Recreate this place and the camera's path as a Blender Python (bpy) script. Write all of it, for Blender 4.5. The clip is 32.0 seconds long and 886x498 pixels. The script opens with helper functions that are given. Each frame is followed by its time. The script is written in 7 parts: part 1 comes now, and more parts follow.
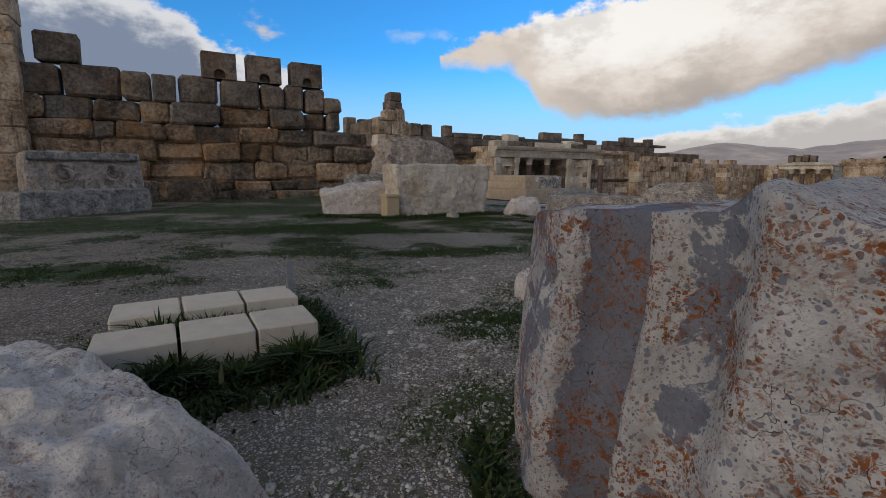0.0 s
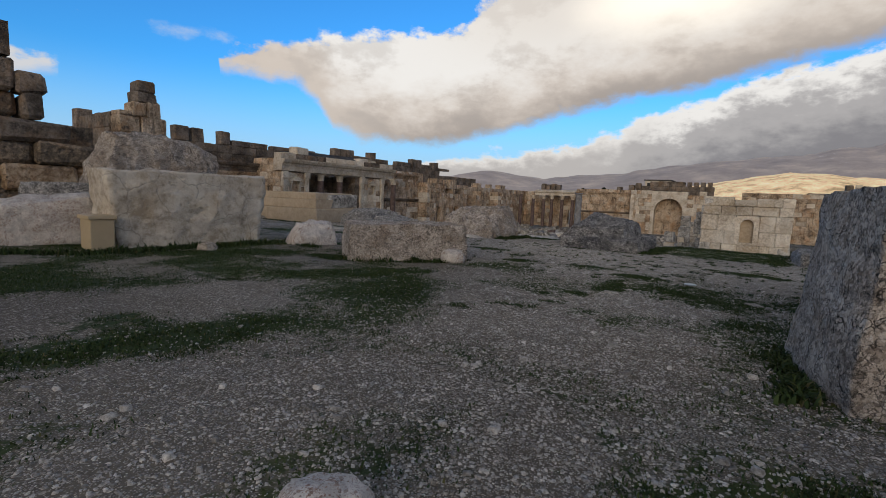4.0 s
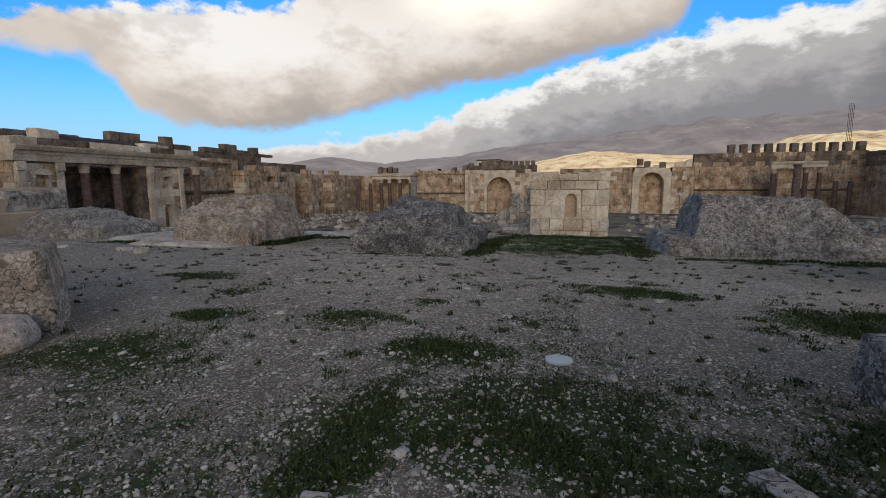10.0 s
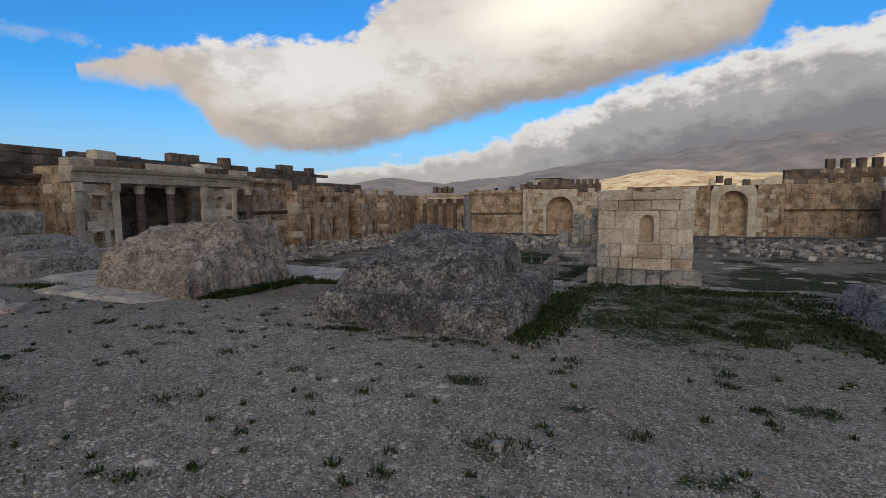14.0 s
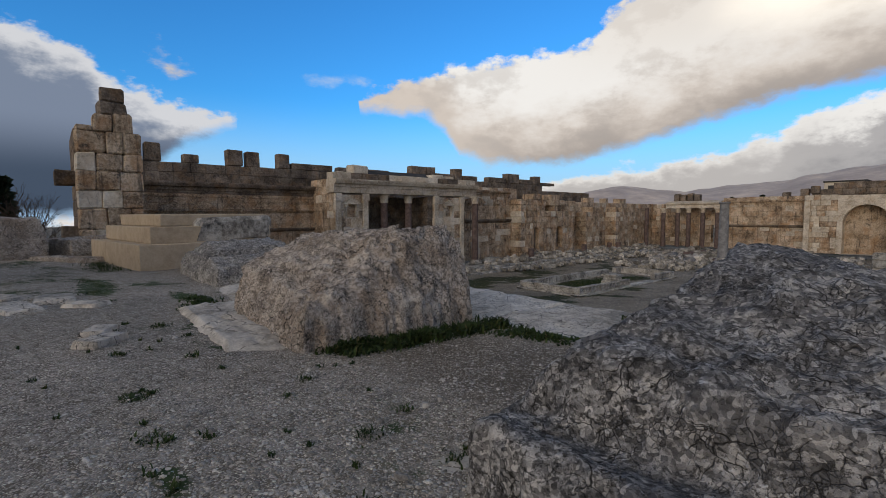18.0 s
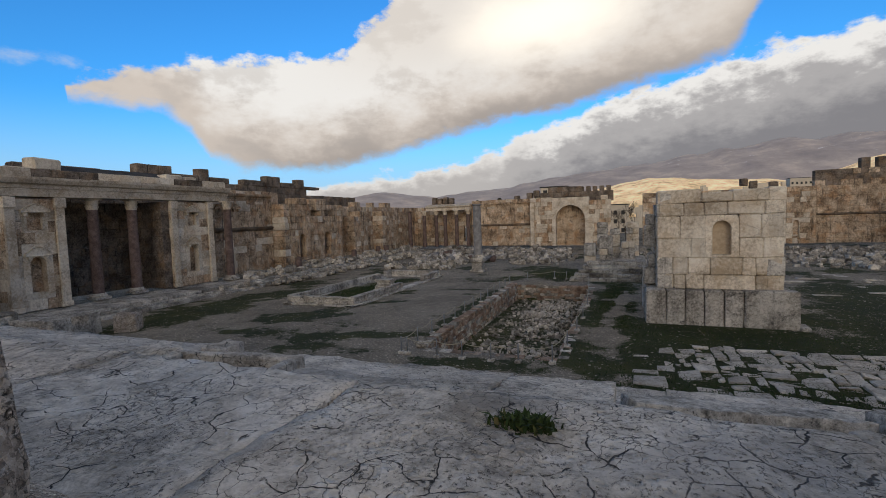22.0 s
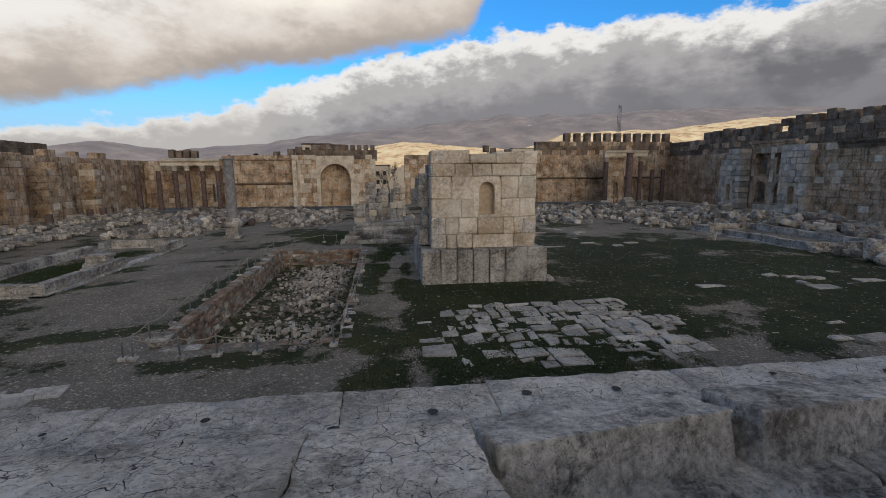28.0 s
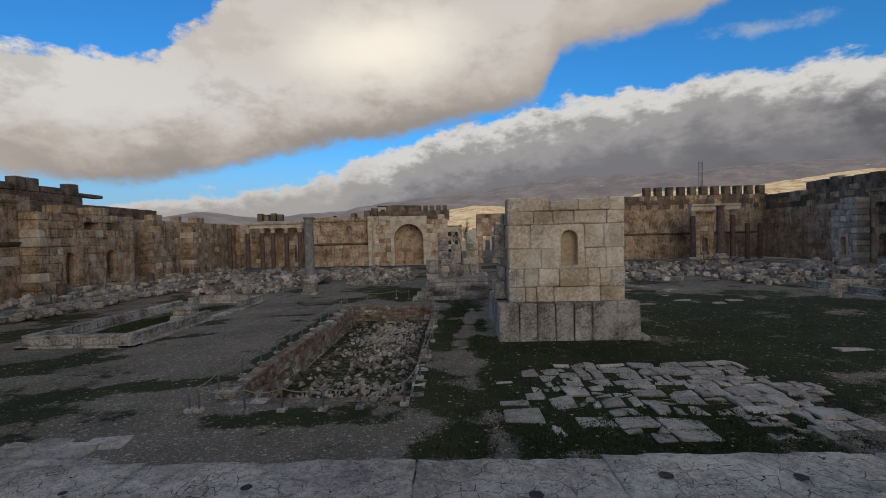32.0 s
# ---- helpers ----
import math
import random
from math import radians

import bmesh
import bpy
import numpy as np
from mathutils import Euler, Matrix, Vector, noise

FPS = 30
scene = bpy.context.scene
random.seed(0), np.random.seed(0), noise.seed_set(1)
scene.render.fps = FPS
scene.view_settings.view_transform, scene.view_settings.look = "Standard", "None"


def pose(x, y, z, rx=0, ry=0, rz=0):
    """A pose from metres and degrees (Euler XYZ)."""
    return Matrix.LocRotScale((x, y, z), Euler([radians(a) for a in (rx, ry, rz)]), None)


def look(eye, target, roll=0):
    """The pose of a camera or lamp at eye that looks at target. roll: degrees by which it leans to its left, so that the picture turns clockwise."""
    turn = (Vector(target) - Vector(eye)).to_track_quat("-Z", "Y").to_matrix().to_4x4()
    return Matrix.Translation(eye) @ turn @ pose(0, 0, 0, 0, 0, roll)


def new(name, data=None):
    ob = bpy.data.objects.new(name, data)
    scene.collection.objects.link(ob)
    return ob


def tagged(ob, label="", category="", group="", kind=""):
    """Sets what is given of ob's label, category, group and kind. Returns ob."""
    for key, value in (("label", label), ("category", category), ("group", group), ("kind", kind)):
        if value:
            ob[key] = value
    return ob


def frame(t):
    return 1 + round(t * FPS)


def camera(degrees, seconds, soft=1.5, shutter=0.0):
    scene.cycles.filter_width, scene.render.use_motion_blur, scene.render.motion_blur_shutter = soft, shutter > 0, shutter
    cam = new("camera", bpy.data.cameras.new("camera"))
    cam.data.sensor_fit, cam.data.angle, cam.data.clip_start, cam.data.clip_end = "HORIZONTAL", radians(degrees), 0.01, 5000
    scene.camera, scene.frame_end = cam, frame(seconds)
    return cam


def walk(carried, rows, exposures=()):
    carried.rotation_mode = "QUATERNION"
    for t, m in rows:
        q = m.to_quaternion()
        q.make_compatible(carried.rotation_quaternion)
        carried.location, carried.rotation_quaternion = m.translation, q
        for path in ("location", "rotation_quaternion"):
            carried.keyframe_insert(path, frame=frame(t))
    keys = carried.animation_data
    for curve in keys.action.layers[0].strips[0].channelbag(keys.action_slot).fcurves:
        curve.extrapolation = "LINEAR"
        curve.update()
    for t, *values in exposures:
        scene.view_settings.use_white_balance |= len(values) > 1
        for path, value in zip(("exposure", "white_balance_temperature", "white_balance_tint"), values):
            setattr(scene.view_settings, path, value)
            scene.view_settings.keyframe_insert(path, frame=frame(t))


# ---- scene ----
cam = camera(87.68, 32.0, soft=0.5)
PATH = [
    (0, pose(-0.000, 0.001, 1.605, 80.77, -0.15, 59.23)),
    (0.5, pose(-0.575, 0.234, 1.581, 80.93, -0.60, 60.56)),
    (1, pose(-1.167, 0.449, 1.613, 80.97, -1.26, 61.76)),
    (1.5, pose(-1.726, 0.630, 1.596, 80.99, -0.72, 60.68)),
    (2, pose(-2.113, 0.898, 1.586, 81.36, -0.32, 57.17)),
    (2.5, pose(-2.403, 1.268, 1.636, 81.69, -1.24, 52.45)),
    (3, pose(-2.690, 1.662, 1.627, 81.62, -1.90, 47.53)),
    (3.5, pose(-2.914, 2.104, 1.610, 82.17, -2.19, 41.16)),
    (4, pose(-3.027, 2.722, 1.628, 83.43, -2.29, 34.10)),
    (4.5, pose(-3.188, 3.241, 1.587, 84.07, -2.27, 30.44)),
    (6.5, pose(-3.748, 5.514, 1.383, 78.38, -3.05, 27.87)),
    (7, pose(-3.846, 6.085, 1.410, 78.26, -1.53, 25.26)),
    (7.5, pose(-3.932, 6.565, 1.402, 78.98, -0.25, 21.65)),
    (8, pose(-4.024, 7.149, 1.448, 80.48, 0.90, 16.60)),
    (8.5, pose(-3.973, 7.791, 1.468, 83.05, 1.42, 15.00)),
    (9, pose(-3.941, 8.339, 1.441, 82.99, 0.46, 13.83)),
    (9.5, pose(-3.974, 8.843, 1.506, 82.58, 0.44, 14.12)),
    (10, pose(-3.967, 9.448, 1.525, 82.00, 0.46, 15.02)),
    (10.5, pose(-4.022, 9.975, 1.533, 82.00, 0.44, 15.26)),
    (11, pose(-4.202, 10.573, 1.591, 83.29, 0.88, 16.61)),
    (11.5, pose(-4.294, 11.232, 1.630, 84.10, 0.66, 17.15)),
    (12, pose(-4.396, 11.799, 1.602, 84.63, 0.57, 17.18)),
    (12.5, pose(-4.553, 12.435, 1.637, 84.93, 0.63, 17.43)),
    (13, pose(-4.658, 13.109, 1.635, 84.85, 0.39, 17.48)),
    (13.5, pose(-4.772, 13.704, 1.593, 84.39, 0.38, 19.29)),
    (15.5, pose(-5.413, 15.668, 1.543, 85.83, 0.40, 29.27)),
    (16, pose(-5.666, 16.209, 1.518, 85.95, 0.12, 30.55)),
    (16.5, pose(-6.039, 16.676, 1.445, 86.04, 0.04, 34.73)),
    (17, pose(-6.417, 17.151, 1.409, 85.99, -0.31, 38.13)),
    (17.5, pose(-6.785, 17.566, 1.417, 85.88, -0.26, 43.26)),
    (18, pose(-7.293, 17.897, 1.438, 85.86, 0.19, 49.54)),
    (18.5, pose(-7.752, 18.254, 1.432, 85.89, 0.07, 52.90)),
    (19, pose(-8.190, 18.592, 1.396, 86.01, 0.26, 52.85)),
    (19.5, pose(-8.680, 18.969, 1.432, 86.02, 0.78, 51.98)),
    (20, pose(-9.083, 19.456, 1.402, 84.58, 1.72, 47.57)),
    (20.5, pose(-9.513, 19.853, 1.282, 83.79, 2.73, 42.05)),
    (21, pose(-9.823, 20.315, 1.263, 83.71, 2.76, 33.41)),
    (21.5, pose(-9.893, 20.972, 1.286, 85.16, 2.21, 22.85)),
    (22, pose(-10.013, 21.610, 1.275, 86.11, 1.83, 21.24)),
    (22.5, pose(-10.121, 22.182, 1.236, 86.09, 1.04, 21.07)),
    (23, pose(-10.205, 22.678, 1.226, 85.98, 0.40, 19.99)),
    (23.5, pose(-10.308, 22.951, 1.286, 86.14, 0.33, 20.13)),
    (24, pose(-10.399, 23.223, 1.303, 86.00, 0.49, 22.89)),
    (24.5, pose(-10.547, 23.470, 1.303, 85.11, 0.07, 27.70)),
    (26.5, pose(-11.097, 24.827, 1.322, 81.85, 1.10, 10.33)),
    (27, pose(-11.206, 25.080, 1.336, 80.05, -0.01, -5.76)),
    (27.5, pose(-11.222, 25.258, 1.298, 80.29, 0.55, -7.76)),
    (28, pose(-11.184, 25.483, 1.128, 80.61, 0.43, -7.54)),
    (28.5, pose(-11.217, 25.731, 1.034, 81.08, 0.34, -6.75)),
    (29, pose(-11.262, 25.986, 0.965, 81.72, 0.14, -6.15)),
    (29.5, pose(-11.249, 26.222, 0.744, 82.47, -0.21, -5.90)),
    (30, pose(-11.313, 26.483, 0.679, 84.25, -0.15, -5.06)),
    (30.5, pose(-11.302, 26.666, 0.562, 86.43, -0.37, -4.07)),
    (31, pose(-11.266, 26.835, 0.491, 88.03, -0.34, -2.17)),
    (31.5, pose(-11.383, 27.087, 0.367, 88.73, -0.02, 0.26)),
    (32, pose(-11.439, 27.353, 0.220, 88.46, 1.37, 1.14)),
]
walk(cam, PATH, [(t, e + 0.06) for t, e in [(0, 0.0), (2, 0.1), (4, -0.1), (8, 0.08), (11, -0.1), (13, -0.25), (16, -0.22), (19, 0.0), (21, 0.08), (23, -0.3), (24, -0.28), (27, -0.15), (28, -0.1), (30, -0.33), (31, -0.45), (32, -0.48)]])

# ---- world: evening sky with cumulus banks ----
SUN_EL, SUN_AZ = 10.0, 163.0   # low western sun behind the walker, veiled by cloud
world = bpy.data.worlds.new("sky_world")
scene.world = world
world.use_nodes = True
WT = world.node_tree
WT.nodes.clear()


def wmath(op, a, b=None, c=None, clamp=False):
    n = WT.nodes.new("ShaderNodeMath")
    n.operation = op
    n.use_clamp = clamp
    for i, v in enumerate((a, b, c)):
        if v is None:
            continue
        if isinstance(v, (int, float)):
            n.inputs[i].default_value = v
        else:
            WT.links.new(v, n.inputs[i])
    return n.outputs[0]


def wmix(f, a, b):
    n = WT.nodes.new("ShaderNodeMix")
    n.data_type = "RGBA"
    for sock, v in ((n.inputs[0], f), (n.inputs[6], a), (n.inputs[7], b)):
        if isinstance(v, (int, float)):
            sock.default_value = v
        elif isinstance(v, tuple):
            sock.default_value = (*v, 1)
        else:
            WT.links.new(v, sock)
    return n.outputs[2]


def wramp(f, lo, hi):
    n = WT.nodes.new("ShaderNodeMapRange")
    n.interpolation_type = "SMOOTHSTEP"
    WT.links.new(f, n.inputs[0])
    n.inputs[1].default_value, n.inputs[2].default_value = lo, hi
    return n.outputs[0]


def wnoise(vec, scale, detail=7, rough=0.55, dist=0.0):
    n = WT.nodes.new("ShaderNodeTexNoise")
    n.inputs["Scale"].default_value = scale
    n.inputs["Detail"].default_value = detail
    n.inputs["Roughness"].default_value = rough
    n.inputs["Distortion"].default_value = dist
    WT.links.new(vec, n.inputs["Vector"])
    return n.outputs[0]


sky = WT.nodes.new("ShaderNodeTexSky")
sky.sky_type = "NISHITA"
sky.sun_disc = False
sky.sun_elevation, sky.sun_rotation = radians(SUN_EL), radians(SUN_AZ)
sky.air_density, sky.dust_density, sky.ozone_density = 1.0, 0.4, 2.0
wco = WT.nodes.new("ShaderNodeTexCoord")
wsep = WT.nodes.new("ShaderNodeSeparateXYZ")
WT.links.new(wco.outputs["Generated"], wsep.inputs[0])
DX, DY, DZ = wsep.outputs
AZ = wmath("MULTIPLY", wmath("ARCTAN2", wmath("MULTIPLY", DX, -1.0), DY), 57.2958)   # degrees, + to the north (left)
EL = wmath("MULTIPLY", wmath("ARCSINE", DZ), 57.2958)
wcomb = WT.nodes.new("ShaderNodeCombineXYZ")
WT.links.new(wmath("MULTIPLY", AZ, 0.01), wcomb.inputs[0])
WT.links.new(wmath("MULTIPLY", EL, 0.017), wcomb.inputs[1])
CV = wcomb.outputs[0]
N1 = wnoise(CV, 9.0, 9, 0.58, 0.15)
N3 = wnoise(CV, 30.0, 6, 0.6)


def cloud(az, el, ra, re, tilt):
    """A soft elliptic bank of cloud round a heading and height in degrees."""
    c, s = math.cos(radians(tilt)), math.sin(radians(tilt))
    da, de = wmath("SUBTRACT", AZ, az), wmath("SUBTRACT", EL, el)
    p = wmath("MULTIPLY", wmath("ADD", wmath("MULTIPLY", da, c), wmath("MULTIPLY", de, s)), 1 / ra)
    q = wmath("MULTIPLY", wmath("SUBTRACT", wmath("MULTIPLY", de, c), wmath("MULTIPLY", da, s)), 1 / re)
    r = wmath("SQRT", wmath("ADD", wmath("MULTIPLY", p, p), wmath("MULTIPLY", q, q)))
    return wmath("SUBTRACT", 1.0, r)


def skyline(stops):
    """The height in degrees of a cloud's edge, by heading; stops run from south (-) to north (+)."""
    n = WT.nodes.new("ShaderNodeValToRGB")
    e = n.color_ramp.elements
    while len(e) < len(stops):
        e.new(0.5)
    for el, (a, h) in zip(e, stops):
        el.position, el.color = (a + 90) / 220, (h / 50,) * 3 + (1,)
    WT.links.new(wmath("MULTIPLY", wmath("ADD", AZ, 90.0), 1 / 220), n.inputs[0])
    return wmath("MULTIPLY", n.outputs[0], 50.0)


N4 = wnoise(CV, 75.0, 6, 0.62)
LUMPS = wmath("ADD", wmath("MULTIPLY", wmath("SUBTRACT", N3, 0.5), 4.4), wmath("MULTIPLY", wmath("SUBTRACT", N4, 0.5), 1.5))
WAVE = wmath("MULTIPLY", wmath("SUBTRACT", N1, 0.5), 3.2)
BIG_TOP = [(-46, 0), (-42, 40), (18, 36), (24, 27), (28, 23.2), (30.5, 21.6), (32, 19.6), (35, 18.8), (41.6, 18.5), (48.4, 17.4), (55, 15.9), (58.5, 14.4), (60.6, 12.6), (61.5, 0)]
BIG_BASE = [(-44, 40), (-36, 25), (-28, 21.6), (-17, 21.0), (-13.2, 20.2), (-11.8, 17.2), (-10.4, 15.4), (-6.6, 14.4), (1, 13.3), (5, 11.9), (12, 11.3), (18.8, 10.1), (25.7, 8.1), (32, 6.5), (35, 6.0), (44, 6.1), (47.6, 7.4), (49, 9.8), (52, 11.9), (60, 12.4), (61, 30)]
LOW_TOP = [(-80, 18), (-60, 17), (-43, 15.6), (-36, 15.8), (-28, 16.4), (-24.7, 15.5), (-21, 16.1), (-15, 15.8), (-8.7, 14.9), (-3, 13.7), (2, 12.8), (7, 10.8), (12, 9.6), (14, 8.2), (17, 7.6), (20, 6.5), (26, 5.6), (36, 4.7), (44, 0)]
NORTH_TOP = [(70.5, 0), (72.5, 10.6), (74.3, 11.2), (79.7, 11.9), (81.6, 13.2), (85, 14.0), (86.5, 16), (92, 17.5), (125, 18)]
NORTH_BASE = [(71.5, 20), (73, 10.0), (76, 8.6), (79, 7.4), (83, 3), (86, -3), (125, -5)]


def bank(top, foot):
    up, down = wmath("ADD", wmath("SUBTRACT", skyline(top), EL), LUMPS), None
    down = wmath("ADD", wmath("SUBTRACT", EL, skyline(foot)), wmath("MULTIPLY", wmath("ADD", LUMPS, WAVE), 0.5)) if foot else None
    cov = wramp(up, -0.2, 0.95)
    return up, down, (wmath("MULTIPLY", cov, wramp(down, -0.5, 1.3)) if foot else cov)


white, cream = (0.90, 0.875, 0.84), (0.66, 0.585, 0.52)
bigU, bigD, bigC = bank(BIG_TOP, BIG_BASE)
lowU, _, lowC = bank(LOW_TOP, None)
norU, norD, norC = bank(NORTH_TOP, NORTH_BASE)
billow = wmath("ADD", wmath("MULTIPLY", N1, 0.66), wmath("ADD", wmath("MULTIPLY", N3, 0.26), wmath("MULTIPLY", N4, 0.08)))
# the large bank: white crown, cream belly, warm grey underside
big = wmix(wramp(wmath("ADD", bigD, wmath("MULTIPLY", wmath("SUBTRACT", billow, 0.5), 14.0)), 9.0, 2.0), white, cream)
big = wmix(wmath("MULTIPLY", wramp(wmath("ADD", bigD, wmath("MULTIPLY", wmath("SUBTRACT", N1, 0.5), 8.0)), 4.6, 0.6), wramp(AZ, 52.0, 36.0)), big, (0.40, 0.355, 0.325))
big = wmix(wmath("MULTIPLY", wramp(billow, 0.50, 0.40), 0.35), big, (0.46, 0.42, 0.39))
big = wmix(wmath("MULTIPLY", wramp(EL, 13.0, 21.0), wmath("MULTIPLY", wramp(AZ, 42.0, 24.0), 0.5)), big, (0.74, 0.66, 0.58))
big = wmix(wramp(wmath("ADD", cloud(8, 22, 15, 6, -6), wmath("MULTIPLY", wmath("SUBTRACT", N1, 0.5), 0.6)), 0.0, 0.9), big, (1.25, 1.15, 1.0))
# the low bank behind: a bright puffy rim over slate grey
low = wmix(wramp(wmath("ADD", lowU, wmath("MULTIPLY", wmath("SUBTRACT", billow, 0.5), 13.0)), 1.1, 3.8), (0.88, 0.86, 0.83), (0.44, 0.425, 0.425))
low = wmix(wramp(wmath("ADD", lowU, wmath("MULTIPLY", wmath("SUBTRACT", billow, 0.5), 10.0)), 4.0, 8.5), low, (0.245, 0.24, 0.255))
low = wmix(wmath("MULTIPLY", wramp(AZ, -18.0, -40.0), wmath("MULTIPLY", wramp(lowU, 1.5, 6.0), wramp(N1, 0.58, 0.40))), low, (0.17, 0.17, 0.185))
low = wmix(wramp(AZ, 6.0, 20.0), low, wmix(wramp(lowU, 0.2, 2.4), (0.84, 0.81, 0.77), (0.50, 0.475, 0.46)))
# the northern bank: pale edge, deep blue grey below
nor = wmix(wramp(wmath("ADD", norU, wmath("MULTIPLY", wmath("SUBTRACT", billow, 0.5), 10.0)), 0.9, 4.5), (0.66, 0.67, 0.70), (0.20, 0.245, 0.335))
nor = wmix(wramp(EL, 10.0, 4.0), nor, (0.06, 0.085, 0.13))
wisp = wramp(wmath("ADD", wmath("MAXIMUM", cloud(62, 15.6, 4.5, 1.0, -3), wmath("MAXIMUM", cloud(86, 11.4, 5, 1.2, -6), cloud(-34, 19.5, 7, 1.2, 4))), wmath("MULTIPLY", wmath("SUBTRACT", N3, 0.5), 2.4)), 0.15, 1.2)
behind = wramp(wmath("ADD", wmath("MAXIMUM", cloud(160, 20, 60, 18, 0), wmath("MAXIMUM", cloud(-140, 22, 55, 16, 0), cloud(-100, 12, 30, 14, 0))), WAVE), 0.0, 0.4)
over = wramp(wmath("ADD", EL, wmath("MULTIPLY", WAVE, 2.0)), 36.0, 48.0)   # unseen cover overhead, added to take the blue out of the skylight
blue = WT.nodes.new("ShaderNodeMix")
blue.data_type, blue.blend_type = "RGBA", "MULTIPLY"
blue.inputs[0].default_value = 1.0
WT.links.new(sky.outputs[0], blue.inputs[6])
SKY_GAIN = 0.16
blue.inputs[7].default_value = (SKY_GAIN * 0.27, SKY_GAIN * 0.92, SKY_GAIN * 1.58, 1)
haze = wmix(wramp(EL, 14.0, 0.0), blue.outputs[2], (0.42, 0.62, 0.86))
final = wmix(wmath("MULTIPLY", wisp, 0.6), haze, (0.62, 0.66, 0.72))
final = wmix(behind, final, (0.62, 0.56, 0.50))
for cov, col in ((lowC, low), (norC, nor), (bigC, big)):
    final = wmix(cov, final, col)
final = wmix(over, final, (0.175, 0.182, 0.20))   # dull grey of the added overhead cover, dims the light from above
wbg = WT.nodes.new("ShaderNodeBackground")
wbg.inputs["Strength"].default_value = 1.0
wout = WT.nodes.new("ShaderNodeOutputWorld")
WT.links.new(final, wbg.inputs["Color"])
WT.links.new(wbg.outputs[0], wout.inputs["Surface"])

sun_data = bpy.data.lights.new("sun", "SUN")
sun_data.energy, sun_data.angle, sun_data.color = 1.25, radians(40), (1.0, 0.86, 0.71)
sun = new("sun", sun_data)
sa, se = radians(SUN_AZ), radians(SUN_EL)
sun.matrix_world = look((0, 0, 60), (-math.sin(sa) * math.cos(se) * 10, -math.cos(sa) * math.cos(se) * 10, 60 - math.sin(se) * 10))

# ---- materials ----
class Nodes:
    """Short calls for building a node material."""

    def __init__(self, name):
        self.mat = bpy.data.materials.new(name)
        self.mat.use_nodes = True
        self.t = self.mat.node_tree
        self.b = self.t.nodes["Principled BSDF"]
        geo = self.t.nodes.new("ShaderNodeNewGeometry")
        info = self.t.nodes.new("ShaderNodeObjectInfo")
        self.pos = geo.outputs["Position"]
        self.rnd = self.math("FRACT", self.math("ADD", geo.outputs["Random Per Island"], info.outputs["Random"]))

    def put(self, sock, v):
        if isinstance(v, (int, float)):
            sock.default_value = v
        elif isinstance(v, tuple):
            sock.default_value = (*v, 1) if len(v) == 3 else v
        else:
            self.t.links.new(v, sock)

    def math(self, op, a, b=None, clamp=False):
        n = self.t.nodes.new("ShaderNodeMath")
        n.operation, n.use_clamp = op, clamp
        self.put(n.inputs[0], a)
        if b is not None:
            self.put(n.inputs[1], b)
        return n.outputs[0]

    def noise(self, scale, detail=5, rough=0.55, dist=0.0, vec=None):
        n = self.t.nodes.new("ShaderNodeTexNoise")
        for k, v in (("Scale", scale), ("Detail", detail), ("Roughness", rough), ("Distortion", dist)):
            n.inputs[k].default_value = v
        self.t.links.new(vec or self.pos, n.inputs["Vector"])
        return n.outputs[0]

    def cells(self, scale, feature="F1", vec=None, out=0):
        n = self.t.nodes.new("ShaderNodeTexVoronoi")
        n.feature = feature
        n.inputs["Scale"].default_value = scale
        self.t.links.new(vec or self.pos, n.inputs["Vector"])
        return n.outputs[out]

    def warp(self, scale, amount):
        """The position, pushed about by noise."""
        n = self.t.nodes.new("ShaderNodeTexNoise")
        n.inputs["Scale"].default_value, n.inputs["Detail"].default_value = scale, 3
        self.t.links.new(self.pos, n.inputs["Vector"])
        m = self.t.nodes.new("ShaderNodeVectorMath")
        m.operation = "MULTIPLY_ADD"
        self.t.links.new(n.outputs[1], m.inputs[0])
        m.inputs[1].default_value = (amount,) * 3
        self.t.links.new(self.pos, m.inputs[2])
        return m.outputs[0]

    def step(self, f, lo, hi, to0=0.0, to1=1.0):
        n = self.t.nodes.new("ShaderNodeMapRange")
        n.interpolation_type = "SMOOTHSTEP"
        self.put(n.inputs[0], f)
        for i, v in enumerate((lo, hi, to0, to1)):
            n.inputs[i + 1].default_value = v
        return n.outputs[0]

    def mix(self, f, a, b, blend="MIX"):
        n = self.t.nodes.new("ShaderNodeMix")
        n.data_type, n.blend_type = "RGBA", blend
        self.put(n.inputs[0], f)
        self.put(n.inputs[6], a)
        self.put(n.inputs[7], b)
        return n.outputs[2]

    def ramp(self, f, *stops):
        n = self.t.nodes.new("ShaderNodeValToRGB")
        e = n.color_ramp.elements
        while len(e) < len(stops):
            e.new(0.5)
        for el, (p, c) in zip(e, stops):
            el.position, el.color = p, (*c, 1)
        self.put(n.inputs[0], f)
        return n.outputs[0]

    def scaled(self, col, f):
        n = self.t.nodes.new("ShaderNodeVectorMath")
        n.operation = "SCALE"
        self.t.links.new(col, n.inputs[0])
        self.put(n.inputs[3], f)
        return n.outputs[0]

    def attr(self, name):
        n = self.t.nodes.new("ShaderNodeAttribute")
        n.attribute_name = name
        return n.outputs["Fac"]

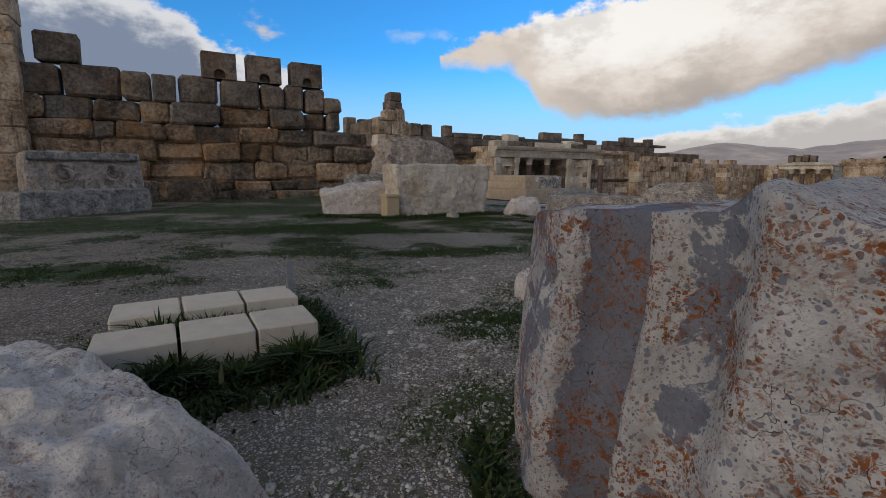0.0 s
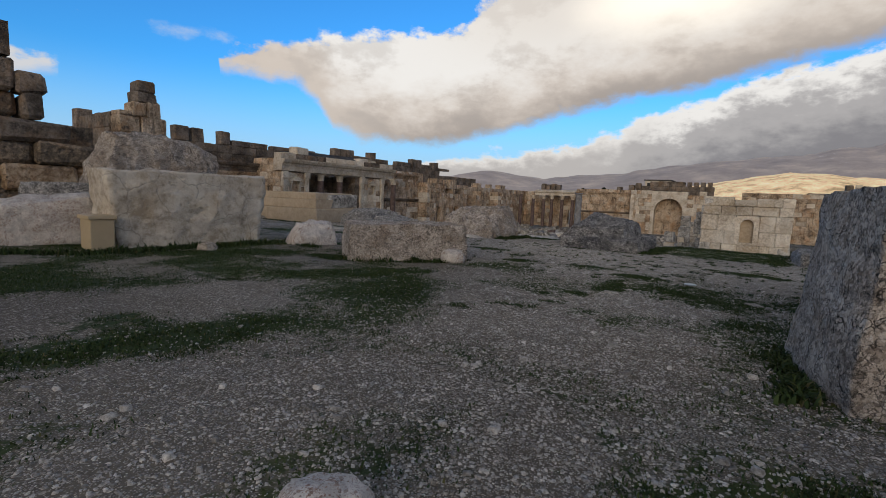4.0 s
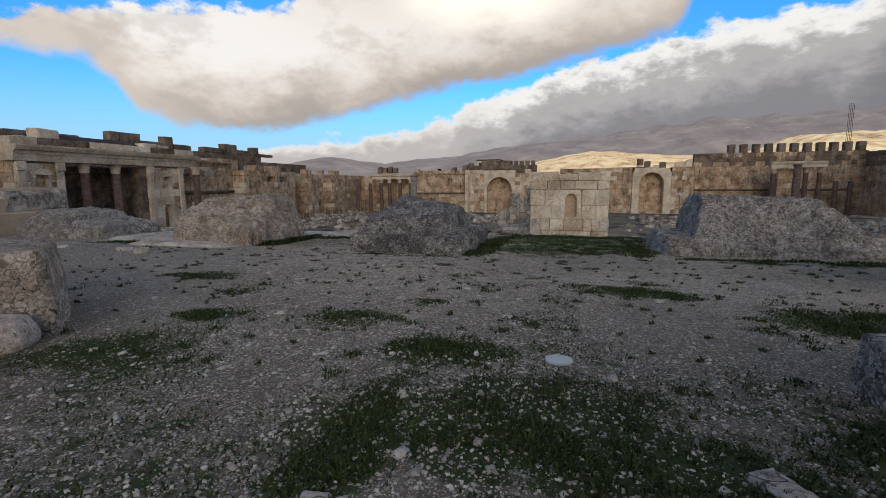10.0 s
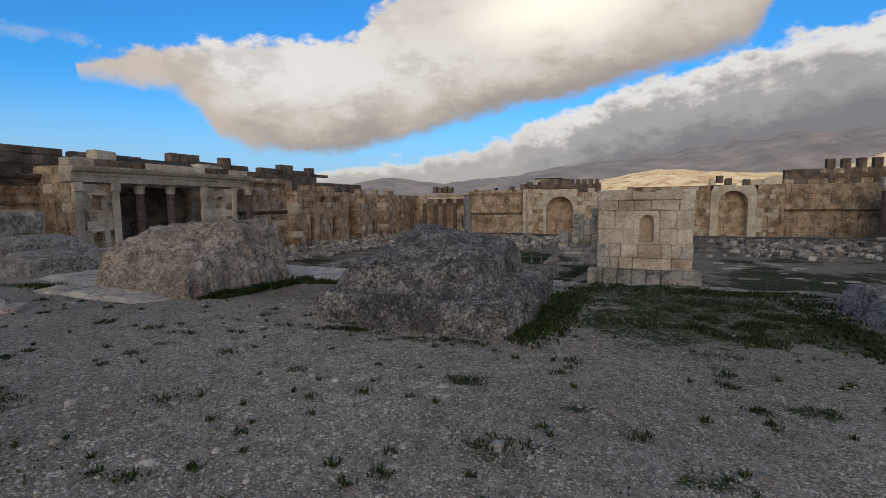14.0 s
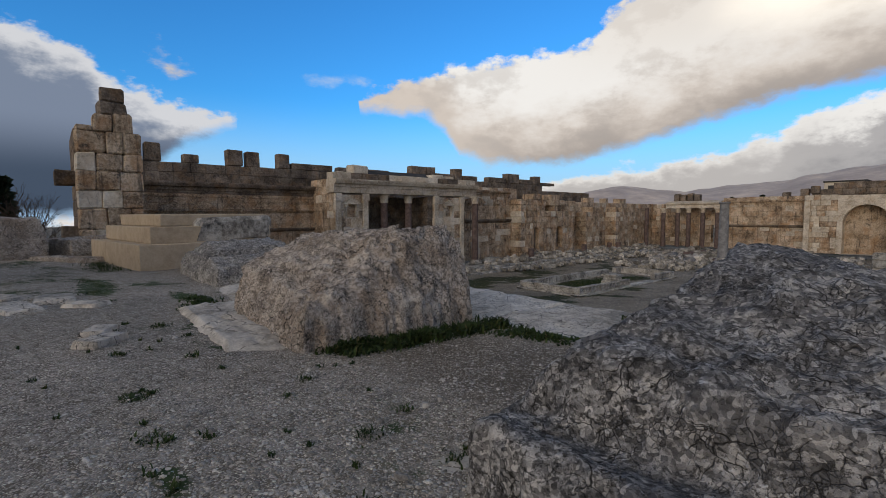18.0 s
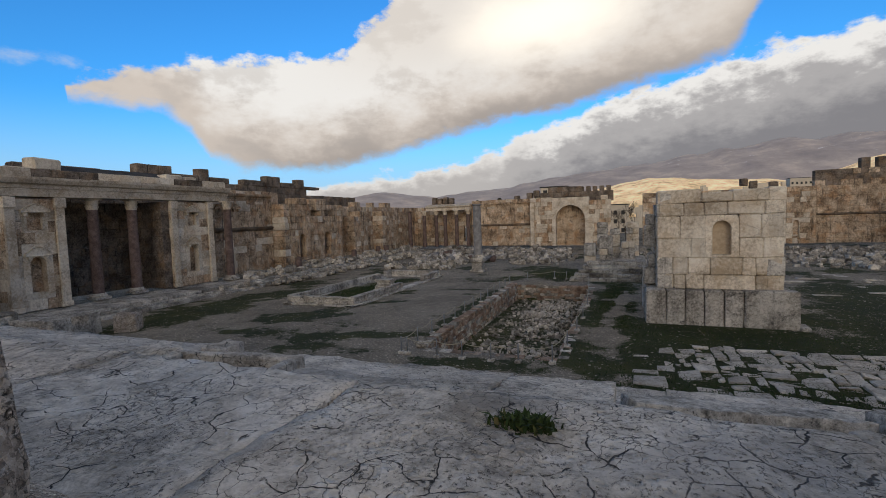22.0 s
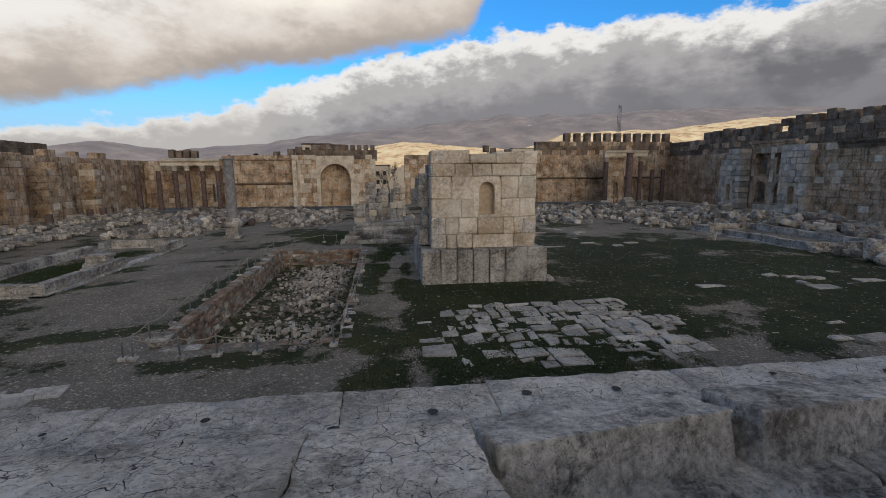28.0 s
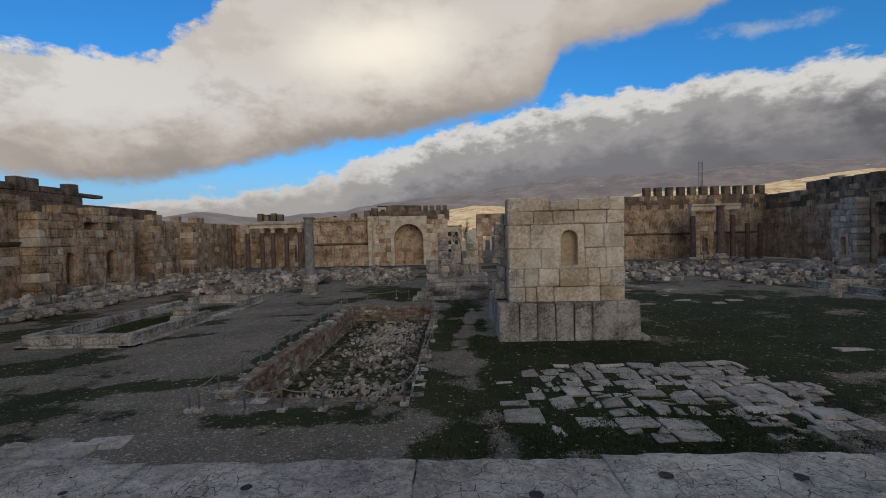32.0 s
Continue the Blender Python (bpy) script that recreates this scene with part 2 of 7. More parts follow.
    def done(self, col, rough=0.9, height=None, dist=0.02, strength=0.6, spec=0.25):
        self.put(self.b.inputs["Base Color"], col)
        self.put(self.b.inputs["Roughness"], rough)
        self.b.inputs["Specular IOR Level"].default_value = spec
        if height is not None:
            bump = self.t.nodes.new("ShaderNodeBump")
            bump.inputs["Strength"].default_value, bump.inputs["Distance"].default_value = strength, dist
            self.t.links.new(height, bump.inputs["Height"])
            self.t.links.new(bump.outputs[0], self.b.inputs["Normal"])
        return self.mat


def stone(name, dark, mid, light, scale=1.0, stain=(0.10, 0.09, 0.08), stain_amt=0.5, crack=0.0, crack_scale=2.0, lichen=0.0,
          pits=0.0, vary=0.35, warm=(0.5, 0.30, 0.14), warm_amt=0.0, bump=0.03, strength=0.7, streak=0.0, speck=0.0):
    n = Nodes(name)
    big, fine = n.noise(0.7 * scale, 4, 0.6), n.noise(7 * scale, 6, 0.65)
    grain = n.noise(45 * scale, 3, 0.6)
    f = n.math("ADD", n.math("MULTIPLY", big, 0.45), n.math("ADD", n.math("MULTIPLY", fine, 0.4), n.math("MULTIPLY", grain, 0.15)))
    col = n.ramp(f, (0.41, dark), (0.5, mid), (0.585, light))
    if warm_amt:
        col = n.mix(n.math("MULTIPLY", n.step(n.noise(0.9 * scale, 4, 0.6, 0.4), 0.46, 0.66), warm_amt), col, warm)
    if stain_amt:
        s = n.step(n.noise(1.6 * scale, 6, 0.7, 0.6), 0.5, 0.68)
        s = n.math("MULTIPLY", s, n.step(n.noise(11 * scale, 4, 0.6), 0.3, 0.6))
        col = n.mix(n.math("MULTIPLY", s, stain_amt), col, stain)
    if streak:
        m = n.t.nodes.new("ShaderNodeMapping")
        m.inputs["Scale"].default_value = (2.2, 2.2, 0.22)
        n.t.links.new(n.pos, m.inputs[0])
        col = n.mix(n.math("MULTIPLY", n.step(n.noise(1.0, 5, 0.65, vec=m.outputs[0]), 0.52, 0.72), streak), col, stain)
    height = n.math("ADD", n.math("MULTIPLY", fine, 0.6), n.math("MULTIPLY", grain, 0.25))
    if pits:
        c = n.cells(9 * scale, vec=n.warp(5 * scale, 0.15))
        p = n.step(c, 0.12, 0.42)
        height = n.math("ADD", height, n.math("MULTIPLY", p, pits))
        col = n.mix(n.math("MULTIPLY", n.step(c, 0.30, 0.05), 0.45 * pits), col, stain)
    if crack:
        e = n.cells(crack_scale, "DISTANCE_TO_EDGE", n.warp(1.3 * crack_scale, 0.6 / crack_scale))
        gate = n.step(n.noise(0.9 * crack_scale, 6, 0.75), 0.46, 0.54)
        line = n.math("MULTIPLY", n.step(e, 0.022, 0.006), gate)
        col = n.mix(n.math("MULTIPLY", line, crack), col, (0.06, 0.055, 0.05))
        height = n.math("SUBTRACT", height, n.math("MULTIPLY", line, 1.2 * crack))
        if crack > 0.9:
            e2 = n.cells(crack_scale * 3.0, "DISTANCE_TO_EDGE", n.warp(5 * crack_scale, 0.25 / crack_scale))
            hair = n.math("MULTIPLY", n.step(e2, 0.035, 0.008), n.step(n.noise(0.9, 6, 0.75), 0.50, 0.58))
            col = n.mix(n.math("MULTIPLY", hair, 0.75), col, (0.06, 0.055, 0.05))
            height = n.math("SUBTRACT", height, n.math("MULTIPLY", hair, 0.6))
            col = n.mix(n.step(n.noise(0.55, 5, 0.65, 0.3), 0.50, 0.64, 0.0, 0.45), col, (0.30, 0.285, 0.27))
    if speck:
        sp = n.math("MULTIPLY", n.step(n.noise(26 * scale, 6, 0.8), 0.55, 0.61), n.step(n.noise(1.5 * scale, 5, 0.75), 0.40, 0.56))
        col = n.mix(n.math("MULTIPLY", sp, speck), col, tuple(v * 0.55 for v in stain))
        height = n.math("SUBTRACT", height, n.math("MULTIPLY", sp, 0.7))
    if lichen:
        w = n.warp(14 * scale, 0.05)
        spots = n.math("MULTIPLY", n.step(n.noise(8 * scale, 6, 0.75, vec=w), 0.53, 0.58), n.step(n.noise(1.1 * scale, 3, 0.6), 0.44, 0.56))
        col = n.mix(n.math("MULTIPLY", spots, lichen), col, (0.30, 0.115, 0.03))
        greyspots = n.step(n.noise(4.5 * scale, 6, 0.7, 0.3, w), 0.49, 0.55)
        col = n.mix(n.math("MULTIPLY", greyspots, min(1, lichen * 0.8)), col, (0.16, 0.165, 0.185))
    if vary:
        col = n.scaled(col, n.math("ADD", 1 - vary * 0.55, n.math("MULTIPLY", n.rnd, vary)))
    return n.done(col, 0.92, height, bump, strength)


WALL = stone("weathered golden limestone", (0.20, 0.138, 0.088), (0.52, 0.395, 0.27), (0.74, 0.60, 0.445), 0.8, (0.05, 0.042, 0.037), 0.9,
             pits=0.8, vary=0.26, speck=0.6, warm=(0.52, 0.29, 0.14), warm_amt=0.5, bump=0.05, streak=0.75)
# real dark stone outside; inside bays and niches its colour also carries the shade
DARKWALL = stone("dark weathered limestone and recess shade", (0.08, 0.063, 0.049), (0.18, 0.146, 0.114), (0.31, 0.255, 0.205), 0.8, (0.04, 0.035, 0.03), 0.8,
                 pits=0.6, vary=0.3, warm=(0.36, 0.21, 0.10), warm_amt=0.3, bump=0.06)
MEGA = stone("brown fortress stone", (0.06, 0.048, 0.036), (0.16, 0.125, 0.09), (0.36, 0.27, 0.18), 0.6, (0.05, 0.042, 0.035), 0.9,
             pits=0.9, vary=0.6, warm=(0.40, 0.21, 0.09), warm_amt=0.4, bump=0.12, speck=.5)
GOLDMEGA = stone("orange brown fortress stone", (0.13, 0.085, 0.05), (0.33, 0.22, 0.13), (0.52, 0.39, 0.26), 0.6, (0.05, 0.042, 0.035), 0.85,
                 pits=0.8, vary=0.5, warm=(0.46, 0.23, 0.09), warm_amt=0.5, bump=0.12, speck=.5)
PALE = stone("pale cream limestone", (0.42, 0.345, 0.255), (0.67, 0.585, 0.465), (0.80, 0.73, 0.61), 0.7, (0.14, 0.115, 0.09), 0.4,
             pits=0.5, vary=0.3, warm=(0.50, 0.36, 0.21), warm_amt=0.4, bump=0.03, crack=0.3, crack_scale=1.1, streak=0.12)
GREYBASE = stone("grey white weathered limestone", (0.19, 0.172, 0.148), (0.46, 0.425, 0.37), (0.70, 0.655, 0.58), 0.9, (0.045, 0.042, 0.04), 0.9, speck=0.7,
                 pits=0.5, vary=0.3, bump=0.04, streak=0.4)
SLAB = stone("white cracked marble limestone", (0.36, 0.32, 0.265), (0.63, 0.565, 0.475), (0.81, 0.745, 0.65), 1.0, (0.10, 0.092, 0.085), 0.6,
             crack=1.0, crack_scale=3.0, speck=0.8, pits=0.6, vary=0.25, bump=0.04)
RUBBLE = stone("grey rubble limestone", (0.13, 0.114, 0.092), (0.37, 0.335, 0.28), (0.66, 0.605, 0.52), 0.9, (0.06, 0.052, 0.045), 0.8, vary=0.8, bump=0.04)
def breccia(name, dark, mid, light, patina, patina_amt, cell=34.0, depth=0.055, warm=None):
    """Weathered conglomerate: small fragments set in darker cement, with patches of grey patina."""
    n = Nodes(name)
    w = n.warp(9, 0.06)
    tone = n.t.nodes.new("ShaderNodeSeparateColor")
    n.t.links.new(n.cells(cell, "F1", w, 1), tone.inputs[0])
    big = n.t.nodes.new("ShaderNodeSeparateColor")
    n.t.links.new(n.cells(cell * 0.33, "F1", w, 1), big.inputs[0])
    mottled = n.math("ADD", n.math("MULTIPLY", n.noise(3.0, 7, 0.72), 0.68), n.math("ADD", n.math("MULTIPLY", tone.outputs[0], 0.23), n.math("MULTIPLY", big.outputs[0], 0.09)))
    col = n.ramp(mottled, (0.33, dark), (0.5, mid), (0.68, light))
    if warm:
        col = n.mix(n.step(n.noise(1.1, 4, 0.6, 0.4), 0.5, 0.66, 0, 0.5), col, warm)
    pat = n.math("MULTIPLY", n.step(n.noise(0.9, 5, 0.7, 0.5), 0.44, 0.60), n.step(tone.outputs[1], 0.1, 0.75, 1.0, 0.3))
    col = n.mix(n.math("MULTIPLY", pat, patina_amt), col, patina)
    gap = n.math("MULTIPLY", n.step(n.cells(cell, "DISTANCE_TO_EDGE", w), 0.12, 0.02), n.step(n.noise(7, 6, 0.8), 0.49, 0.60))
    rift = n.math("MULTIPLY", n.step(n.cells(cell * 0.22, "DISTANCE_TO_EDGE", n.warp(4, 0.3)), 0.032, 0.006), n.step(n.noise(3.4, 6, 0.8), 0.46, 0.54))
    speck = n.math("MULTIPLY", n.step(n.noise(30, 6, 0.85), 0.52, 0.57), n.step(n.noise(2.2, 5, 0.75), 0.38, 0.52))
    col = n.mix(n.math("MULTIPLY", speck, 0.85), col, tuple(v * 0.18 for v in mid))
    pale = n.math("MULTIPLY", n.step(n.noise(24, 5, 0.8, 0.3), 0.57, 0.64), n.step(n.noise(3.1, 4, 0.7), 0.48, 0.6))
    col = n.mix(n.math("MULTIPLY", pale, 0.7), col, tuple(min(0.75, v * 1.35) for v in light))
    col = n.mix(n.math("MULTIPLY", gap, 0.72), col, tuple(v * 0.2 for v in mid))
    col = n.mix(n.math("MULTIPLY", rift, 0.85), col, (0.03, 0.028, 0.025))
    h = n.math("ADD", n.math("MULTIPLY", tone.outputs[0], 0.7), n.math("MULTIPLY", n.noise(50, 4, 0.7), 0.5))
    h = n.math("SUBTRACT", h, n.math("ADD", n.math("MULTIPLY", gap, 0.8), n.math("MULTIPLY", rift, 1.4)))
    return n.done(col, 0.93, h, depth, 0.75)


def lichened(name, white, grey, rust, amount):
    """White limestone with grey crusts, round lichen spots and rust coloured clusters; the crust follows the attribute where the mesh has one."""
    n = Nodes(name)
    w = n.warp(13, 0.045)
    col = n.ramp(n.noise(6, 6, 0.7), (0.35, tuple(v * 0.66 for v in white)), (0.62, white))
    worn = n.attr("crust")
    crust = n.step(n.math("ADD", n.noise(3.4, 7, 0.75, 0.4), n.math("MULTIPLY", worn, 0.35)), 0.53, 0.57)
    col = n.mix(n.math("MULTIPLY", crust, 0.9 * amount), col, n.mix(n.noise(40, 4, 0.7), tuple(v * 0.6 for v in grey), tuple(v * 1.35 for v in grey)))
    zone = n.step(n.noise(1.9, 5, 0.7), 0.42, 0.58)
    height = n.noise(26, 5, 0.7)
    for cell, share in ((42, 0.60), (85, 0.62)):
        disc = n.step(n.cells(cell, "F1", w), 0.40, 0.32)
        pick = n.t.nodes.new("ShaderNodeSeparateColor")
        n.t.links.new(n.cells(cell, "F1", w, 1), pick.inputs[0])
        col = n.mix(n.math("MULTIPLY", n.math("MULTIPLY", disc, n.step(pick.outputs[1], share + 0.04, share + 0.1)), 0.85 * amount), col, tuple(v * 1.1 for v in grey))
        hot = n.math("MULTIPLY", n.math("MULTIPLY", disc, n.step(pick.outputs[0], share + 0.02, share + 0.06)), zone)
        col = n.mix(n.math("MULTIPLY", hot, amount), col, n.mix(pick.outputs[2], tuple(v * 0.45 for v in rust), tuple(v * 1.5 for v in rust)))
        height = n.math("ADD", height, n.math("MULTIPLY", disc, 0.08))
    blot = n.math("MULTIPLY", n.step(n.noise(21, 8, 0.85, 0.7), 0.52, 0.55), zone)
    col = n.mix(n.math("MULTIPLY", blot, amount), col, n.mix(n.noise(22, 3), tuple(v * 0.4 for v in rust), tuple(v * 1.4 for v in rust)))
    rift = n.math("MULTIPLY", n.step(n.cells(7, "DISTANCE_TO_EDGE", n.warp(8, 0.18)), 0.006, 0.001), n.step(n.noise(2.4, 3), 0.50, 0.58))
    fleck = n.math("MULTIPLY", n.step(n.noise(60, 4, 0.75), 0.60, 0.66), 0.7)
    col = n.mix(n.math("MAXIMUM", rift, fleck), col, (0.05, 0.042, 0.036))
    return n.done(col, 0.92, n.math("SUBTRACT", n.math("MULTIPLY", height, 0.8), n.math("MULTIPLY", rift, 1.2)), 0.022, 1.0)


BOULDER = breccia("grey conglomerate limestone", (0.13, 0.122, 0.11), (0.44, 0.41, 0.37), (0.77, 0.73, 0.665), (0.12, 0.12, 0.13), 0.42)
BOULDER_DARK = breccia("dark patinated conglomerate", (0.07, 0.067, 0.064), (0.27, 0.258, 0.245), (0.70, 0.67, 0.625), (0.075, 0.08, 0.095), 0.7, 40)
BOULDER_WARM = breccia("cream conglomerate limestone", (0.24, 0.20, 0.165), (0.58, 0.495, 0.41), (0.80, 0.725, 0.625), (0.17, 0.155, 0.15), 0.4, 30, warm=(0.40, 0.28, 0.18))
DRUM = lichened("lichened white limestone", (0.56, 0.54, 0.515), (0.16, 0.172, 0.21), (0.27, 0.095, 0.03), 1.0)
WHITEROCK = lichened("white limestone with a few rust spots", (0.78, 0.72, 0.65), (0.40, 0.37, 0.34), (0.22, 0.085, 0.035), 0.62)
PAVING = stone("pale worn paving stone", (0.32, 0.285, 0.235), (0.53, 0.48, 0.41), (0.68, 0.63, 0.55), 1.0, (0.10, 0.09, 0.08), 0.6, vary=0.4, bump=0.03, crack=0.6, crack_scale=1.6)
NEWSTONE = stone("smooth new limestone", (0.56, 0.48, 0.37), (0.62, 0.535, 0.415), (0.66, 0.575, 0.45), 1.0, (0.4, 0.37, 0.3), 0.15, vary=0.08, bump=0.004)
GRANITE = stone("rose grey granite", (0.09, 0.062, 0.052), (0.15, 0.105, 0.09), (0.22, 0.16, 0.14), 2.5, (0.11, 0.09, 0.085), 0.5, vary=0.2, bump=0.01)
GREYCOL = stone("grey granite", (0.16, 0.155, 0.15), (0.24, 0.235, 0.23), (0.33, 0.32, 0.31), 2.5, (0.11, 0.1, 0.1), 0.4, vary=0.1, bump=0.01)
PLASTER = stone("sand coloured restoration plaster", (0.40, 0.31, 0.21), (0.50, 0.40, 0.28), (0.56, 0.46, 0.33), 0.5, (0.33, 0.25, 0.17), 0.4, vary=0.12, bump=0.008)
CONCRETE = stone("dark roofing concrete", (0.035, 0.035, 0.036), (0.06, 0.058, 0.057), (0.09, 0.088, 0.085), 1.0, (0.03, 0.03, 0.03), 0.4, vary=0.1)
BRICKISH = stone("reddish rubble masonry", (0.16, 0.10, 0.07), (0.30, 0.21, 0.15), (0.44, 0.35, 0.27), 2.0, (0.09, 0.07, 0.05), 0.6, vary=0.5, bump=0.03)


def plain(name, col, rough=0.6, metal=0.0, var=0.2, scale=20):
    n = Nodes(name)
    f = n.noise(scale, 4, 0.6)
    c = n.mix(f, tuple(v * (1 - var) for v in col), tuple(v * (1 + var) for v in col))
    n.b.inputs["Metallic"].default_value = metal
    return n.done(c, rough, f, 0.004, 0.3)


METAL = plain("galvanised grey metal", (0.34, 0.35, 0.36), 0.5, 0.7)
DARKMETAL = plain("dark painted metal", (0.05, 0.05, 0.05), 0.55, 0.4)
ROPE = plain("pale rope", (0.42, 0.38, 0.28), 0.9)
WOOD = plain("dark dry bark", (0.06, 0.045, 0.035), 0.9, 0, 0.4)
NEEDLE = plain("dark pine foliage", (0.022, 0.035, 0.018), 0.85, 0, 0.5, 3)
BEIGE = plain("beige painted bin", (0.50, 0.39, 0.24), 0.55, 0, 0.08, 6)
WATER = plain("white worn metal plate", (0.46, 0.52, 0.56), 0.35, 0.0, 0.15, 5)
TOWN = plain("pale rendered houses", (0.62, 0.54, 0.42), 0.9, 0, 0.25, 0.08)


def blades():
    n = Nodes("winter grass blades")
    c = n.ramp(n.rnd, (0.0, (0.018, 0.031, 0.009)), (0.6, (0.040, 0.066, 0.018)), (0.93, (0.066, 0.092, 0.028)), (1.0, (0.14, 0.12, 0.05)))
    c = n.scaled(c, n.math("ADD", 0.6, n.math("MULTIPLY", n.noise(0.5, 3), 0.8)))
    return n.done(c, 0.8, spec=0.2)


def gravel_ground(name, stones, soil, grass, cell, wide=4.5):
    """Pebbles of two sizes with dark gaps over soil; thin turf where the mesh says so."""
    n = Nodes(name)
    w = n.warp(6, 0.05)
    earth = n.mix(n.noise(14, 5, 0.7), tuple(v * 0.5 for v in soil), tuple(v * 1.5 for v in soil))
    crushed = n.attr("crushed")
    earth = n.mix(n.math("MULTIPLY", crushed, n.step(n.noise(9, 5, 0.8), 0.44, 0.60, 0.0, 0.55)), earth, tuple(v * 1.05 for v in stones))
    g = n.attr("grass")
    rough_g = n.math("ADD", g, n.math("MULTIPLY", n.math("SUBTRACT", n.noise(wide, 8, 0.75), 0.5), 2.0 if wide > 2 else 2.4))
    gn = n.step(rough_g, 0.26, 0.60)
    gcol = n.mix(n.noise(34, 4, 0.75), tuple(v * 0.4 for v in grass), tuple(v * 1.7 for v in grass))
    gcol = n.mix(n.step(n.noise(0.4, 4), 0.42, 0.7, 0.0, 0.7), gcol, tuple(v * k for v, k in zip(grass, (1.9, 1.55, 1.2))))
    col = n.mix(gn, earth, gcol)
    height = n.math("MULTIPLY", n.noise(25, 5, 0.75), 0.5)
    for size, bias in ((1.0, 0.26), (0.56, 0.66)):
        tone = n.t.nodes.new("ShaderNodeSeparateColor")
        n.t.links.new(n.cells(cell * size, "F1", w, 1), tone.inputs[0])
        d = n.cells(cell * size, "F1", w, 0)
        lift = n.math("MAXIMUM", tone.outputs[0], n.math("MULTIPLY", crushed, n.math("ADD", 0.28, n.math("MULTIPLY", tone.outputs[0], 0.72))))
        peb = n.ramp(lift, (0.0, tuple(v * 0.5 for v in stones)), (0.45, tuple(v * 0.85 for v in stones)), (0.8, tuple(v * 1.2 for v in stones)), (1.0, tuple(min(0.78, v * 1.75) for v in stones)))
        there = n.step(n.math("SUBTRACT", n.math("ADD", n.math("ADD", tone.outputs[1], n.math("MULTIPLY", crushed, 0.22)), n.math("MULTIPLY", n.math("SUBTRACT", n.noise(1.3, 5, 0.7), 0.5), 1.5)), n.math("MULTIPLY", gn, 0.72)), bias - 0.05, bias + 0.05)
        edge = n.math("MULTIPLY", n.step(d, 0.50, 0.36), there)
        col = n.mix(edge, col, peb)
        height = n.math("MAXIMUM", height, n.math("MULTIPLY", edge, n.math("ADD", 0.75 + 0.3 / size, n.math("MULTIPLY", d, -0.9))))
    tone = n.t.nodes.new("ShaderNodeSeparateColor")
    n.t.links.new(n.cells(cell * 0.3, "F1", w, 1), tone.inputs[0])
    chip = n.math("MULTIPLY", n.step(n.cells(cell * 0.3, "F1", w, 0), 0.40, 0.28), n.step(n.math("SUBTRACT", tone.outputs[1], n.math("MULTIPLY", gn, 0.10)), 0.80, 0.84))
    col = n.mix(chip, col, n.ramp(tone.outputs[0], (0.0, tuple(v * 0.6 for v in stones)), (1.0, tuple(min(0.78, v * 1.6) for v in stones))))
    height = n.math("ADD", height, n.math("MULTIPLY", chip, 0.7))
    hollow = n.math("MULTIPLY", n.step(n.noise(13, 8, 0.85), 0.53, 0.60), n.step(n.noise(0.9, 4, 0.6), 0.40, 0.60, 0.35, 1.0))
    col = n.mix(n.math("MULTIPLY", hollow, 0.7), col, tuple(v * 0.55 for v in soil))
    col = n.scaled(col, n.step(n.noise(0.23, 5, 0.6), 0.3, 0.7, 0.8, 1.2))
    col = n.scaled(col, n.math("ADD", 1.0, n.math("MULTIPLY", crushed, 0.22)))
    return n.done(col, 0.93, height, 0.022, 1.0)


GRASS = blades()
GRAVEL = gravel_ground("pale gravel with dark soil", (0.495, 0.435, 0.365), (0.17, 0.142, 0.108), (0.036, 0.055, 0.017), 66)
COURT = gravel_ground("court earth and thin turf", (0.36, 0.312, 0.25), (0.215, 0.185, 0.142), (0.027, 0.035, 0.0095), 14, 0.7)
PEBBLE = stone("pale pebbles", (0.20, 0.18, 0.155), (0.42, 0.385, 0.335), (0.64, 0.60, 0.54), 6, (0.1, 0.09, 0.08), 0.4, vary=0.9, bump=0.004)


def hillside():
    n = Nodes("dry hillside with sunlight as glow")
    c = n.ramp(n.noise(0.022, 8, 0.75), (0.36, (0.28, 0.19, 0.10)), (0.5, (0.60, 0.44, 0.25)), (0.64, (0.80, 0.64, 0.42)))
    # the slope emits its own colour, in place of sunlight falling on it
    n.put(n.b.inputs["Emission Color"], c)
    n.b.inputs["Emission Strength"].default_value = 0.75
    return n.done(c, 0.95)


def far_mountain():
    n = Nodes("far mountain slopes with haze as glow")
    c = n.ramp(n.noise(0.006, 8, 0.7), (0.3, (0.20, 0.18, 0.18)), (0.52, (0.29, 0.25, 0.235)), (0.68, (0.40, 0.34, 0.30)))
    # faint emission stands in for the haze of distance
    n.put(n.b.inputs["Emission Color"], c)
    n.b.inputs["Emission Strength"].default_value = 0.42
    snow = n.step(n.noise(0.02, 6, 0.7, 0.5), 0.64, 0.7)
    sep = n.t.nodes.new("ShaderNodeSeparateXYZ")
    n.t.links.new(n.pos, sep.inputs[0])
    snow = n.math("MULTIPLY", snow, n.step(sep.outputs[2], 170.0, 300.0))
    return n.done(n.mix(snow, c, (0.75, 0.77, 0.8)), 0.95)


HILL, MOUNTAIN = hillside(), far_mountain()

# ---- mesh helpers ----
RNG = random.Random(7)
FLOOR = -6.8      # the court
STYLO = -5.9      # raised walk round the court


def mesh_ob(name, verts, faces, mat, parent=None, label="", smooth=False):
    me = bpy.data.meshes.new(name)
    me.from_pydata(verts, [], faces)
    me.materials.append(mat)
    if smooth:
        me.polygons.foreach_set("use_smooth", [True] * len(me.polygons))
    ob = new(name, me)
    if parent:
        ob.parent = parent
    if label:
        tagged(ob, label)
    return ob


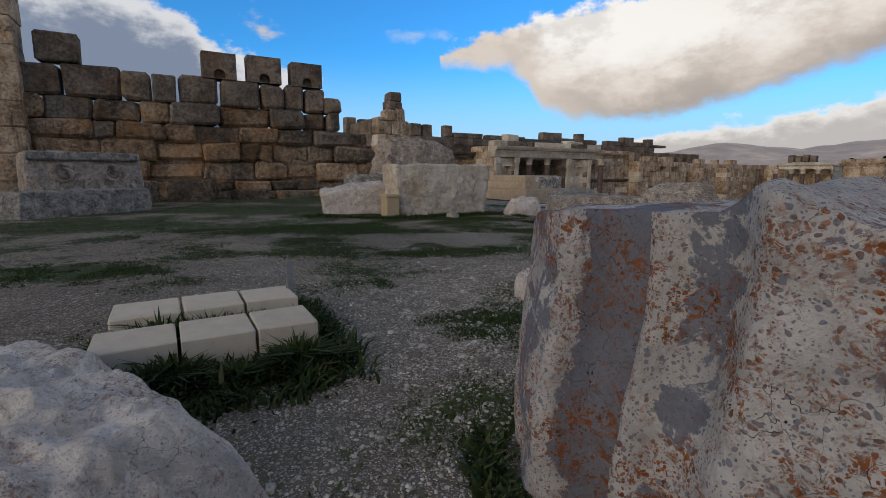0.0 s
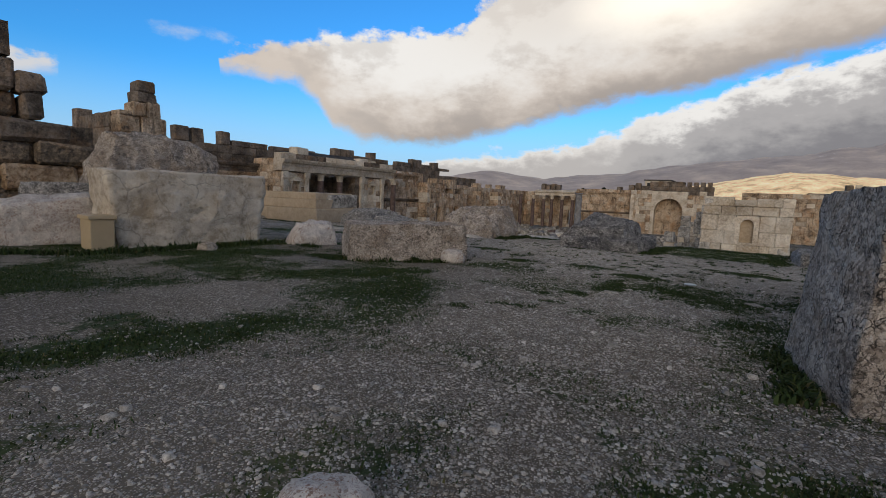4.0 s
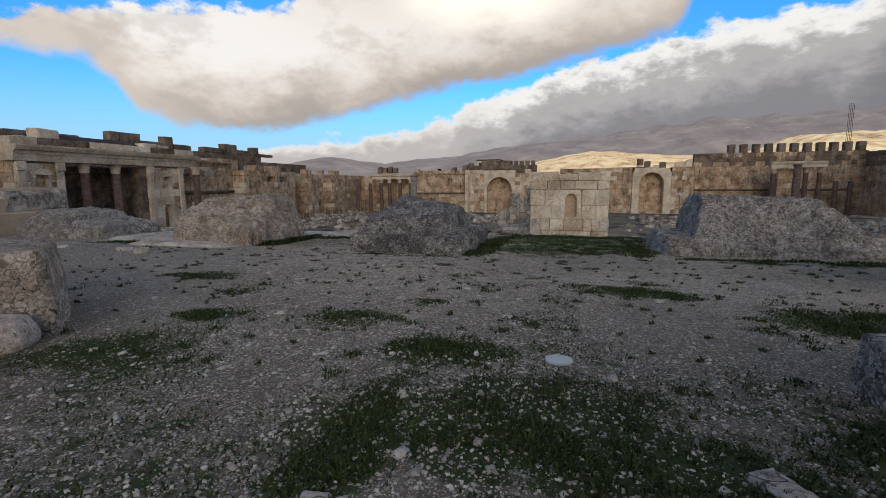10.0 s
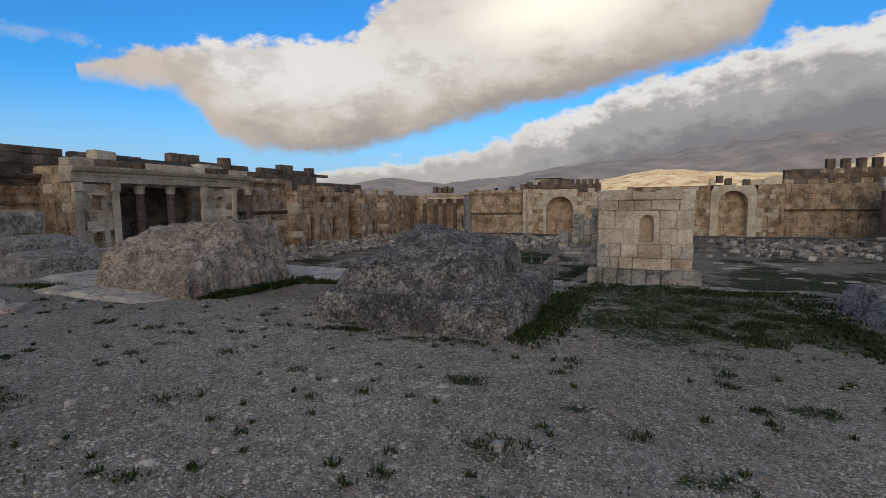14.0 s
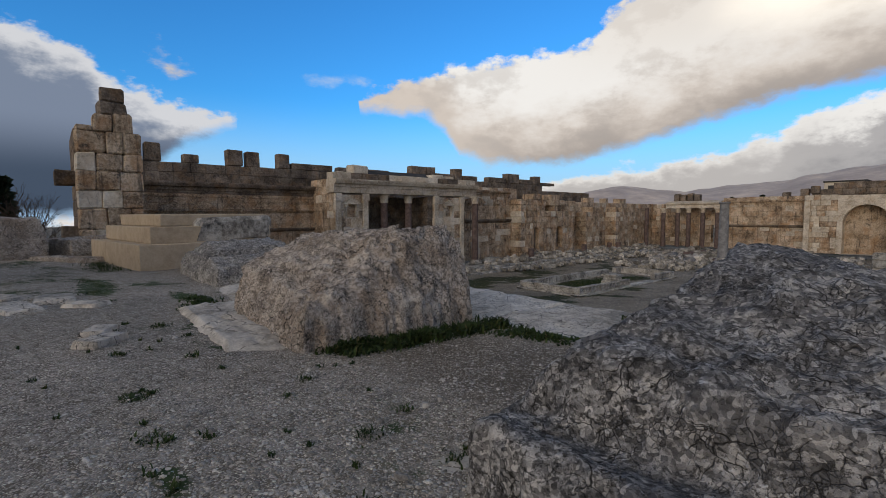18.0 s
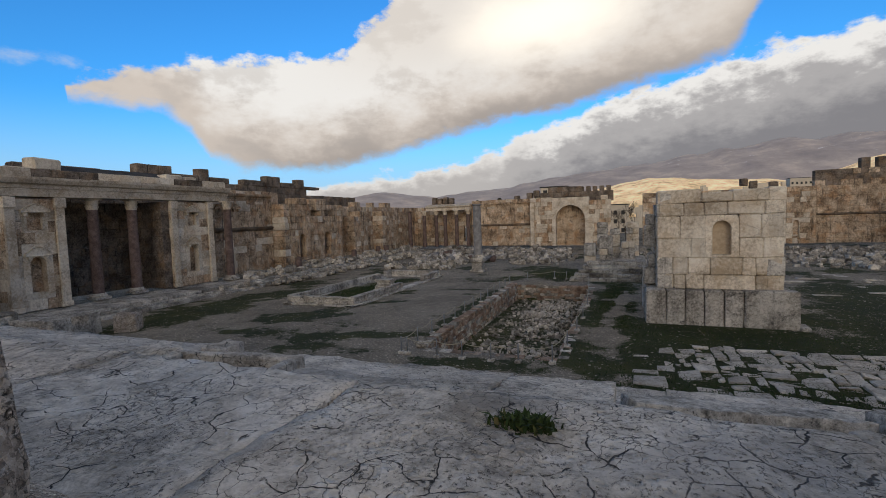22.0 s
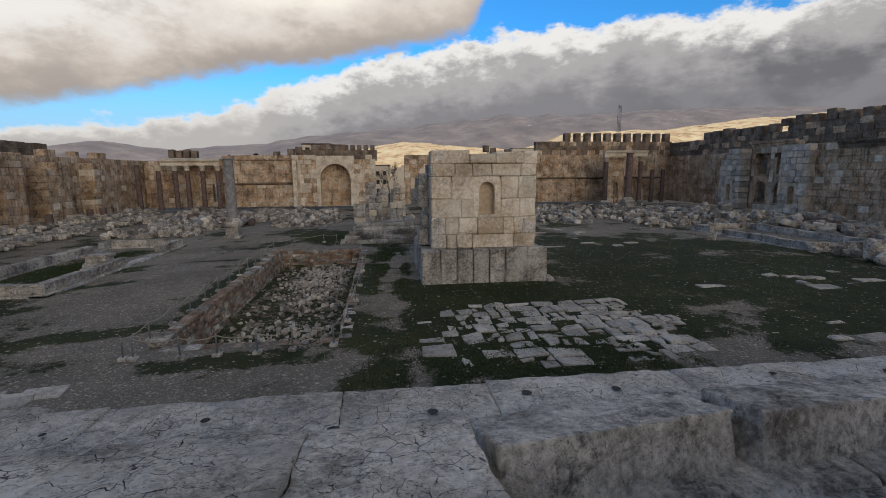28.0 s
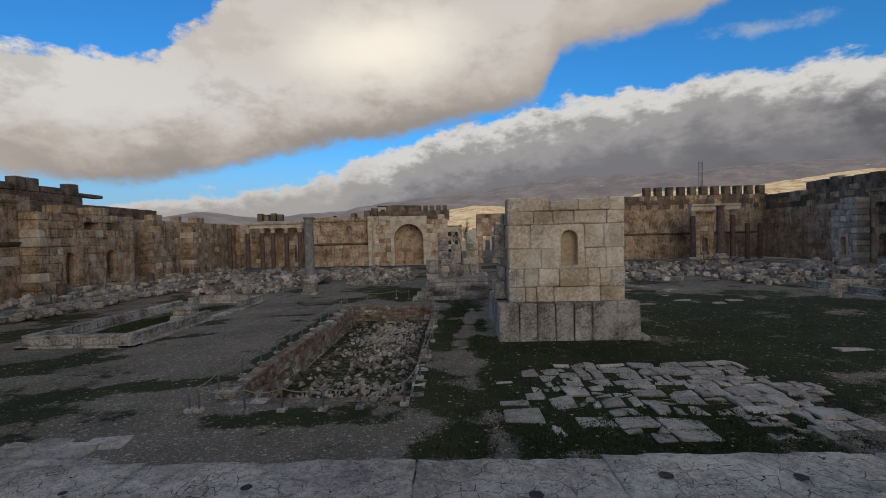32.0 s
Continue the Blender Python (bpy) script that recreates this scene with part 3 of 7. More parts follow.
def part(name, bm, mat, parent=None, label="", smooth=False):
    me = bpy.data.meshes.new(name)
    bm.to_mesh(me)
    bm.free()
    me.materials.append(mat)
    if smooth:
        me.polygons.foreach_set("use_smooth", [True] * len(me.polygons))
    ob = new(name, me)
    if parent:
        ob.parent = parent
    if label:
        tagged(ob, label)
    return ob


def thing(name, label, category, kind="", group="", at=(0, 0, 0)):
    ob = new(name)
    ob.location = at
    ob.empty_display_size = 0.2
    return tagged(ob, label, category, group, kind)


class Frame:
    """A wall's own axes: u along it, d out of its face, z up."""

    def __init__(self, origin, u, d):
        self.o, self.u, self.d = Vector(origin), Vector(u), Vector(d)

    def __call__(self, u, d, z):
        return self.o + self.u * u + self.d * d + Vector((0, 0, z))


SIGNS = [(sx, sy, sz) for sx in (-1, 1) for sy in (-1, 1) for sz in (-1, 1)]


def chamfered(fr, u0, u1, d0, d1, z0, z1, ch=0.05, jit=0.0, rng=RNG):
    """Vertices and faces of a block with chamfered, slightly worn edges."""
    c = [(u0 + u1) / 2, (d0 + d1) / 2, (z0 + z1) / 2]
    h = [abs(u1 - u0) / 2, abs(d1 - d0) / 2, abs(z1 - z0) / 2]
    ch = min(ch, 0.3 * min(h))
    verts, at = [], {}
    for s in SIGNS:
        wear = ch * rng.uniform(0.5, 1.6)
        jx = [rng.uniform(-jit, jit) for _ in range(3)]
        for axis in range(3):
            p = [c[i] + s[i] * (h[i] - (0 if i == axis else wear)) + jx[i] for i in range(3)]
            at[s, axis] = len(verts)
            verts.append(fr(*p))
    faces = []
    for axis in range(3):
        a, b = [i for i in range(3) if i != axis]
        for sg in (-1, 1):
            ring = []
            for sa, sb in ((-1, -1), (1, -1), (1, 1), (-1, 1)):
                s = [0, 0, 0]
                s[axis], s[a], s[b] = sg, sa, sb
                ring.append(at[tuple(s), axis])
            faces.append(ring if (sg > 0) == (axis != 1) else ring[::-1])
    for axis in range(3):      # edges along axis
        a, b = [i for i in range(3) if i != axis]
        for sa in (-1, 1):
            for sb in (-1, 1):
                s0, s1 = [0, 0, 0], [0, 0, 0]
                s0[axis], s1[axis] = -1, 1
                s0[a] = s1[a] = sa
                s0[b] = s1[b] = sb
                s0, s1 = tuple(s0), tuple(s1)
                faces.append([at[s0, a], at[s1, a], at[s1, b], at[s0, b]])
    for s in SIGNS:
        faces.append([at[s, 0], at[s, 1], at[s, 2]])
    return verts, faces


WORLD = Frame((0, 0, 0), (1, 0, 0), (0, 1, 0))


def block(name, mat, x0, x1, y0, y1, z0, z1, ch=0.05, jit=0.0, parent=None, label="", fr=WORLD):
    v, f = chamfered(fr, x0, x1, y0, y1, z0, z1, ch, jit)
    return mesh_ob(name, v, f, mat, parent, label)


class Heap:
    """Many loose pieces gathered in one mesh."""

    def __init__(self):
        self.v, self.f = [], []

    def add(self, verts, faces):
        k = len(self.v)
        self.v += verts
        self.f += [[i + k for i in q] for q in faces]

    def make(self, name, mat, parent=None, label="", smooth=False):
        return mesh_ob(name, [tuple(p) for p in self.v], self.f, mat, parent, label, smooth)


def free_spans(u0, u1, z0, z1, openings):
    """The stretches of a course that openings leave free."""
    spans = [(u0, u1)]
    for a, b, lo, hi in openings:
        if hi <= z0 + 0.05 or lo >= z1 - 0.05:
            continue
        spans = [s for x, y in spans for s in ((x, min(y, a)), (max(x, b), y)) if s[1] - s[0] > 0.12]
    return spans


def masonry(wall, fr, u0, u1, z0, courses, depth, mats, top=None, openings=(), length=(0.8, 1.9), ch=0.05, jit=0.015, proud=0.04,
            single=0, seed=1, name="block"):
    """Courses of blocks along fr from u0 to u1. top(u): ragged height; mats: (material, weight, lowest z); the first `single` blocks are parts, the rest one mesh."""
    rng = random.Random(seed)
    heaps, made, z = {}, 0, z0
    for h in courses:
        for a, b in free_spans(u0, u1, z, z + h, openings):
            u = a
            while u < b - 0.02:
                w = rng.uniform(*length)
                if b - u - w < length[0] * 0.6:
                    w = b - u
                mid, zt = u + w / 2, z + h
                limit = top(mid) if top else 1e9
                if z + 0.45 * h < limit:
                    out = rng.uniform(-proud, proud)
                    hh = zt + (rng.uniform(-0.05, 0.03) * h if z + h > limit - 1.0 else 0)
                    pick = [m for m, wt, lo in mats if z >= lo for _ in range(wt)]
                    mat = rng.choice(pick)
                    v, f = chamfered(fr, u, u + w, -depth, out, z, hh, ch * rng.uniform(0.6, 1.5), jit, rng)
                    if made < single:
                        mesh_ob(name, v, f, mat, wall)
                        made += 1
                    else:
                        heaps.setdefault(mat.name, (mat, Heap()))[1].add(v, f)
                u += w
        z += h
    for mat, hp in heaps.values():
        tagged(hp.make("masonry", mat, wall), kind="stuff")
    return z


def arch_panel(name, fr, u0, u1, z0, z1, a0, a1, b0, spring, depth, thick, mat, parent, back=None, round_head=True, steps=12):
    """A slab with an arched recess cut into it; the recess has reveals and its own back."""
    bm = bmesh.new()
    mid, r = (a0 + a1) / 2, (a1 - a0) / 2
    inner = [(a0, b0)]
    if round_head:
        inner += [(mid - r * math.cos(math.pi * k / steps), spring + r * math.sin(math.pi * k / steps)) for k in range(steps + 1)]
    else:
        inner += [(a0, spring), (a1, spring)]
    inner.append((a1, b0))

    def outer(u, z):
        if u <= a0 + 1e-6 and z <= spring:
            return (u0, z)
        if u >= a1 - 1e-6 and z <= spring:
            return (u1, z)
        dx, dz = u - mid, z - spring
        k = min((u1 - u0) / 2 / max(abs(dx), 1e-6), (z1 - spring) / max(dz, 1e-6))
        return (mid + (u - mid) * k if abs(dx) > 1e-6 else mid, spring + dz * k)

    out = [outer(*p) for p in inner]
    vi = [bm.verts.new(fr(u, 0, z)) for u, z in inner]
    vo = [bm.verts.new(fr(u, 0, z)) for u, z in out]
    vb = [bm.verts.new(fr(u, -depth, z)) for u, z in inner]
    for k in range(len(inner) - 1):
        bm.faces.new((vi[k], vi[k + 1], vo[k + 1], vo[k]))
        bm.faces.new((vi[k + 1], vi[k], vb[k], vb[k + 1]))
    # corners of the slab and the sill
    tl, tr = bm.verts.new(fr(u0, 0, z1)), bm.verts.new(fr(u1, 0, z1))
    for k in range(len(out) - 1):
        (ua, za), (ub, zb) = out[k], out[k + 1]
        if abs(ua - u0) < 1e-5 and abs(zb - z1) < 1e-5 and za < z1 - 1e-5 and ub > u0 + 1e-5:
            bm.faces.new((vo[k], vo[k + 1], tl))
        if abs(za - z1) < 1e-5 and abs(ub - u1) < 1e-5 and zb < z1 - 1e-5 and ua < u1 - 1e-5:
            bm.faces.new((vo[k], vo[k + 1], tr))
    if b0 > z0 + 1e-4:
        q = [bm.verts.new(fr(*p)) for p in ((u0, 0, z0), (u1, 0, z0), (u1, 0, b0), (u0, 0, b0), (a0, -depth, b0), (a1, -depth, b0), (a0, 0, b0), (a1, 0, b0))]
        bm.faces.new(q[:4])
        bm.faces.new((q[6], q[7], q[5], q[4]))
    # sides and back of the slab
    box = [bm.verts.new(fr(u, d, z)) for u in (u0, u1) for d in (0, -thick) for z in (z0, z1)]
    for quad in ((0, 1, 3, 2), (4, 6, 7, 5), (1, 5, 7, 3), (2, 3, 7, 6)):
        bm.faces.new([box[i] for i in quad])
    bmesh.ops.recalc_face_normals(bm, faces=bm.faces)
    ob = part(name, bm, mat, parent)
    bk = bmesh.new()
    bk.faces.new([bk.verts.new(fr(u, -depth, z)) for u, z in inner])
    bk.normal_update()
    bmesh.ops.solidify(bk, geom=bk.faces[:], thickness=0.05)
    part("recess_back", bk, back or mat, ob)
    return ob


def molding(name, fr, u0, u1, profile, mat, parent, label=""):
    """A profile of (d, z) points drawn along the wall, closed at both ends."""
    verts, faces, n = [], [], len(profile)
    seg = max(1, int((u1 - u0) / 1.7))
    for k in range(seg + 1):
        u = u0 + (u1 - u0) * k / seg
        verts += [fr(u, d + RNG.uniform(-0.02, 0.02), z + RNG.uniform(-0.015, 0.015)) for d, z in profile]
    for k in range(seg):
        for i in range(n):
            j = (i + 1) % n
            faces.append([k * n + i, k * n + j, (k + 1) * n + j, (k + 1) * n + i])
    faces += [list(range(n))[::-1], [seg * n + i for i in range(n)]]
    return mesh_ob(name, verts, faces, mat, parent, label)


def lathe(name, profile, mat, parent, at=(0, 0, 0), sides=20, label="", smooth=True, tilt=None):
    verts, faces = [], []
    for r, z in profile:
        verts += [Vector((r * math.cos(2 * math.pi * k / sides), r * math.sin(2 * math.pi * k / sides), z)) for k in range(sides)]
    if tilt:
        verts = [tilt @ v for v in verts]
    verts = [v + Vector(at) for v in verts]
    for j in range(len(profile) - 1):
        for k in range(sides):
            n = (k + 1) % sides
            faces.append([j * sides + k, j * sides + n, (j + 1) * sides + n, (j + 1) * sides + k])
    faces += [list(range(sides))[::-1], [(len(profile) - 1) * sides + k for k in range(sides)]]
    return mesh_ob(name, verts, faces, mat, parent, label, smooth)


def capital_bm(r, h):
    """A leafy capital: flared bell, two rings of leaves, square abacus."""
    bm = bmesh.new()
    n = 16
    rings = [[bm.verts.new((r * f * math.cos(2 * math.pi * k / n), r * f * math.sin(2 * math.pi * k / n), h * z)) for k in range(n)]
             for f, z in ((1.0, 0), (1.0, 0.35), (1.12, 0.65), (1.35, 0.85))]
    for a, b in zip(rings, rings[1:]):
        for k in range(n):
            bm.faces.new((a[k], a[(k + 1) % n], b[(k + 1) % n], b[k]))
    for ring, (z0, z1, out) in enumerate(((0.02, 0.38, 0.28), (0.25, 0.66, 0.38))):
        for k in range(8):
            a = 2 * math.pi * (k + 0.5 * ring) / 8
            c, s = math.cos(a), math.sin(a)
            def q(rad, side, z):
                return bm.verts.new((rad * c - side * s, rad * s + side * c, h * z))
            w = 0.32 * r
            p = [q(r * 1.02, -w, z0), q(r * 1.02, w, z0), q(r * 1.15, w, (z0 + z1) / 2), q(r * 1.15, -w, (z0 + z1) / 2),
                 q(r * (1.05 + out), w * 0.7, z1), q(r * (1.05 + out), -w * 0.7, z1), q(r * (1.0 + out), 0, z1 - 0.1)]
            bm.faces.new((p[0], p[1], p[2], p[3]))
            bm.faces.new((p[3], p[2], p[4], p[5]))
            bm.faces.new((p[5], p[4], p[6]))
    e = r * 1.35
    g = bmesh.ops.create_cube(bm, size=1.0)["verts"]
    bmesh.ops.scale(bm, verts=g, vec=(2 * e, 2 * e, h * 0.15))
    bmesh.ops.translate(bm, verts=g, vec=(0, 0, h * 0.92))
    return bm


def column(x, y, z0, z1, r, mat, label, capital=True, group="", base=True, capmat=None):
    root = thing("column", label, "column", group=group, at=(x, y, z0))
    zb = 0.0
    if base:
        block("plinth", capmat or GREYBASE, -r * 1.5, r * 1.5, -r * 1.5, r * 1.5, 0, r * 0.55, 0.04, 0.01, root)
        lathe("base", [(r * 1.42, r * 0.55), (r * 1.48, r * 0.72), (r * 1.36, r * 0.9), (r * 1.2, r * 0.98), (r * 1.3, r * 1.12), (r * 1.08, r * 1.25)], capmat or GREYBASE, root)
        zb = r * 1.25
    ch = r * 2.2 if capital else 0
    zt = z1 - z0 - ch
    prof = [(r * 1.06, zb), (r, zb + 0.12)]
    prof += [(r * (1 - 0.12 * k / 8 + RNG.uniform(-0.008, 0.008)), zb + 0.12 + (zt - zb - 0.2) * k / 8) for k in range(1, 9)]
    prof += [(r * 0.95, zt)]
    lathe("shaft", prof, mat, root, sides=24)
    if capital:
        c = part("capital", capital_bm(r * 0.88, ch), capmat or PALE, root)
        c.location = (0, 0, zt)
    return root


def rock_bm(sx, sy, sz, seed, rough=0.16, cuts=14, taper=0.25, square=0.6, fine=0.03):
    """A weathered block of stone, size sx, sy, sz, standing on z = 0."""
    bm = bmesh.new()
    bmesh.ops.create_cube(bm, size=2.0)
    bmesh.ops.subdivide_edges(bm, edges=bm.edges[:], cuts=cuts, use_grid_fill=True)
    off = Vector((seed * 7.31, seed * 3.17, seed * 1.73))
    for v in bm.verts:
        p = v.co.copy()
        ball = p.normalized() * 1.18
        p = p.lerp(ball, 1 - square)
        q = Vector((p.x * sx / 2, p.y * sy / 2, p.z * sz / 2))
        m = min(sx, sy, sz)
        n1 = noise.fractal(q * (1.1 / m) + off, 1.0, 2.0, 4)
        n2 = noise.fractal(q * 3.5 + off, 0.9, 2.1, 3)
        k = 1 - taper * (p.z + 1) / 2
        q.x, q.y = q.x * k, q.y * k
        d = p.normalized()
        v.co = q + d * (n1 * rough * m + n2 * fine)
    lo = -sz / 2 * 0.96
    for v in bm.verts:
        v.co.z = max(v.co.z, lo - 0.15) - lo
    return bm


def rock(name, label, x, y, z, sx, sy, sz, seed, mat, turn=0, rough=0.16, cuts=14, taper=0.25, square=0.6, category="rock", group="", fine=0.03, tilt=(0, 0)):
    ob = part(name, rock_bm(sx, sy, sz, seed, rough, cuts, taper, square, fine), mat, None, label, True)
    ob.matrix_world = pose(x, y, z, tilt[0], tilt[1], turn)
    return tagged(ob, label, category, group)


def pebble_shape(rng, s, flat=0.7):
    """Eight rough corners of a small stone and its faces."""
    v = [Vector((sx * rng.uniform(0.55, 1), sy * rng.uniform(0.55, 1), sz * rng.uniform(0.55, 1) * flat)) * s * 0.5 for sx, sy, sz in SIGNS]
    return v, [[0, 1, 3, 2], [4, 6, 7, 5], [0, 4, 5, 1], [2, 3, 7, 6], [0, 2, 6, 4], [1, 5, 7, 3]]


def rubble_piece(rng, s, x, y, z, blocky):
    if blocky:
        w = [s * rng.uniform(0.7, 1.5), s * rng.uniform(0.6, 1.0), s * rng.uniform(0.45, 0.85)]
        m = Matrix.Translation((x, y, z + w[2] * 0.35)) @ Euler((rng.uniform(-0.3, 0.3), rng.uniform(-0.3, 0.3), rng.uniform(0, 6.3))).to_matrix().to_4x4()
        v, f = chamfered(WORLD, -w[0] / 2, w[0] / 2, -w[1] / 2, w[1] / 2, -w[2] / 2, w[2] / 2, 0.12 * s, 0.06 * s, rng)
    else:
        m = Matrix.Translation((x, y, z + s * 0.22)) @ Euler((rng.uniform(0, 6.3), rng.uniform(0, 6.3), rng.uniform(0, 6.3))).to_matrix().to_4x4()
        v, f = chamfered(WORLD, -s / 2, s / 2, -s * 0.4, s * 0.4, -s * 0.36, s * 0.36, 0.2 * s, 0.09 * s, rng)
    return [m @ p for p in v], f


def rubble_field(name, label, areas, seed, mat, single=0, blocky=0.5):
    """Fallen stones strewn over areas (x0, x1, y0, y1, z, count, smallest, largest)."""
    rng = random.Random(seed)
    root = thing(name, label, "rubble")
    hp, made = Heap(), 0
    for x0, x1, y0, y1, z, count, s0, s1 in areas:
        for _ in range(count):
            s = s0 + (s1 - s0) * rng.random() ** 2
            lift = rng.choice((0, 0, 0, 0.35)) * s
            v, f = rubble_piece(rng, s, rng.uniform(x0, x1), rng.uniform(y0, y1), z + lift, rng.random() < blocky)
            if made < single:
                mesh_ob("stone", v, f, mat, root)
                made += 1
            else:
                hp.add(v, f)
    if hp.v:
        tagged(hp.make("rubble", mat, root), kind="stuff")
    return root

# ---- ground ----
def patch_value(x, y, patches):
    g = 0.0
    for px, py, rx, ry, turn in patches:
        c, s = math.cos(radians(turn)), math.sin(radians(turn))
        a, b = ((x - px) * c + (y - py) * s) / rx, ((y - py) * c - (x - px) * s) / ry
        g = max(g, 1.0 - (a * a + b * b))
    return g


# turf on the temple terrace: centre, half sizes, turn
TURF = [(-4.2, 21.3, 1.9, 1.5, 0), (-3.0, 21.6, 1.4, 1.4, 0), (-3.05, 16.4, .95, .45, -8), (-10.1, 16.0, .75, .42, 8), (-8.6, 14.9, .35, .22, 0), (-8.05, 13.8, .45, .28, 10), (-6.4, 14.05, .7, .42, 10),
        (-5.1, 13.3, .75, .5, 0), (-4.2, 12.2, 1.2, .95, 0), (-5.1, 11.95, .6, .45, 0), (-5.2, 11.4, .4, .3, 0), (-5.6, 10.73, .30, .24, 0), (-5.9, 10.26, .24, .16, 0), (-6.05, 9.1, .42, .18, 10), (-5.05, 9.4, .24, .2, 0),
        (-4.5, 9.15, .2, .16, 0), (-6.1, 9.52, .2, .1, 0), (-5.6, 9.74, .22, .12, 0), (-3.4, 11.7, 1.0, .8, 20), (-3.1, 10.2, .5, .35, 30), (-2.6, 8.9, .4, .3, 30), (-8.0, 8.6, 2.8, .9, 124), (-6.6, 8.5, .25, .15, 0),
        (-5.72, 17.0, .2, .13, 0), (-5.26, 17.95, .2, .14, 0), (-10.18, 18.36, .3, .17, 0), (-6.27, 18.1, .2, .12, 0), (-2.8, 17.1, .5, .2, -20), (-3.5, 18.5, .3, .16, 0), (-5.7, 15.0, .3, .25, 0), (-5.2, 16.3, .2, .14, 0), (-4.5, 17.05, .18, .12, 0),
        (-11.86, 18.37, .18, .12, 0), (-9.95, 17.85, .2, .13, 0), (-8.7, 19.2, .26, .12, 0), (-8.3, 19.3, .26, .13, 0), (-14.3, 19.5, .3, .2, 20), (-12.85, 19.45, .2, .3, 10), (-17.1, 19.8, .8, .3, 5), (-15.4, 19.6, .5, .2, 10), (-7.2, 19.2, .5, .12, 10),
        (-0.2, 19.8, .8, .22, 0), (1.4, 19.9, .7, .25, 5), (-0.6, 15.2, 1.6, .7, 10), (-4.0, 23.2, 2.6, 1.6, 5), (-2.4, 25.0, 3.0, 1.6, 0), (-19.5, 18.6, 2.4, .4, 0), (-18, 15.2, 3.0, .6, 30),
        (-9.8, 9.4, 2.4, .8, 60), (-8.2, 5.0, 2.4, .7, 70), (-13.5, 4.0, 3.4, 2.0, 60), (-22, 4, 8, 4, 60), (-17.5, -2.0, 6, 2.6, 60), (-9.5, -1.5, 2.2, 1.0, 60), (-11.5, 11.0, 1.6, .7, 30), (-30, 8, 8, 7, 0), (-30, -6, 8, 8, 0),
        (-14.0, 9.0, 3.0, .8, 50), (-17, 7.4, 2.4, 1.0, 50), (-13, 13.2, 1.6, .5, 30), (-1.4, 12.4, 1.6, .8, 20), (-5.0, .3, 1.3, 1.3, 0), (-3.6, 3.2, 1.2, .8, 40), (-6.2, 2.6, .4, .2, 0), (-2.8, 5.4, 1.4, .6, 50), (-21, 21.8, 1.6, .5, 0)]


def turf_at(x, y):
    """How grassy the terrace is: named patches, and a mottled sward that thins towards the podium stones."""
    g = 0.80 * max(0.0, min(1.0, patch_value(x, y, TURF) * 1.15))
    n = noise.fractal(Vector((x * 0.55, y * 0.55, 3.1)), 1.0, 2.0, 5)
    far = max(0.0, min(1.0, (-x - 9 - 0.35 * max(0, y - 6)) / 8))
    thin = max(0.0, min(1.0, (15.5 - y) / 4))
    trod = math.exp(-((x + 5.6 - 0.10 * y) / 1.5) ** 2) if y < 13 else 0.0
    lush = math.exp(-((x + 3.2) / 2.0) ** 2 - ((y - 11.5) / 3.2) ** 2) + 0.7 * math.exp(-((x + 3) / 2.2) ** 2 - ((y - 3.5) / 2.2) ** 2) + 0.8 * math.exp(-((x + 10) / 3.5) ** 2 - ((y - 3.5) / 4) ** 2)
    s = 0.29 * thin + 0.64 * n + 0.24 * far - 0.20 * trod + 0.06 * lush - 0.05
    return max(g + 0.3 * n if g > 0 else 0.0, max(0.0, min(0.68, s))) if y < 21.5 else g


def terrace_z(x, y):
    z = 0.045 * noise.fractal(Vector((x * 0.25, y * 0.25, 0.3)), 1.0, 2.0, 3) + 0.014 * noise.noise(Vector((x * 2.3, y * 2.3, 8.0)))
    if y > 15:
        z -= 0.12 * min(1.0, (y - 15) / 6)
    brink = (22.95 if x < -9.6 else 22.4 if x < -8.8 else 24.2) + 0.35 * noise.noise(Vector((x * 1.1, 0.5, 2.0)))
    if y > brink:
        z -= min(1.2, (y - brink) * 0.9)
    return z


def grid_sheet(name, xs, ys, zf, af, mat):
    nx, ny = len(xs), len(ys)
    verts = [(x, y, zf(x, y)) for y in ys for x in xs]
    faces = [(j * nx + i, j * nx + i + 1, (j + 1) * nx + i + 1, (j + 1) * nx + i) for j in range(ny - 1) for i in range(nx - 1)]
    ob = mesh_ob(name, verts, faces, mat, None, "", True)
    at = ob.data.attributes.new("crushed", "FLOAT", "POINT")
    at.data.foreach_set("value", [max(0.0, min(1.0, (y - 12.5 - 1.2 * noise.noise(Vector((x * .5, y * .5, 2.0)))) / 4.5)) * (1.0 - max(0.0, min(1.0, 1.6 * patch_value(x, y, [(-10.5, 21.5, 1.9, 1.2, 12)])))) if y < 26 else 0.0 for y in ys for x in xs])
    at = ob.data.attributes.new("grass", "FLOAT", "POINT")
    at.data.foreach_set("value", [af(x, y) for y in ys for x in xs])
    return ob


def spaced(stops):
    out = []
    for a, b, step in stops:
        n = max(1, round((b - a) / step))
        out += [a + (b - a) * k / n for k in range(n)]
    return out + [stops[-1][1]]


terrace = grid_sheet("ground_terrace", spaced([(-48.5, -22, 0.6), (-22, 2, 0.16), (2, 45, 1.2)]), spaced([(-45, -4, 1.2), (-4, 24.6, 0.16), (24.6, 25.0, 0.2)]),
                     terrace_z, turf_at, GRAVEL)
tagged(terrace, "trodden pale gravel terrace with patches of short grass", "ground", kind="structure")

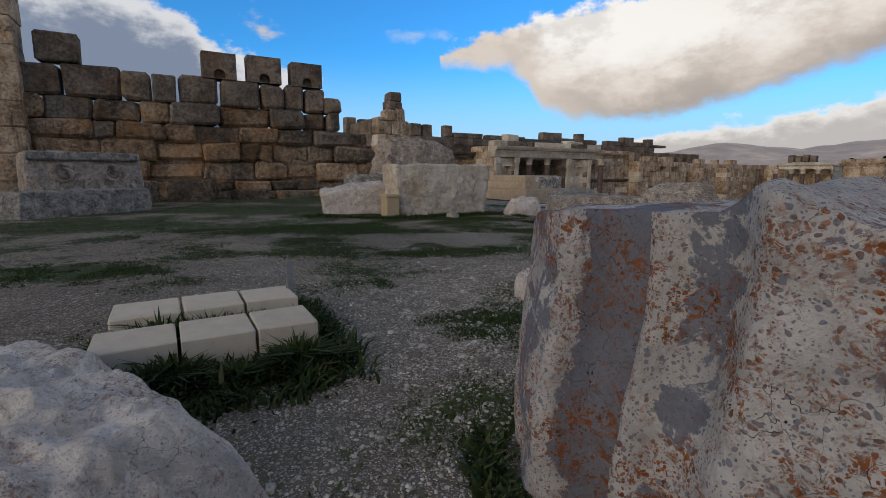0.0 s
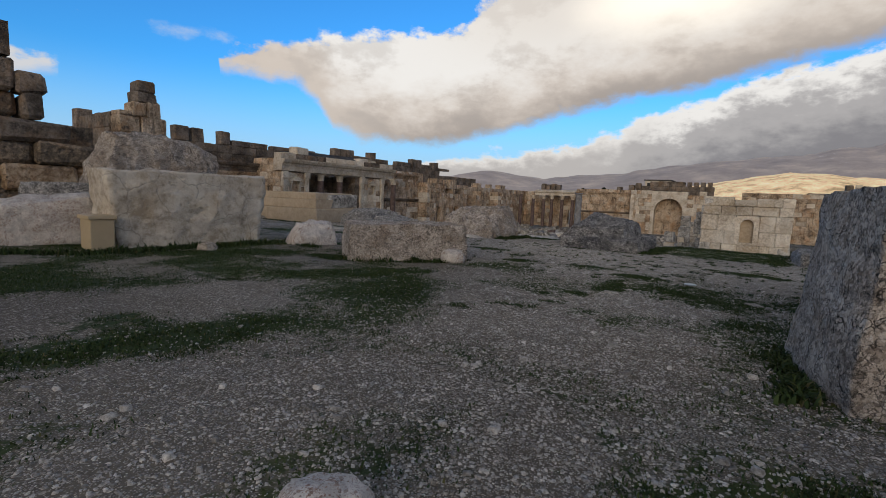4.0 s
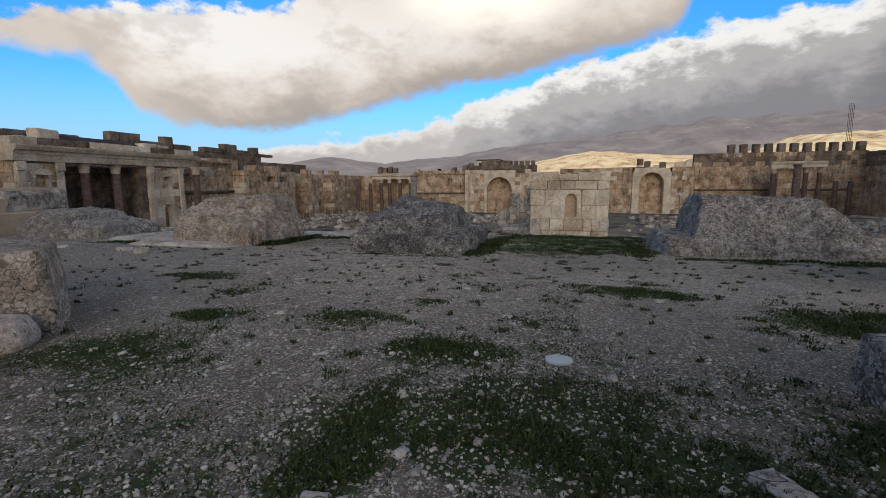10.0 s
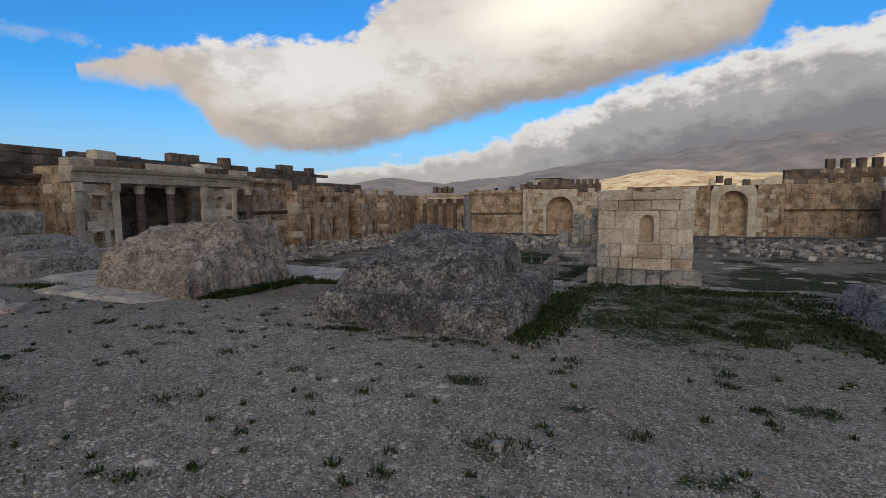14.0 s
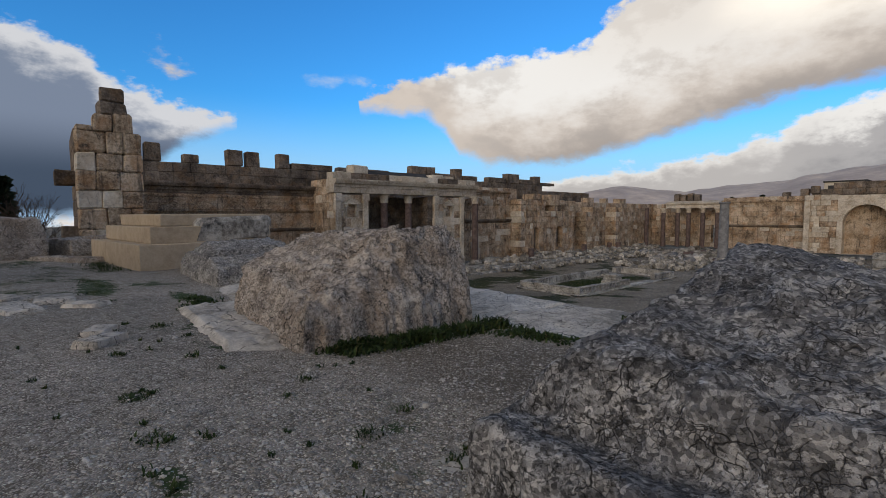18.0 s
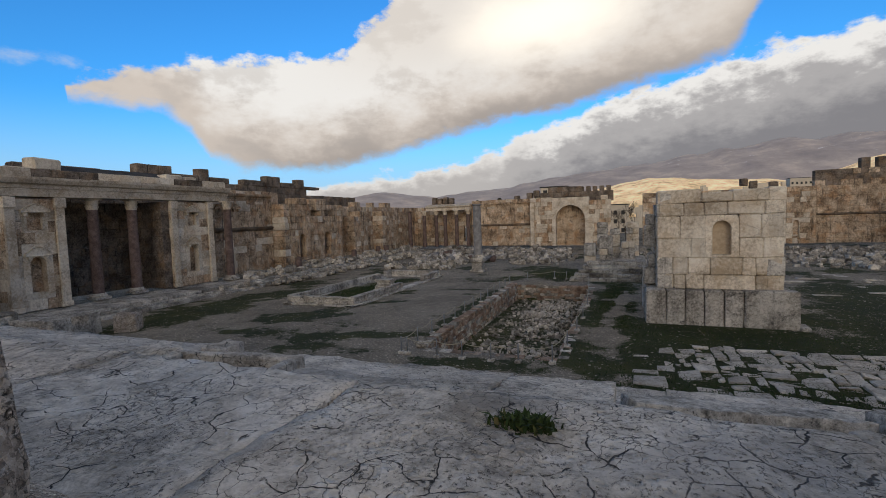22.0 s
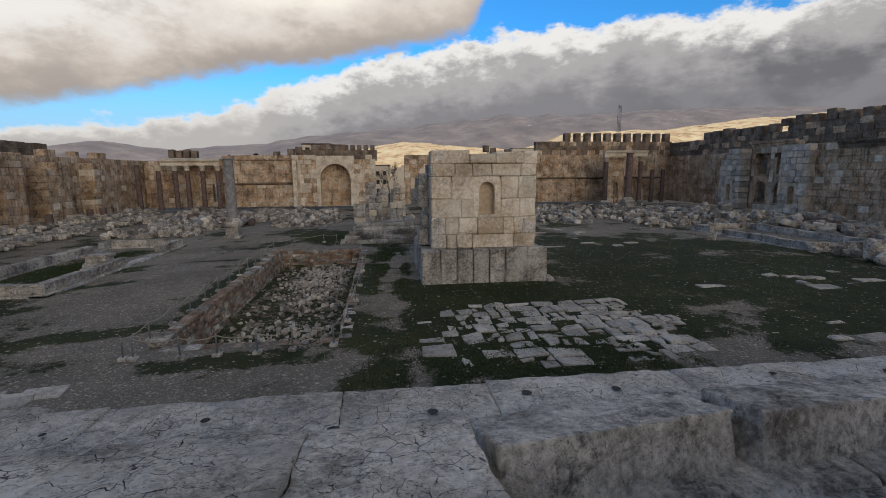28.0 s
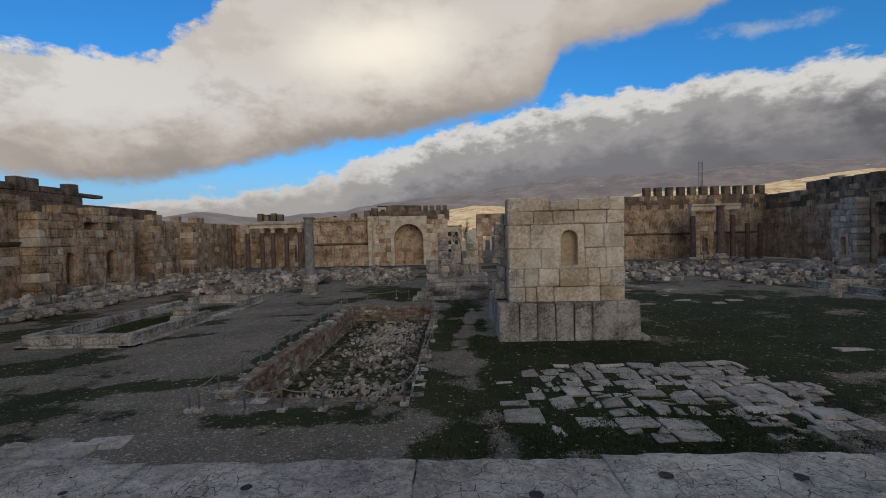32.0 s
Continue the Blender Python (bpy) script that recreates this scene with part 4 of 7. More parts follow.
COURT_TURF = [(-3.5, 52, 13, 12, 0), (14, 62, 24, 22, 0), (-10.5, 66, 2.2, 14, 0), (-4, 43, 10, 4, 0), (-15, 84, 12, 7, 0), (-37.5, 69, 3.2, 10, 0), (-47, 58, 4, 16, 0),
              (-25, 50, 8, 1.2, 15), (25, 46, 24, 9, 0), (-30, 62, 3, .8, 20), (-27, 70, 3, .7, 10), (-34, 48, 6, 2, 0), (-17.6, 45.2, 6, 1.2, 0), (-12.2, 60, .8, 15, 0), (-22.6, 60, .7, 15, 0)]


PIT = (-21.6, -13.4, 47.5, 74.5)


def court_turf(x, y):
    if not (-62 < x < 58 and 30 < y < 140):
        return 0.3 if y < 400 else 0.1
    if PIT[0] < x < PIT[1] and PIT[2] < y < PIT[3]:
        return 0.55
    n = noise.fractal(Vector((x * 0.16, y * 0.16, 5.0)), 0.8, 2.0, 6)
    g = max(0.0, min(1.0, (patch_value(x, y, COURT_TURF) + 0.55 * n) * 1.5))
    path = max(0.0, 1 - abs(x + 10.4 - 0.6 * math.sin(y * 0.2)) / 1.1) if y < 72 else 0
    return max(0.0, min(0.9, 0.72 * g + 0.10 + 0.50 * n - 0.7 * path))


def court_z(x, y):
    z = FLOOR
    if -60 < x < 56 and 34 < y < 135:
        z += 0.06 * noise.noise(Vector((x * 0.2, y * 0.2, 1.0)))
    if PIT[0] < x < PIT[1] and PIT[2] < y < PIT[3]:
        z -= 1.7
    if y > 140:
        z = FLOOR + 2.5 - min(40, (y - 140) * 0.03)
    if x < -73.5 or x > 66:
        z = FLOOR - 3.0 - min(40, (abs(x) - 66) * 0.03)
    return z


ground = grid_sheet("ground", spaced([(-3000, -400, 260), (-400, -74, 20), (-74, -73.2, 0.4), (-73.2, -24, 1.6), (-24, -21.61, 0.5), (-21.61, -21.5, 0.1), (-21.5, -13.5, 0.8),
                                      (-13.5, -13.39, 0.1), (-13.39, 20, 0.7), (20, 66, 1.6), (66, 66.6, 0.6), (66.6, 400, 20), (400, 3000, 260)]),
                    spaced([(-400, 30, 30), (30, 47.49, 0.7), (47.49, 47.6, 0.1), (47.6, 74.4, 0.9), (74.4, 74.51, 0.1), (74.51, 140, 1.2), (140, 400, 20), (400, 3900, 250)]), court_z, court_turf, COURT)
tagged(ground, "court floor of packed earth and thin winter grass", "ground", kind="structure")

# ---- walls of the court ----
NORTH = Frame((-59, 0, 0), (0, 1, 0), (1, 0, 0))
SOUTH = Frame((54, 0, 0), (0, 1, 0), (-1, 0, 0))
EAST = Frame((0, 130, 0), (1, 0, 0), (0, -1, 0))


def at_depth(fr, d):
    return Frame(fr.o + fr.d * d, fr.u, fr.d)


def wall_thing(name, label):
    return thing(name, label, "wall", "structure")


CORNICE = [(0, 0), (0.10, 0), (0.12, 0.25), (0.22, 0.28), (0.24, 0.55), (0.5, 0.62), (0.62, 0.85), (0.64, 1.0), (0, 1.05)]
STRING = [(0, 0), (0.12, 0.05), (0.3, 0.22), (0.34, 0.4), (0, 0.45)]


def ragged(base, amp, f=0.35, seed=0.0):
    return lambda u: base + amp * noise.noise(Vector((u * f, seed, 4.2)))


mixed = [(WALL, 14, -99), (PALE, 2, -99)]
upper = [(DARKWALL, 1, -99)]

# outer fortification behind the north side with its merlons
w = wall_thing("wall_north_outer", "tall outer wall of dark weathered blocks topped by square merlons")
fo = at_depth(NORTH, -11)
masonry(w, fo, 22, 118, 1.0, [1.0, 1.1, 1.2, 1.2, 1.2, 1.2], 1.6, upper, top=lambda u: 8.4 if u < 100 else 6.2, length=(1.2, 2.6), ch=0.07, proud=0.06, seed=11, single=60)
rng = random.Random(5)
for a, b, h in ((24.4, 26.0, 2.4), (26.6, 28.2, 2.2), (30.5, 32.2, 1.1), (35.5, 37.4, 2.1), (37.9, 39.5, 2.0), (42, 43.6, 2.1), (43.9, 50, 0.9), (51, 60, 0.8),
                (64.5, 66, 2.0), (66.1, 67.6, 2.0), (67.7, 69.6, 2.0), (69.8, 74, 1.0), (74.2, 76, 2.1), (76.2, 80, 0.9), (83, 88, 1.0), (88.4, 90, 2.0), (90.1, 92, 2.0), (92.3, 96, 1.0), (97, 99, 1.9), (99.2, 104, .6)):
    block("merlon", DARKWALL, a, b, -1.4, 0.05, 7.9, 7.9 + h * 0.95, 0.1, 0.03, w, fr=fo)

# recessed bay at the west end of the north side
w = wall_thing("wall_north_bay", "golden stone bay with a carved entablature and small pediments")
fb = at_depth(NORTH, -6)
masonry(w, fb, 24, 45, STYLO, [1.1] * 9, 1.2, [(WALL, 1, -99)], length=(1.2, 2.4), ch=0.03, proud=0.02, seed=12, single=40)
molding("entablature", fb, 25, 45, [(d * 1.4, 4.0 + z * 1.25) for d, z in CORNICE], DARKWALL, w)
molding("architrave", fb, 25, 45, [(d * 0.5, 3.2 + z * 0.7) for d, z in CORNICE], WALL, w)
molding("string_course", fb, 25, 45, [(d, -0.5 + z) for d, z in STRING], DARKWALL, w)
molding("string_course", fb, 25, 45, [(d * 0.8, 1.9 + z * .7) for d, z in STRING], WALL, w)


def pediment(fr, u0, u1, z, h, mat, parent, round_top=False, out=0.35):
    n = 9
    crown = [(u0 + (u1 - u0) * k / (n - 1), z + (h * math.sin(math.pi * k / (n - 1)) if round_top else h * (1 - abs(2 * k / (n - 1) - 1)))) for k in range(n)]
    ring = [(u0 - 0.15, z), *[(u, zz + 0.16) for u, zz in crown], (u1 + 0.15, z), (u1 + 0.15, z - 0.2), (u0 - 0.15, z - 0.2)]
    bm = bmesh.new()
    a = [bm.verts.new(fr(u, out, zz)) for u, zz in ring]
    b = [bm.verts.new(fr(u, -0.05, zz)) for u, zz in ring]
    bm.faces.new(a)
    for k in range(len(ring)):
        m = (k + 1) % len(ring)
        bm.faces.new((a[m], a[k], b[k], b[m]))
    bmesh.ops.recalc_face_normals(bm, faces=bm.faces)
    inner = [f for f in bm.faces if len(f.verts) > 4]
    r = bmesh.ops.inset_region(bm, faces=inner, thickness=0.13, depth=-0.1)
    ob = part("pediment", bm, mat, parent)
    for u in (u0 + 0.05, u1 - 0.35):
        v, f = chamfered(fr, u, u + 0.3, -0.05, out * 0.8, z - 0.55, z - 0.2, 0.04)
        mesh_ob("console", v, f, mat, ob)
    return ob


for k, u in enumerate((27.2, 30.4, 33.6, 36.8, 40.0)):
    pediment(fb, u, u + 2.0, 2.5, 0.55, WALL, w, k % 2 == 1)

# broken tower at the west end
w = wall_thing("tower_ruin", "broken tall stump of golden ashlar with a pale repaired corner")
ft = Frame((-46, 19.4, 0), (0, 1, 0), (1, 0, 0))
masonry(w, ft, 0, 3.7, -7, [1.2, 1.3, 1.2, 1.4, 1.3, 1.2, 1.4, 1.2, 1.3, 1.2, 1.5], 1.7, [(WALL, 3, -99), (PALE, 1, -99)], top=lambda u: 7.1 if u < 3.2 else 5.6, length=(0.9, 1.7), ch=0.09, proud=0.09, jit=.04, seed=14, single=60)
for a, b, z0, z1 in ((.1, .95, 7.15, 7.5), (1.0, 2.1, 7.15, 8.3), (2.1, 3.25, 7.15, 8.5), (1.35, 2.95, 8.28, 9.2), (1.5, 2.85, 9.15, 10.1)):
    block("block", WALL if z0 < 8 else DARKWALL, a, b, -1.6, .04, z0, z1, .1, .04, w, fr=ft)
masonry(w, at_depth(ft, -1.7), 0, 3.7, -7, [1.2] * 14, 6.5, upper, top=lambda u: 7.6 if u < 1.6 else 6.4, length=(0.9, 1.6), ch=0.08, proud=0.1, seed=15, single=20)
masonry(w, Frame((-47.5, 23.2, 0), (-1, 0, 0), (0, 1, 0)), 0, 18, -7, [1.2] * 12, 1.2, upper, top=lambda u: 7.0 if u < 1 else 6.6 - 0.1 * u, length=(1.2, 2.2), seed=16)
for a, b, z in ((0.2, 1.3, 3.6), (0.0, 1.0, -.2)):
    block("bonding_stone", DARKWALL, -a - .9, .3, -3.0, -1.8, z, z + 1.0, .08, .03, w, fr=ft)


# columned bay: two piers, columns between, entablature
w = wall_thing("wall_north_portico", "golden stone portico with piers, niches and a heavy entablature")
Z0, Z1 = STYLO, 4.3


def pier(u0, u1, parent, seed):
    """A pier with two pilasters, a niche below and a pedimented niche above."""
    m = (u0 + u1) / 2
    a0, a1 = m - 0.62, m + 0.62
    masonry(parent, NORTH, u0, u1, Z0, [1.0] * 10, 1.6, [(WALL, 3, -99), (PALE, 4, -99)], openings=[(m - 1.15, m + 1.15, Z0 + 1, Z0 + 6), (m - 1.0, m + 1.0, Z0 + 7, Z0 + 9)],
            length=(1.2, 2.4), ch=0.025, proud=0.015, seed=seed, single=24)
    arch_panel("niche", NORTH, m - 1.15, m + 1.15, Z0 + 1, Z0 + 6, a0, a1, Z0 + 1.6, Z0 + 4.2, 0.8, 1.5, PALE, parent, WALL)
    arch_panel("niche", NORTH, m - 1.0, m + 1.0, Z0 + 7, Z0 + 9, m - 0.6, m + 0.6, Z0 + 7.2, Z0 + 8.8, 0.4, 1.5, PALE, parent, WALL, round_head=False)
    pediment(NORTH, m - 0.95, m + 0.95, Z0 + 9.0, 0.5, PALE, parent)
    pediment(NORTH, m - 0.85, m + 0.85, Z0 + 5.1, 0.5, PALE, parent, True, 0.25)
    for u in (u0, u1 - 0.75):
        v, f = chamfered(NORTH, u, u + 0.75, 0.03, 0.28, Z0 + 0.5, Z1 - 1.0, 0.03)
        mesh_ob("pilaster", v, f, PALE, parent)
        v, f = chamfered(NORTH, u - 0.1, u + 0.85, 0.03, 0.42, Z1 - 1.0, Z1 - 0.05, 0.12, 0.03)
        mesh_ob("pilaster_capital", v, f, PALE, parent)
        v, f = chamfered(NORTH, u - 0.1, u + 0.85, 0.03, 0.4, Z0, Z0 + 0.5, 0.06)
        mesh_ob("pilaster_base", v, f, PALE, parent)


pier(44.6, 49.2, w, 21)
pier(60.2, 66.0, w, 22)
molding("entablature", at_depth(NORTH, 0.05), 44.3, 68.4, [(-1.6, 4.3), (0.3, 4.3), (0.32, 5.0), (0.42, 5.02), (0.44, 5.35), (0.75, 5.45), (0.95, 5.8), (0.97, 6.0), (-1.6, 6.05)], PALE, w)
masonry(w, at_depth(NORTH, 0.2), 44.3, 68.4, 6.05, [0.75], 1.6, [(PALE, 2, -99), (DARKWALL, 1, -99)], length=(1.4, 2.6), ch=0.06, seed=23, single=14, top=lambda u: 9)
# bay interior all in the dark stone, so its shade is partly painted
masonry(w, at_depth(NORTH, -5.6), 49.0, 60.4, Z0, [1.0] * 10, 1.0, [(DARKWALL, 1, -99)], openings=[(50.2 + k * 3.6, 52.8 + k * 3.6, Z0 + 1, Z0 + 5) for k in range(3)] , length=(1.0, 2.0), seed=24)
for k in range(3):
    u = 50.2 + 3.6 * k
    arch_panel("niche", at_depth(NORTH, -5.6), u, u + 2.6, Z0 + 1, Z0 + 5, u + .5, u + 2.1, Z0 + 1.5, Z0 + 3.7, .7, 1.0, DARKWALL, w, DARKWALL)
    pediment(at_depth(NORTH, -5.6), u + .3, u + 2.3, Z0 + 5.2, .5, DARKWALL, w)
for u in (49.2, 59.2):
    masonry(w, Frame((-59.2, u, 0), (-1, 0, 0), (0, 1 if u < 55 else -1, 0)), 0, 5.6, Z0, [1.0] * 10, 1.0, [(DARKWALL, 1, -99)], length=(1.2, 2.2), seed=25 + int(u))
molding("bay_roof", at_depth(NORTH, -0.2), 49.0, 60.6, [(-6.6, 6.05), (-0.6, 6.05), (-0.9, 6.9), (-2.0, 7.5), (-6.6, 7.6)], CONCRETE, w, "dark concrete cover over the bay")
for a, b, z in ((47.4, 49.6, 7.9), (60.2, 62.6, 7.4), (63, 64.5, 7.2), (45.2, 47.1, 6.9)):
    block("fallen_cornice", PALE, a, b, -2.2, -0.4, 6.75, z, 0.25, 0.1, w, fr=NORTH)
for u in (52.2, 56.2):
    column(-59.7, u, STYLO, 4.3, 0.52, GRANITE, "rose granite column with carved leafy capital under the entablature", group="portico columns")
column(-57.6, 67.2, STYLO, 4.3, 0.5, GRANITE, "free standing rose granite column with leafy capital", group="portico columns")

masonry(w, Frame((-59.3, 44.6, 0), (-1, 0, 0), (0, -1, 0)), 0, 6.5, Z0, [1.0] * 12, 1.0, mixed, length=(1.2, 2.2), seed=29)

# plain wall east of the portico, then ruined bays
w = wall_thing("wall_north_plain", "long golden ashlar wall with a broken string course")
fp = at_depth(NORTH, -2.2)
masonry(w, fp, 66, 81, STYLO, [1.0] * 12, 1.4, mixed, top=ragged(5.9, 0.4), length=(1.1, 2.3), ch=0.03, proud=0.03, seed=31, single=60)
molding("string_course", fp, 66.2, 80.8, [(d * 1.5, 0.2 + z * 1.3) for d, z in STRING], DARKWALL, w)
molding("cornice", fp, 66.0, 79, [(d, 4.6 + z) for d, z in CORNICE], WALL, w)
for u in (68.6, 71.6, 75.4):
    pediment(fp, u, u + 1.2, 3.6, 0.35, WALL, w, out=0.25)
w = wall_thing("wall_north_ruin", "ragged ruined wall of weathered golden blocks with niches")
nic = [(82.4, 84.6, STYLO + 1, STYLO + 6), (89.0, 91.5, STYLO + 1, STYLO + 6)]
masonry(w, at_depth(NORTH, 0.3), 79.2, 95, STYLO, [0.9, 1.0, 1.1, 1.0, 1.0, 1.0, 1.1, 1.0, 1.0, 1.0, 1.0], 2.4, mixed, top=lambda u: 4.6 + noise.noise(Vector((u * .4, 1, 1))) * 1.2 - (2.2 if 85.8 < u < 88 else 0), openings=nic, length=(0.8, 1.7), ch=0.08, proud=0.12, jit=0.03, seed=32, single=100)
# niche backs take the darker stone to deepen the recess shade
for a, b, lo, hi in nic:
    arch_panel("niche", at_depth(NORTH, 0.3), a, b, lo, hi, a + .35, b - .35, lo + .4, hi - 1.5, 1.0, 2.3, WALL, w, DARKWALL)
masonry(w, at_depth(NORTH, -2.4), 94.6, 133.5, STYLO, [1.0] * 11, 1.6, mixed, top=lambda u: 4.4 + noise.noise(Vector((u * .3, 2, 1))) * 0.5, length=(0.8, 1.6), ch=0.06, proud=0.08, seed=33, single=40)
masonry(w, at_depth(NORTH, 0.0), 99.5, 104.5, STYLO, [1.0] * 9, 2.6, mixed, top=ragged(2.4, 1.6, .8, 3), length=(0.8, 1.5), ch=0.08, proud=0.1, seed=34, single=20)
masonry(w, at_depth(NORTH, 0.0), 111, 114, STYLO, [1.0] * 9, 2.6, mixed, top=ragged(2.2, 1.6, .8, 6), length=(0.8, 1.5), ch=0.08, proud=0.1, seed=35)
for k, u in enumerate((80.2, 96.2, 105.5, 109)):
    ob = lathe("column_stump", [(.5, 0), (.5, .5), (.48, 1.2), (.47, 1.7)], GRANITE, None, (-57.2, u, STYLO))
    tagged(ob, "broken stump of a rose granite column", "column stump", "column stumps")

# ---- east side ----
w = wall_thing("wall_east", "ruined golden stone wall closing the court with a round arched bay")
masonry(w, EAST, -44.5, -30, STYLO, [1.0] * 11, 1.4, mixed, top=ragged(4.7, .4), length=(0.9, 2.0), ch=0.05, proud=0.05, seed=41, single=50)
molding("string_course", EAST, -44.5, -30, [(d * 1.4, -1.2 + z * 1.2) for d, z in STRING], DARKWALL, w)
molding("cornice", EAST, -44.5, -30, [(d, 3.4 + z) for d, z in CORNICE], WALL, w)
fe = at_depth(EAST, 1.5)
masonry(w, fe, -30, -25, STYLO, [1.0] * 12, 2.0, [(PALE, 3, -99), (WALL, 3, -99)], top=ragged(5.0, .8, .6), length=(0.8, 1.6), ch=0.06, proud=0.05, seed=42, single=50)
masonry(w, fe, -17, -12.4, STYLO, [1.0] * 12, 2.0, [(PALE, 3, -99), (WALL, 3, -99)], top=ragged(4.6, 1.0, .7), openings=[(-14.6, -13.2, STYLO, STYLO + 4)], length=(0.8, 1.6), ch=0.06, proud=0.05, seed=43, single=50)
arch_panel("arched_bay", fe, -25, -17, STYLO, 4.9, -24.2, -17.8, STYLO + .02, 0.0, 2.6, 3.0, PALE, w, WALL)
masonry(w, at_depth(EAST, -4), -30, -12, 4.0, [1.2, 1.2, 1.2], 2.0, upper, top=lambda u: 7.6 if -27 < u < -20 else 6.2, length=(1.2, 2.4), ch=0.08, seed=44, single=20)
for k in range(5):
    block("merlon", DARKWALL, -19.5 + k * 1.5, -18.5 + k * 1.5, -6, -4.6, 6.4, 7.5, 0.08, 0.02, w, fr=EAST)
v, f = chamfered(fe, -29.9, -29.0, 0.05, 0.35, STYLO, 3.9, 0.05)
mesh_ob("pilaster", v, f, PALE, w)
masonry(w, EAST, -6, 24.5, STYLO, [1.0] * 12, 1.6, mixed, top=ragged(4.9, .7), openings=[(-4.6, -2.6, STYLO, STYLO + 6), (11.0, 19.6, STYLO, 5.0)], length=(0.9, 2.0), ch=0.05, proud=0.06, seed=45, single=50)
arch_panel("arched_bay", at_depth(EAST, .4), 11.0, 19.6, STYLO, 4.95, 12.55, 18.0, STYLO + .02, 1.2, 2.4, 2.9, PALE, w, WALL)
masonry(w, at_depth(EAST, .4), 19.6, 23.4, STYLO, [1.0] * 11, 1.8, [(PALE, 2, -99), (WALL, 3, -99)], top=ragged(4.8, .4, .6), openings=[(20.6, 21.8, STYLO + 1.4, STYLO + 5)], length=(0.8, 1.5), ch=.05, seed=47, single=20)
arch_panel("niche", at_depth(EAST, .4), 20.6, 21.8, STYLO + 1.4, STYLO + 5, 20.75, 21.65, STYLO + 1.7, STYLO + 4.1, .5, 1.6, PALE, w, WALL)
masonry(w, at_depth(EAST, -1), 24.5, 58.5, STYLO, [1.0] * 14, 1.6, [(WALL, 4, -99), (DARKWALL, 8, 4.5)], top=lambda u: 8.1 if u < 31 else 8.4, length=(0.9, 1.9), ch=0.04, proud=0.04, seed=46, single=60)
molding("string_course", at_depth(EAST, -1), 24.5, 56, [(d * 1.2, -0.6 + z) for d, z in STRING], DARKWALL, w)
for k in range(11):
    u = 31.5 + k * 2.5
    block("merlon", DARKWALL, u, u + 1.35, -2.4, -0.9, 8.0, 10.0, 0.08, 0.02, w, fr=EAST)
for u, z in ((-31, 6.4), (-29.4, 6.9), (-34, 5.9), (12, 7.2), (13.6, 6.6), (17, 6.3)):
    block("loose_block", DARKWALL, u, u + 1.3, -1.4, 0, z - 1.5, z, 0.12, 0.05, w, fr=EAST)

# north-east columned bay
w = wall_thing("wall_north_east_bay", "ruined corner bay with granite columns under a pale entablature")
masonry(w, at_depth(EAST, -2.5), -61.2, -44.5, STYLO, [1.0] * 10, 1.4, mixed, openings=[(-47.6, -46.2, STYLO + 1.2, STYLO + 4.6)], top=ragged(3.9, .5), length=(0.8, 1.7), ch=0.06, proud=0.07, seed=51, single=40)
molding("entablature", at_depth(EAST, 1.0), -56.2, -44.6, [(-1, 3.0), (.3, 3.0), (.34, 3.6), (.7, 3.9), (.75, 4.15), (-1, 4.6)], PALE, w)
for k in range(4):
    block("loose_block", DARKWALL, -55 + k * 1.5, -53.8 + k * 1.5, -1.2, 0.2, 4.5, 6.3 - .25 * (k % 2), 0.12, 0.05, w, fr=EAST)
for u in (-58.5, -56, -53.6, -51.2, -48.2, -45.2):
    column(u, 129.0 if u > -55 else 127 + (u + 56) * 1.2, STYLO, 3.0, 0.5, GRANITE, "rose granite column of the ruined corner bay", group="corner bay columns", capital=u > -57, base=False)

# south-east columned bay
w = wall_thing("wall_south_east_bay", "corner bay with rose granite columns before a golden wall")
molding("entablature", Frame((0, 123.2, 0), (1, 0, 0), (0, -1, 0)), 37.4, 47.4, [(-.6, 4.4), (.5, 4.4), (.55, 5.0), (.8, 5.3), (.85, 5.6), (-.6, 5.7)], PALE, w)
for u, r in ((38, .55), (44.5, .5), (47, .5), (50, .5), (52.6, .45)):
    column(u, 123.2 + (1.5 if u > 44 else 0), STYLO, 4.4 if u < 48 else 1.5, r, GRANITE, "rose granite column of the corner bay", group="corner bay columns", capital=u < 48, base=u < 48)
masonry(w, Frame((0, 124.8, 0), (1, 0, 0), (0, -1, 0)), 39.4, 43.2, STYLO, [1.0] * 10, .9, mixed, openings=[(40.4, 42.2, STYLO + 1.5, STYLO + 5)], length=(.9, 1.6), seed=52)
# back darker than the panel: shade of the niche put into its colour
arch_panel("niche", Frame((0, 124.8, 0), (1, 0, 0), (0, -1, 0)), 40.4, 42.2, STYLO + 1.5, STYLO + 5, 40.7, 41.9, STYLO + 1.8, STYLO + 4.0, .5, .9, WALL, w, DARKWALL)

# ---- south side ----
w = wall_thing("wall_south", "high dark fortress wall of weathered blocks with broken bays")
fs = at_depth(SOUTH, -4)
masonry(w, fs, 36, 134, STYLO, [1.05] * 14, 1.8, [(WALL, 3, -99), (DARKWALL, 12, 4)], top=lambda u: 8.2 if u > 99 else 9.2 if u > 70 else 8.6, length=(1.0, 2.4), ch=0.06, proud=0.06, seed=61, single=120)
for k in range(16):
    u = 76 + k * 2.75
    block("merlon", DARKWALL, u, u + RNG.uniform(1.5, 2.5), -1.5, 0.06, 7.65 if u > 98 else 8.7, (9.4 if u > 99 else 10.2) + RNG.uniform(-.4, .3), 0.1, 0.03, w, fr=fs)
w = wall_thing("wall_south_bay", "broken pale ashlar piers framing a walled bay with two tiers of niches")
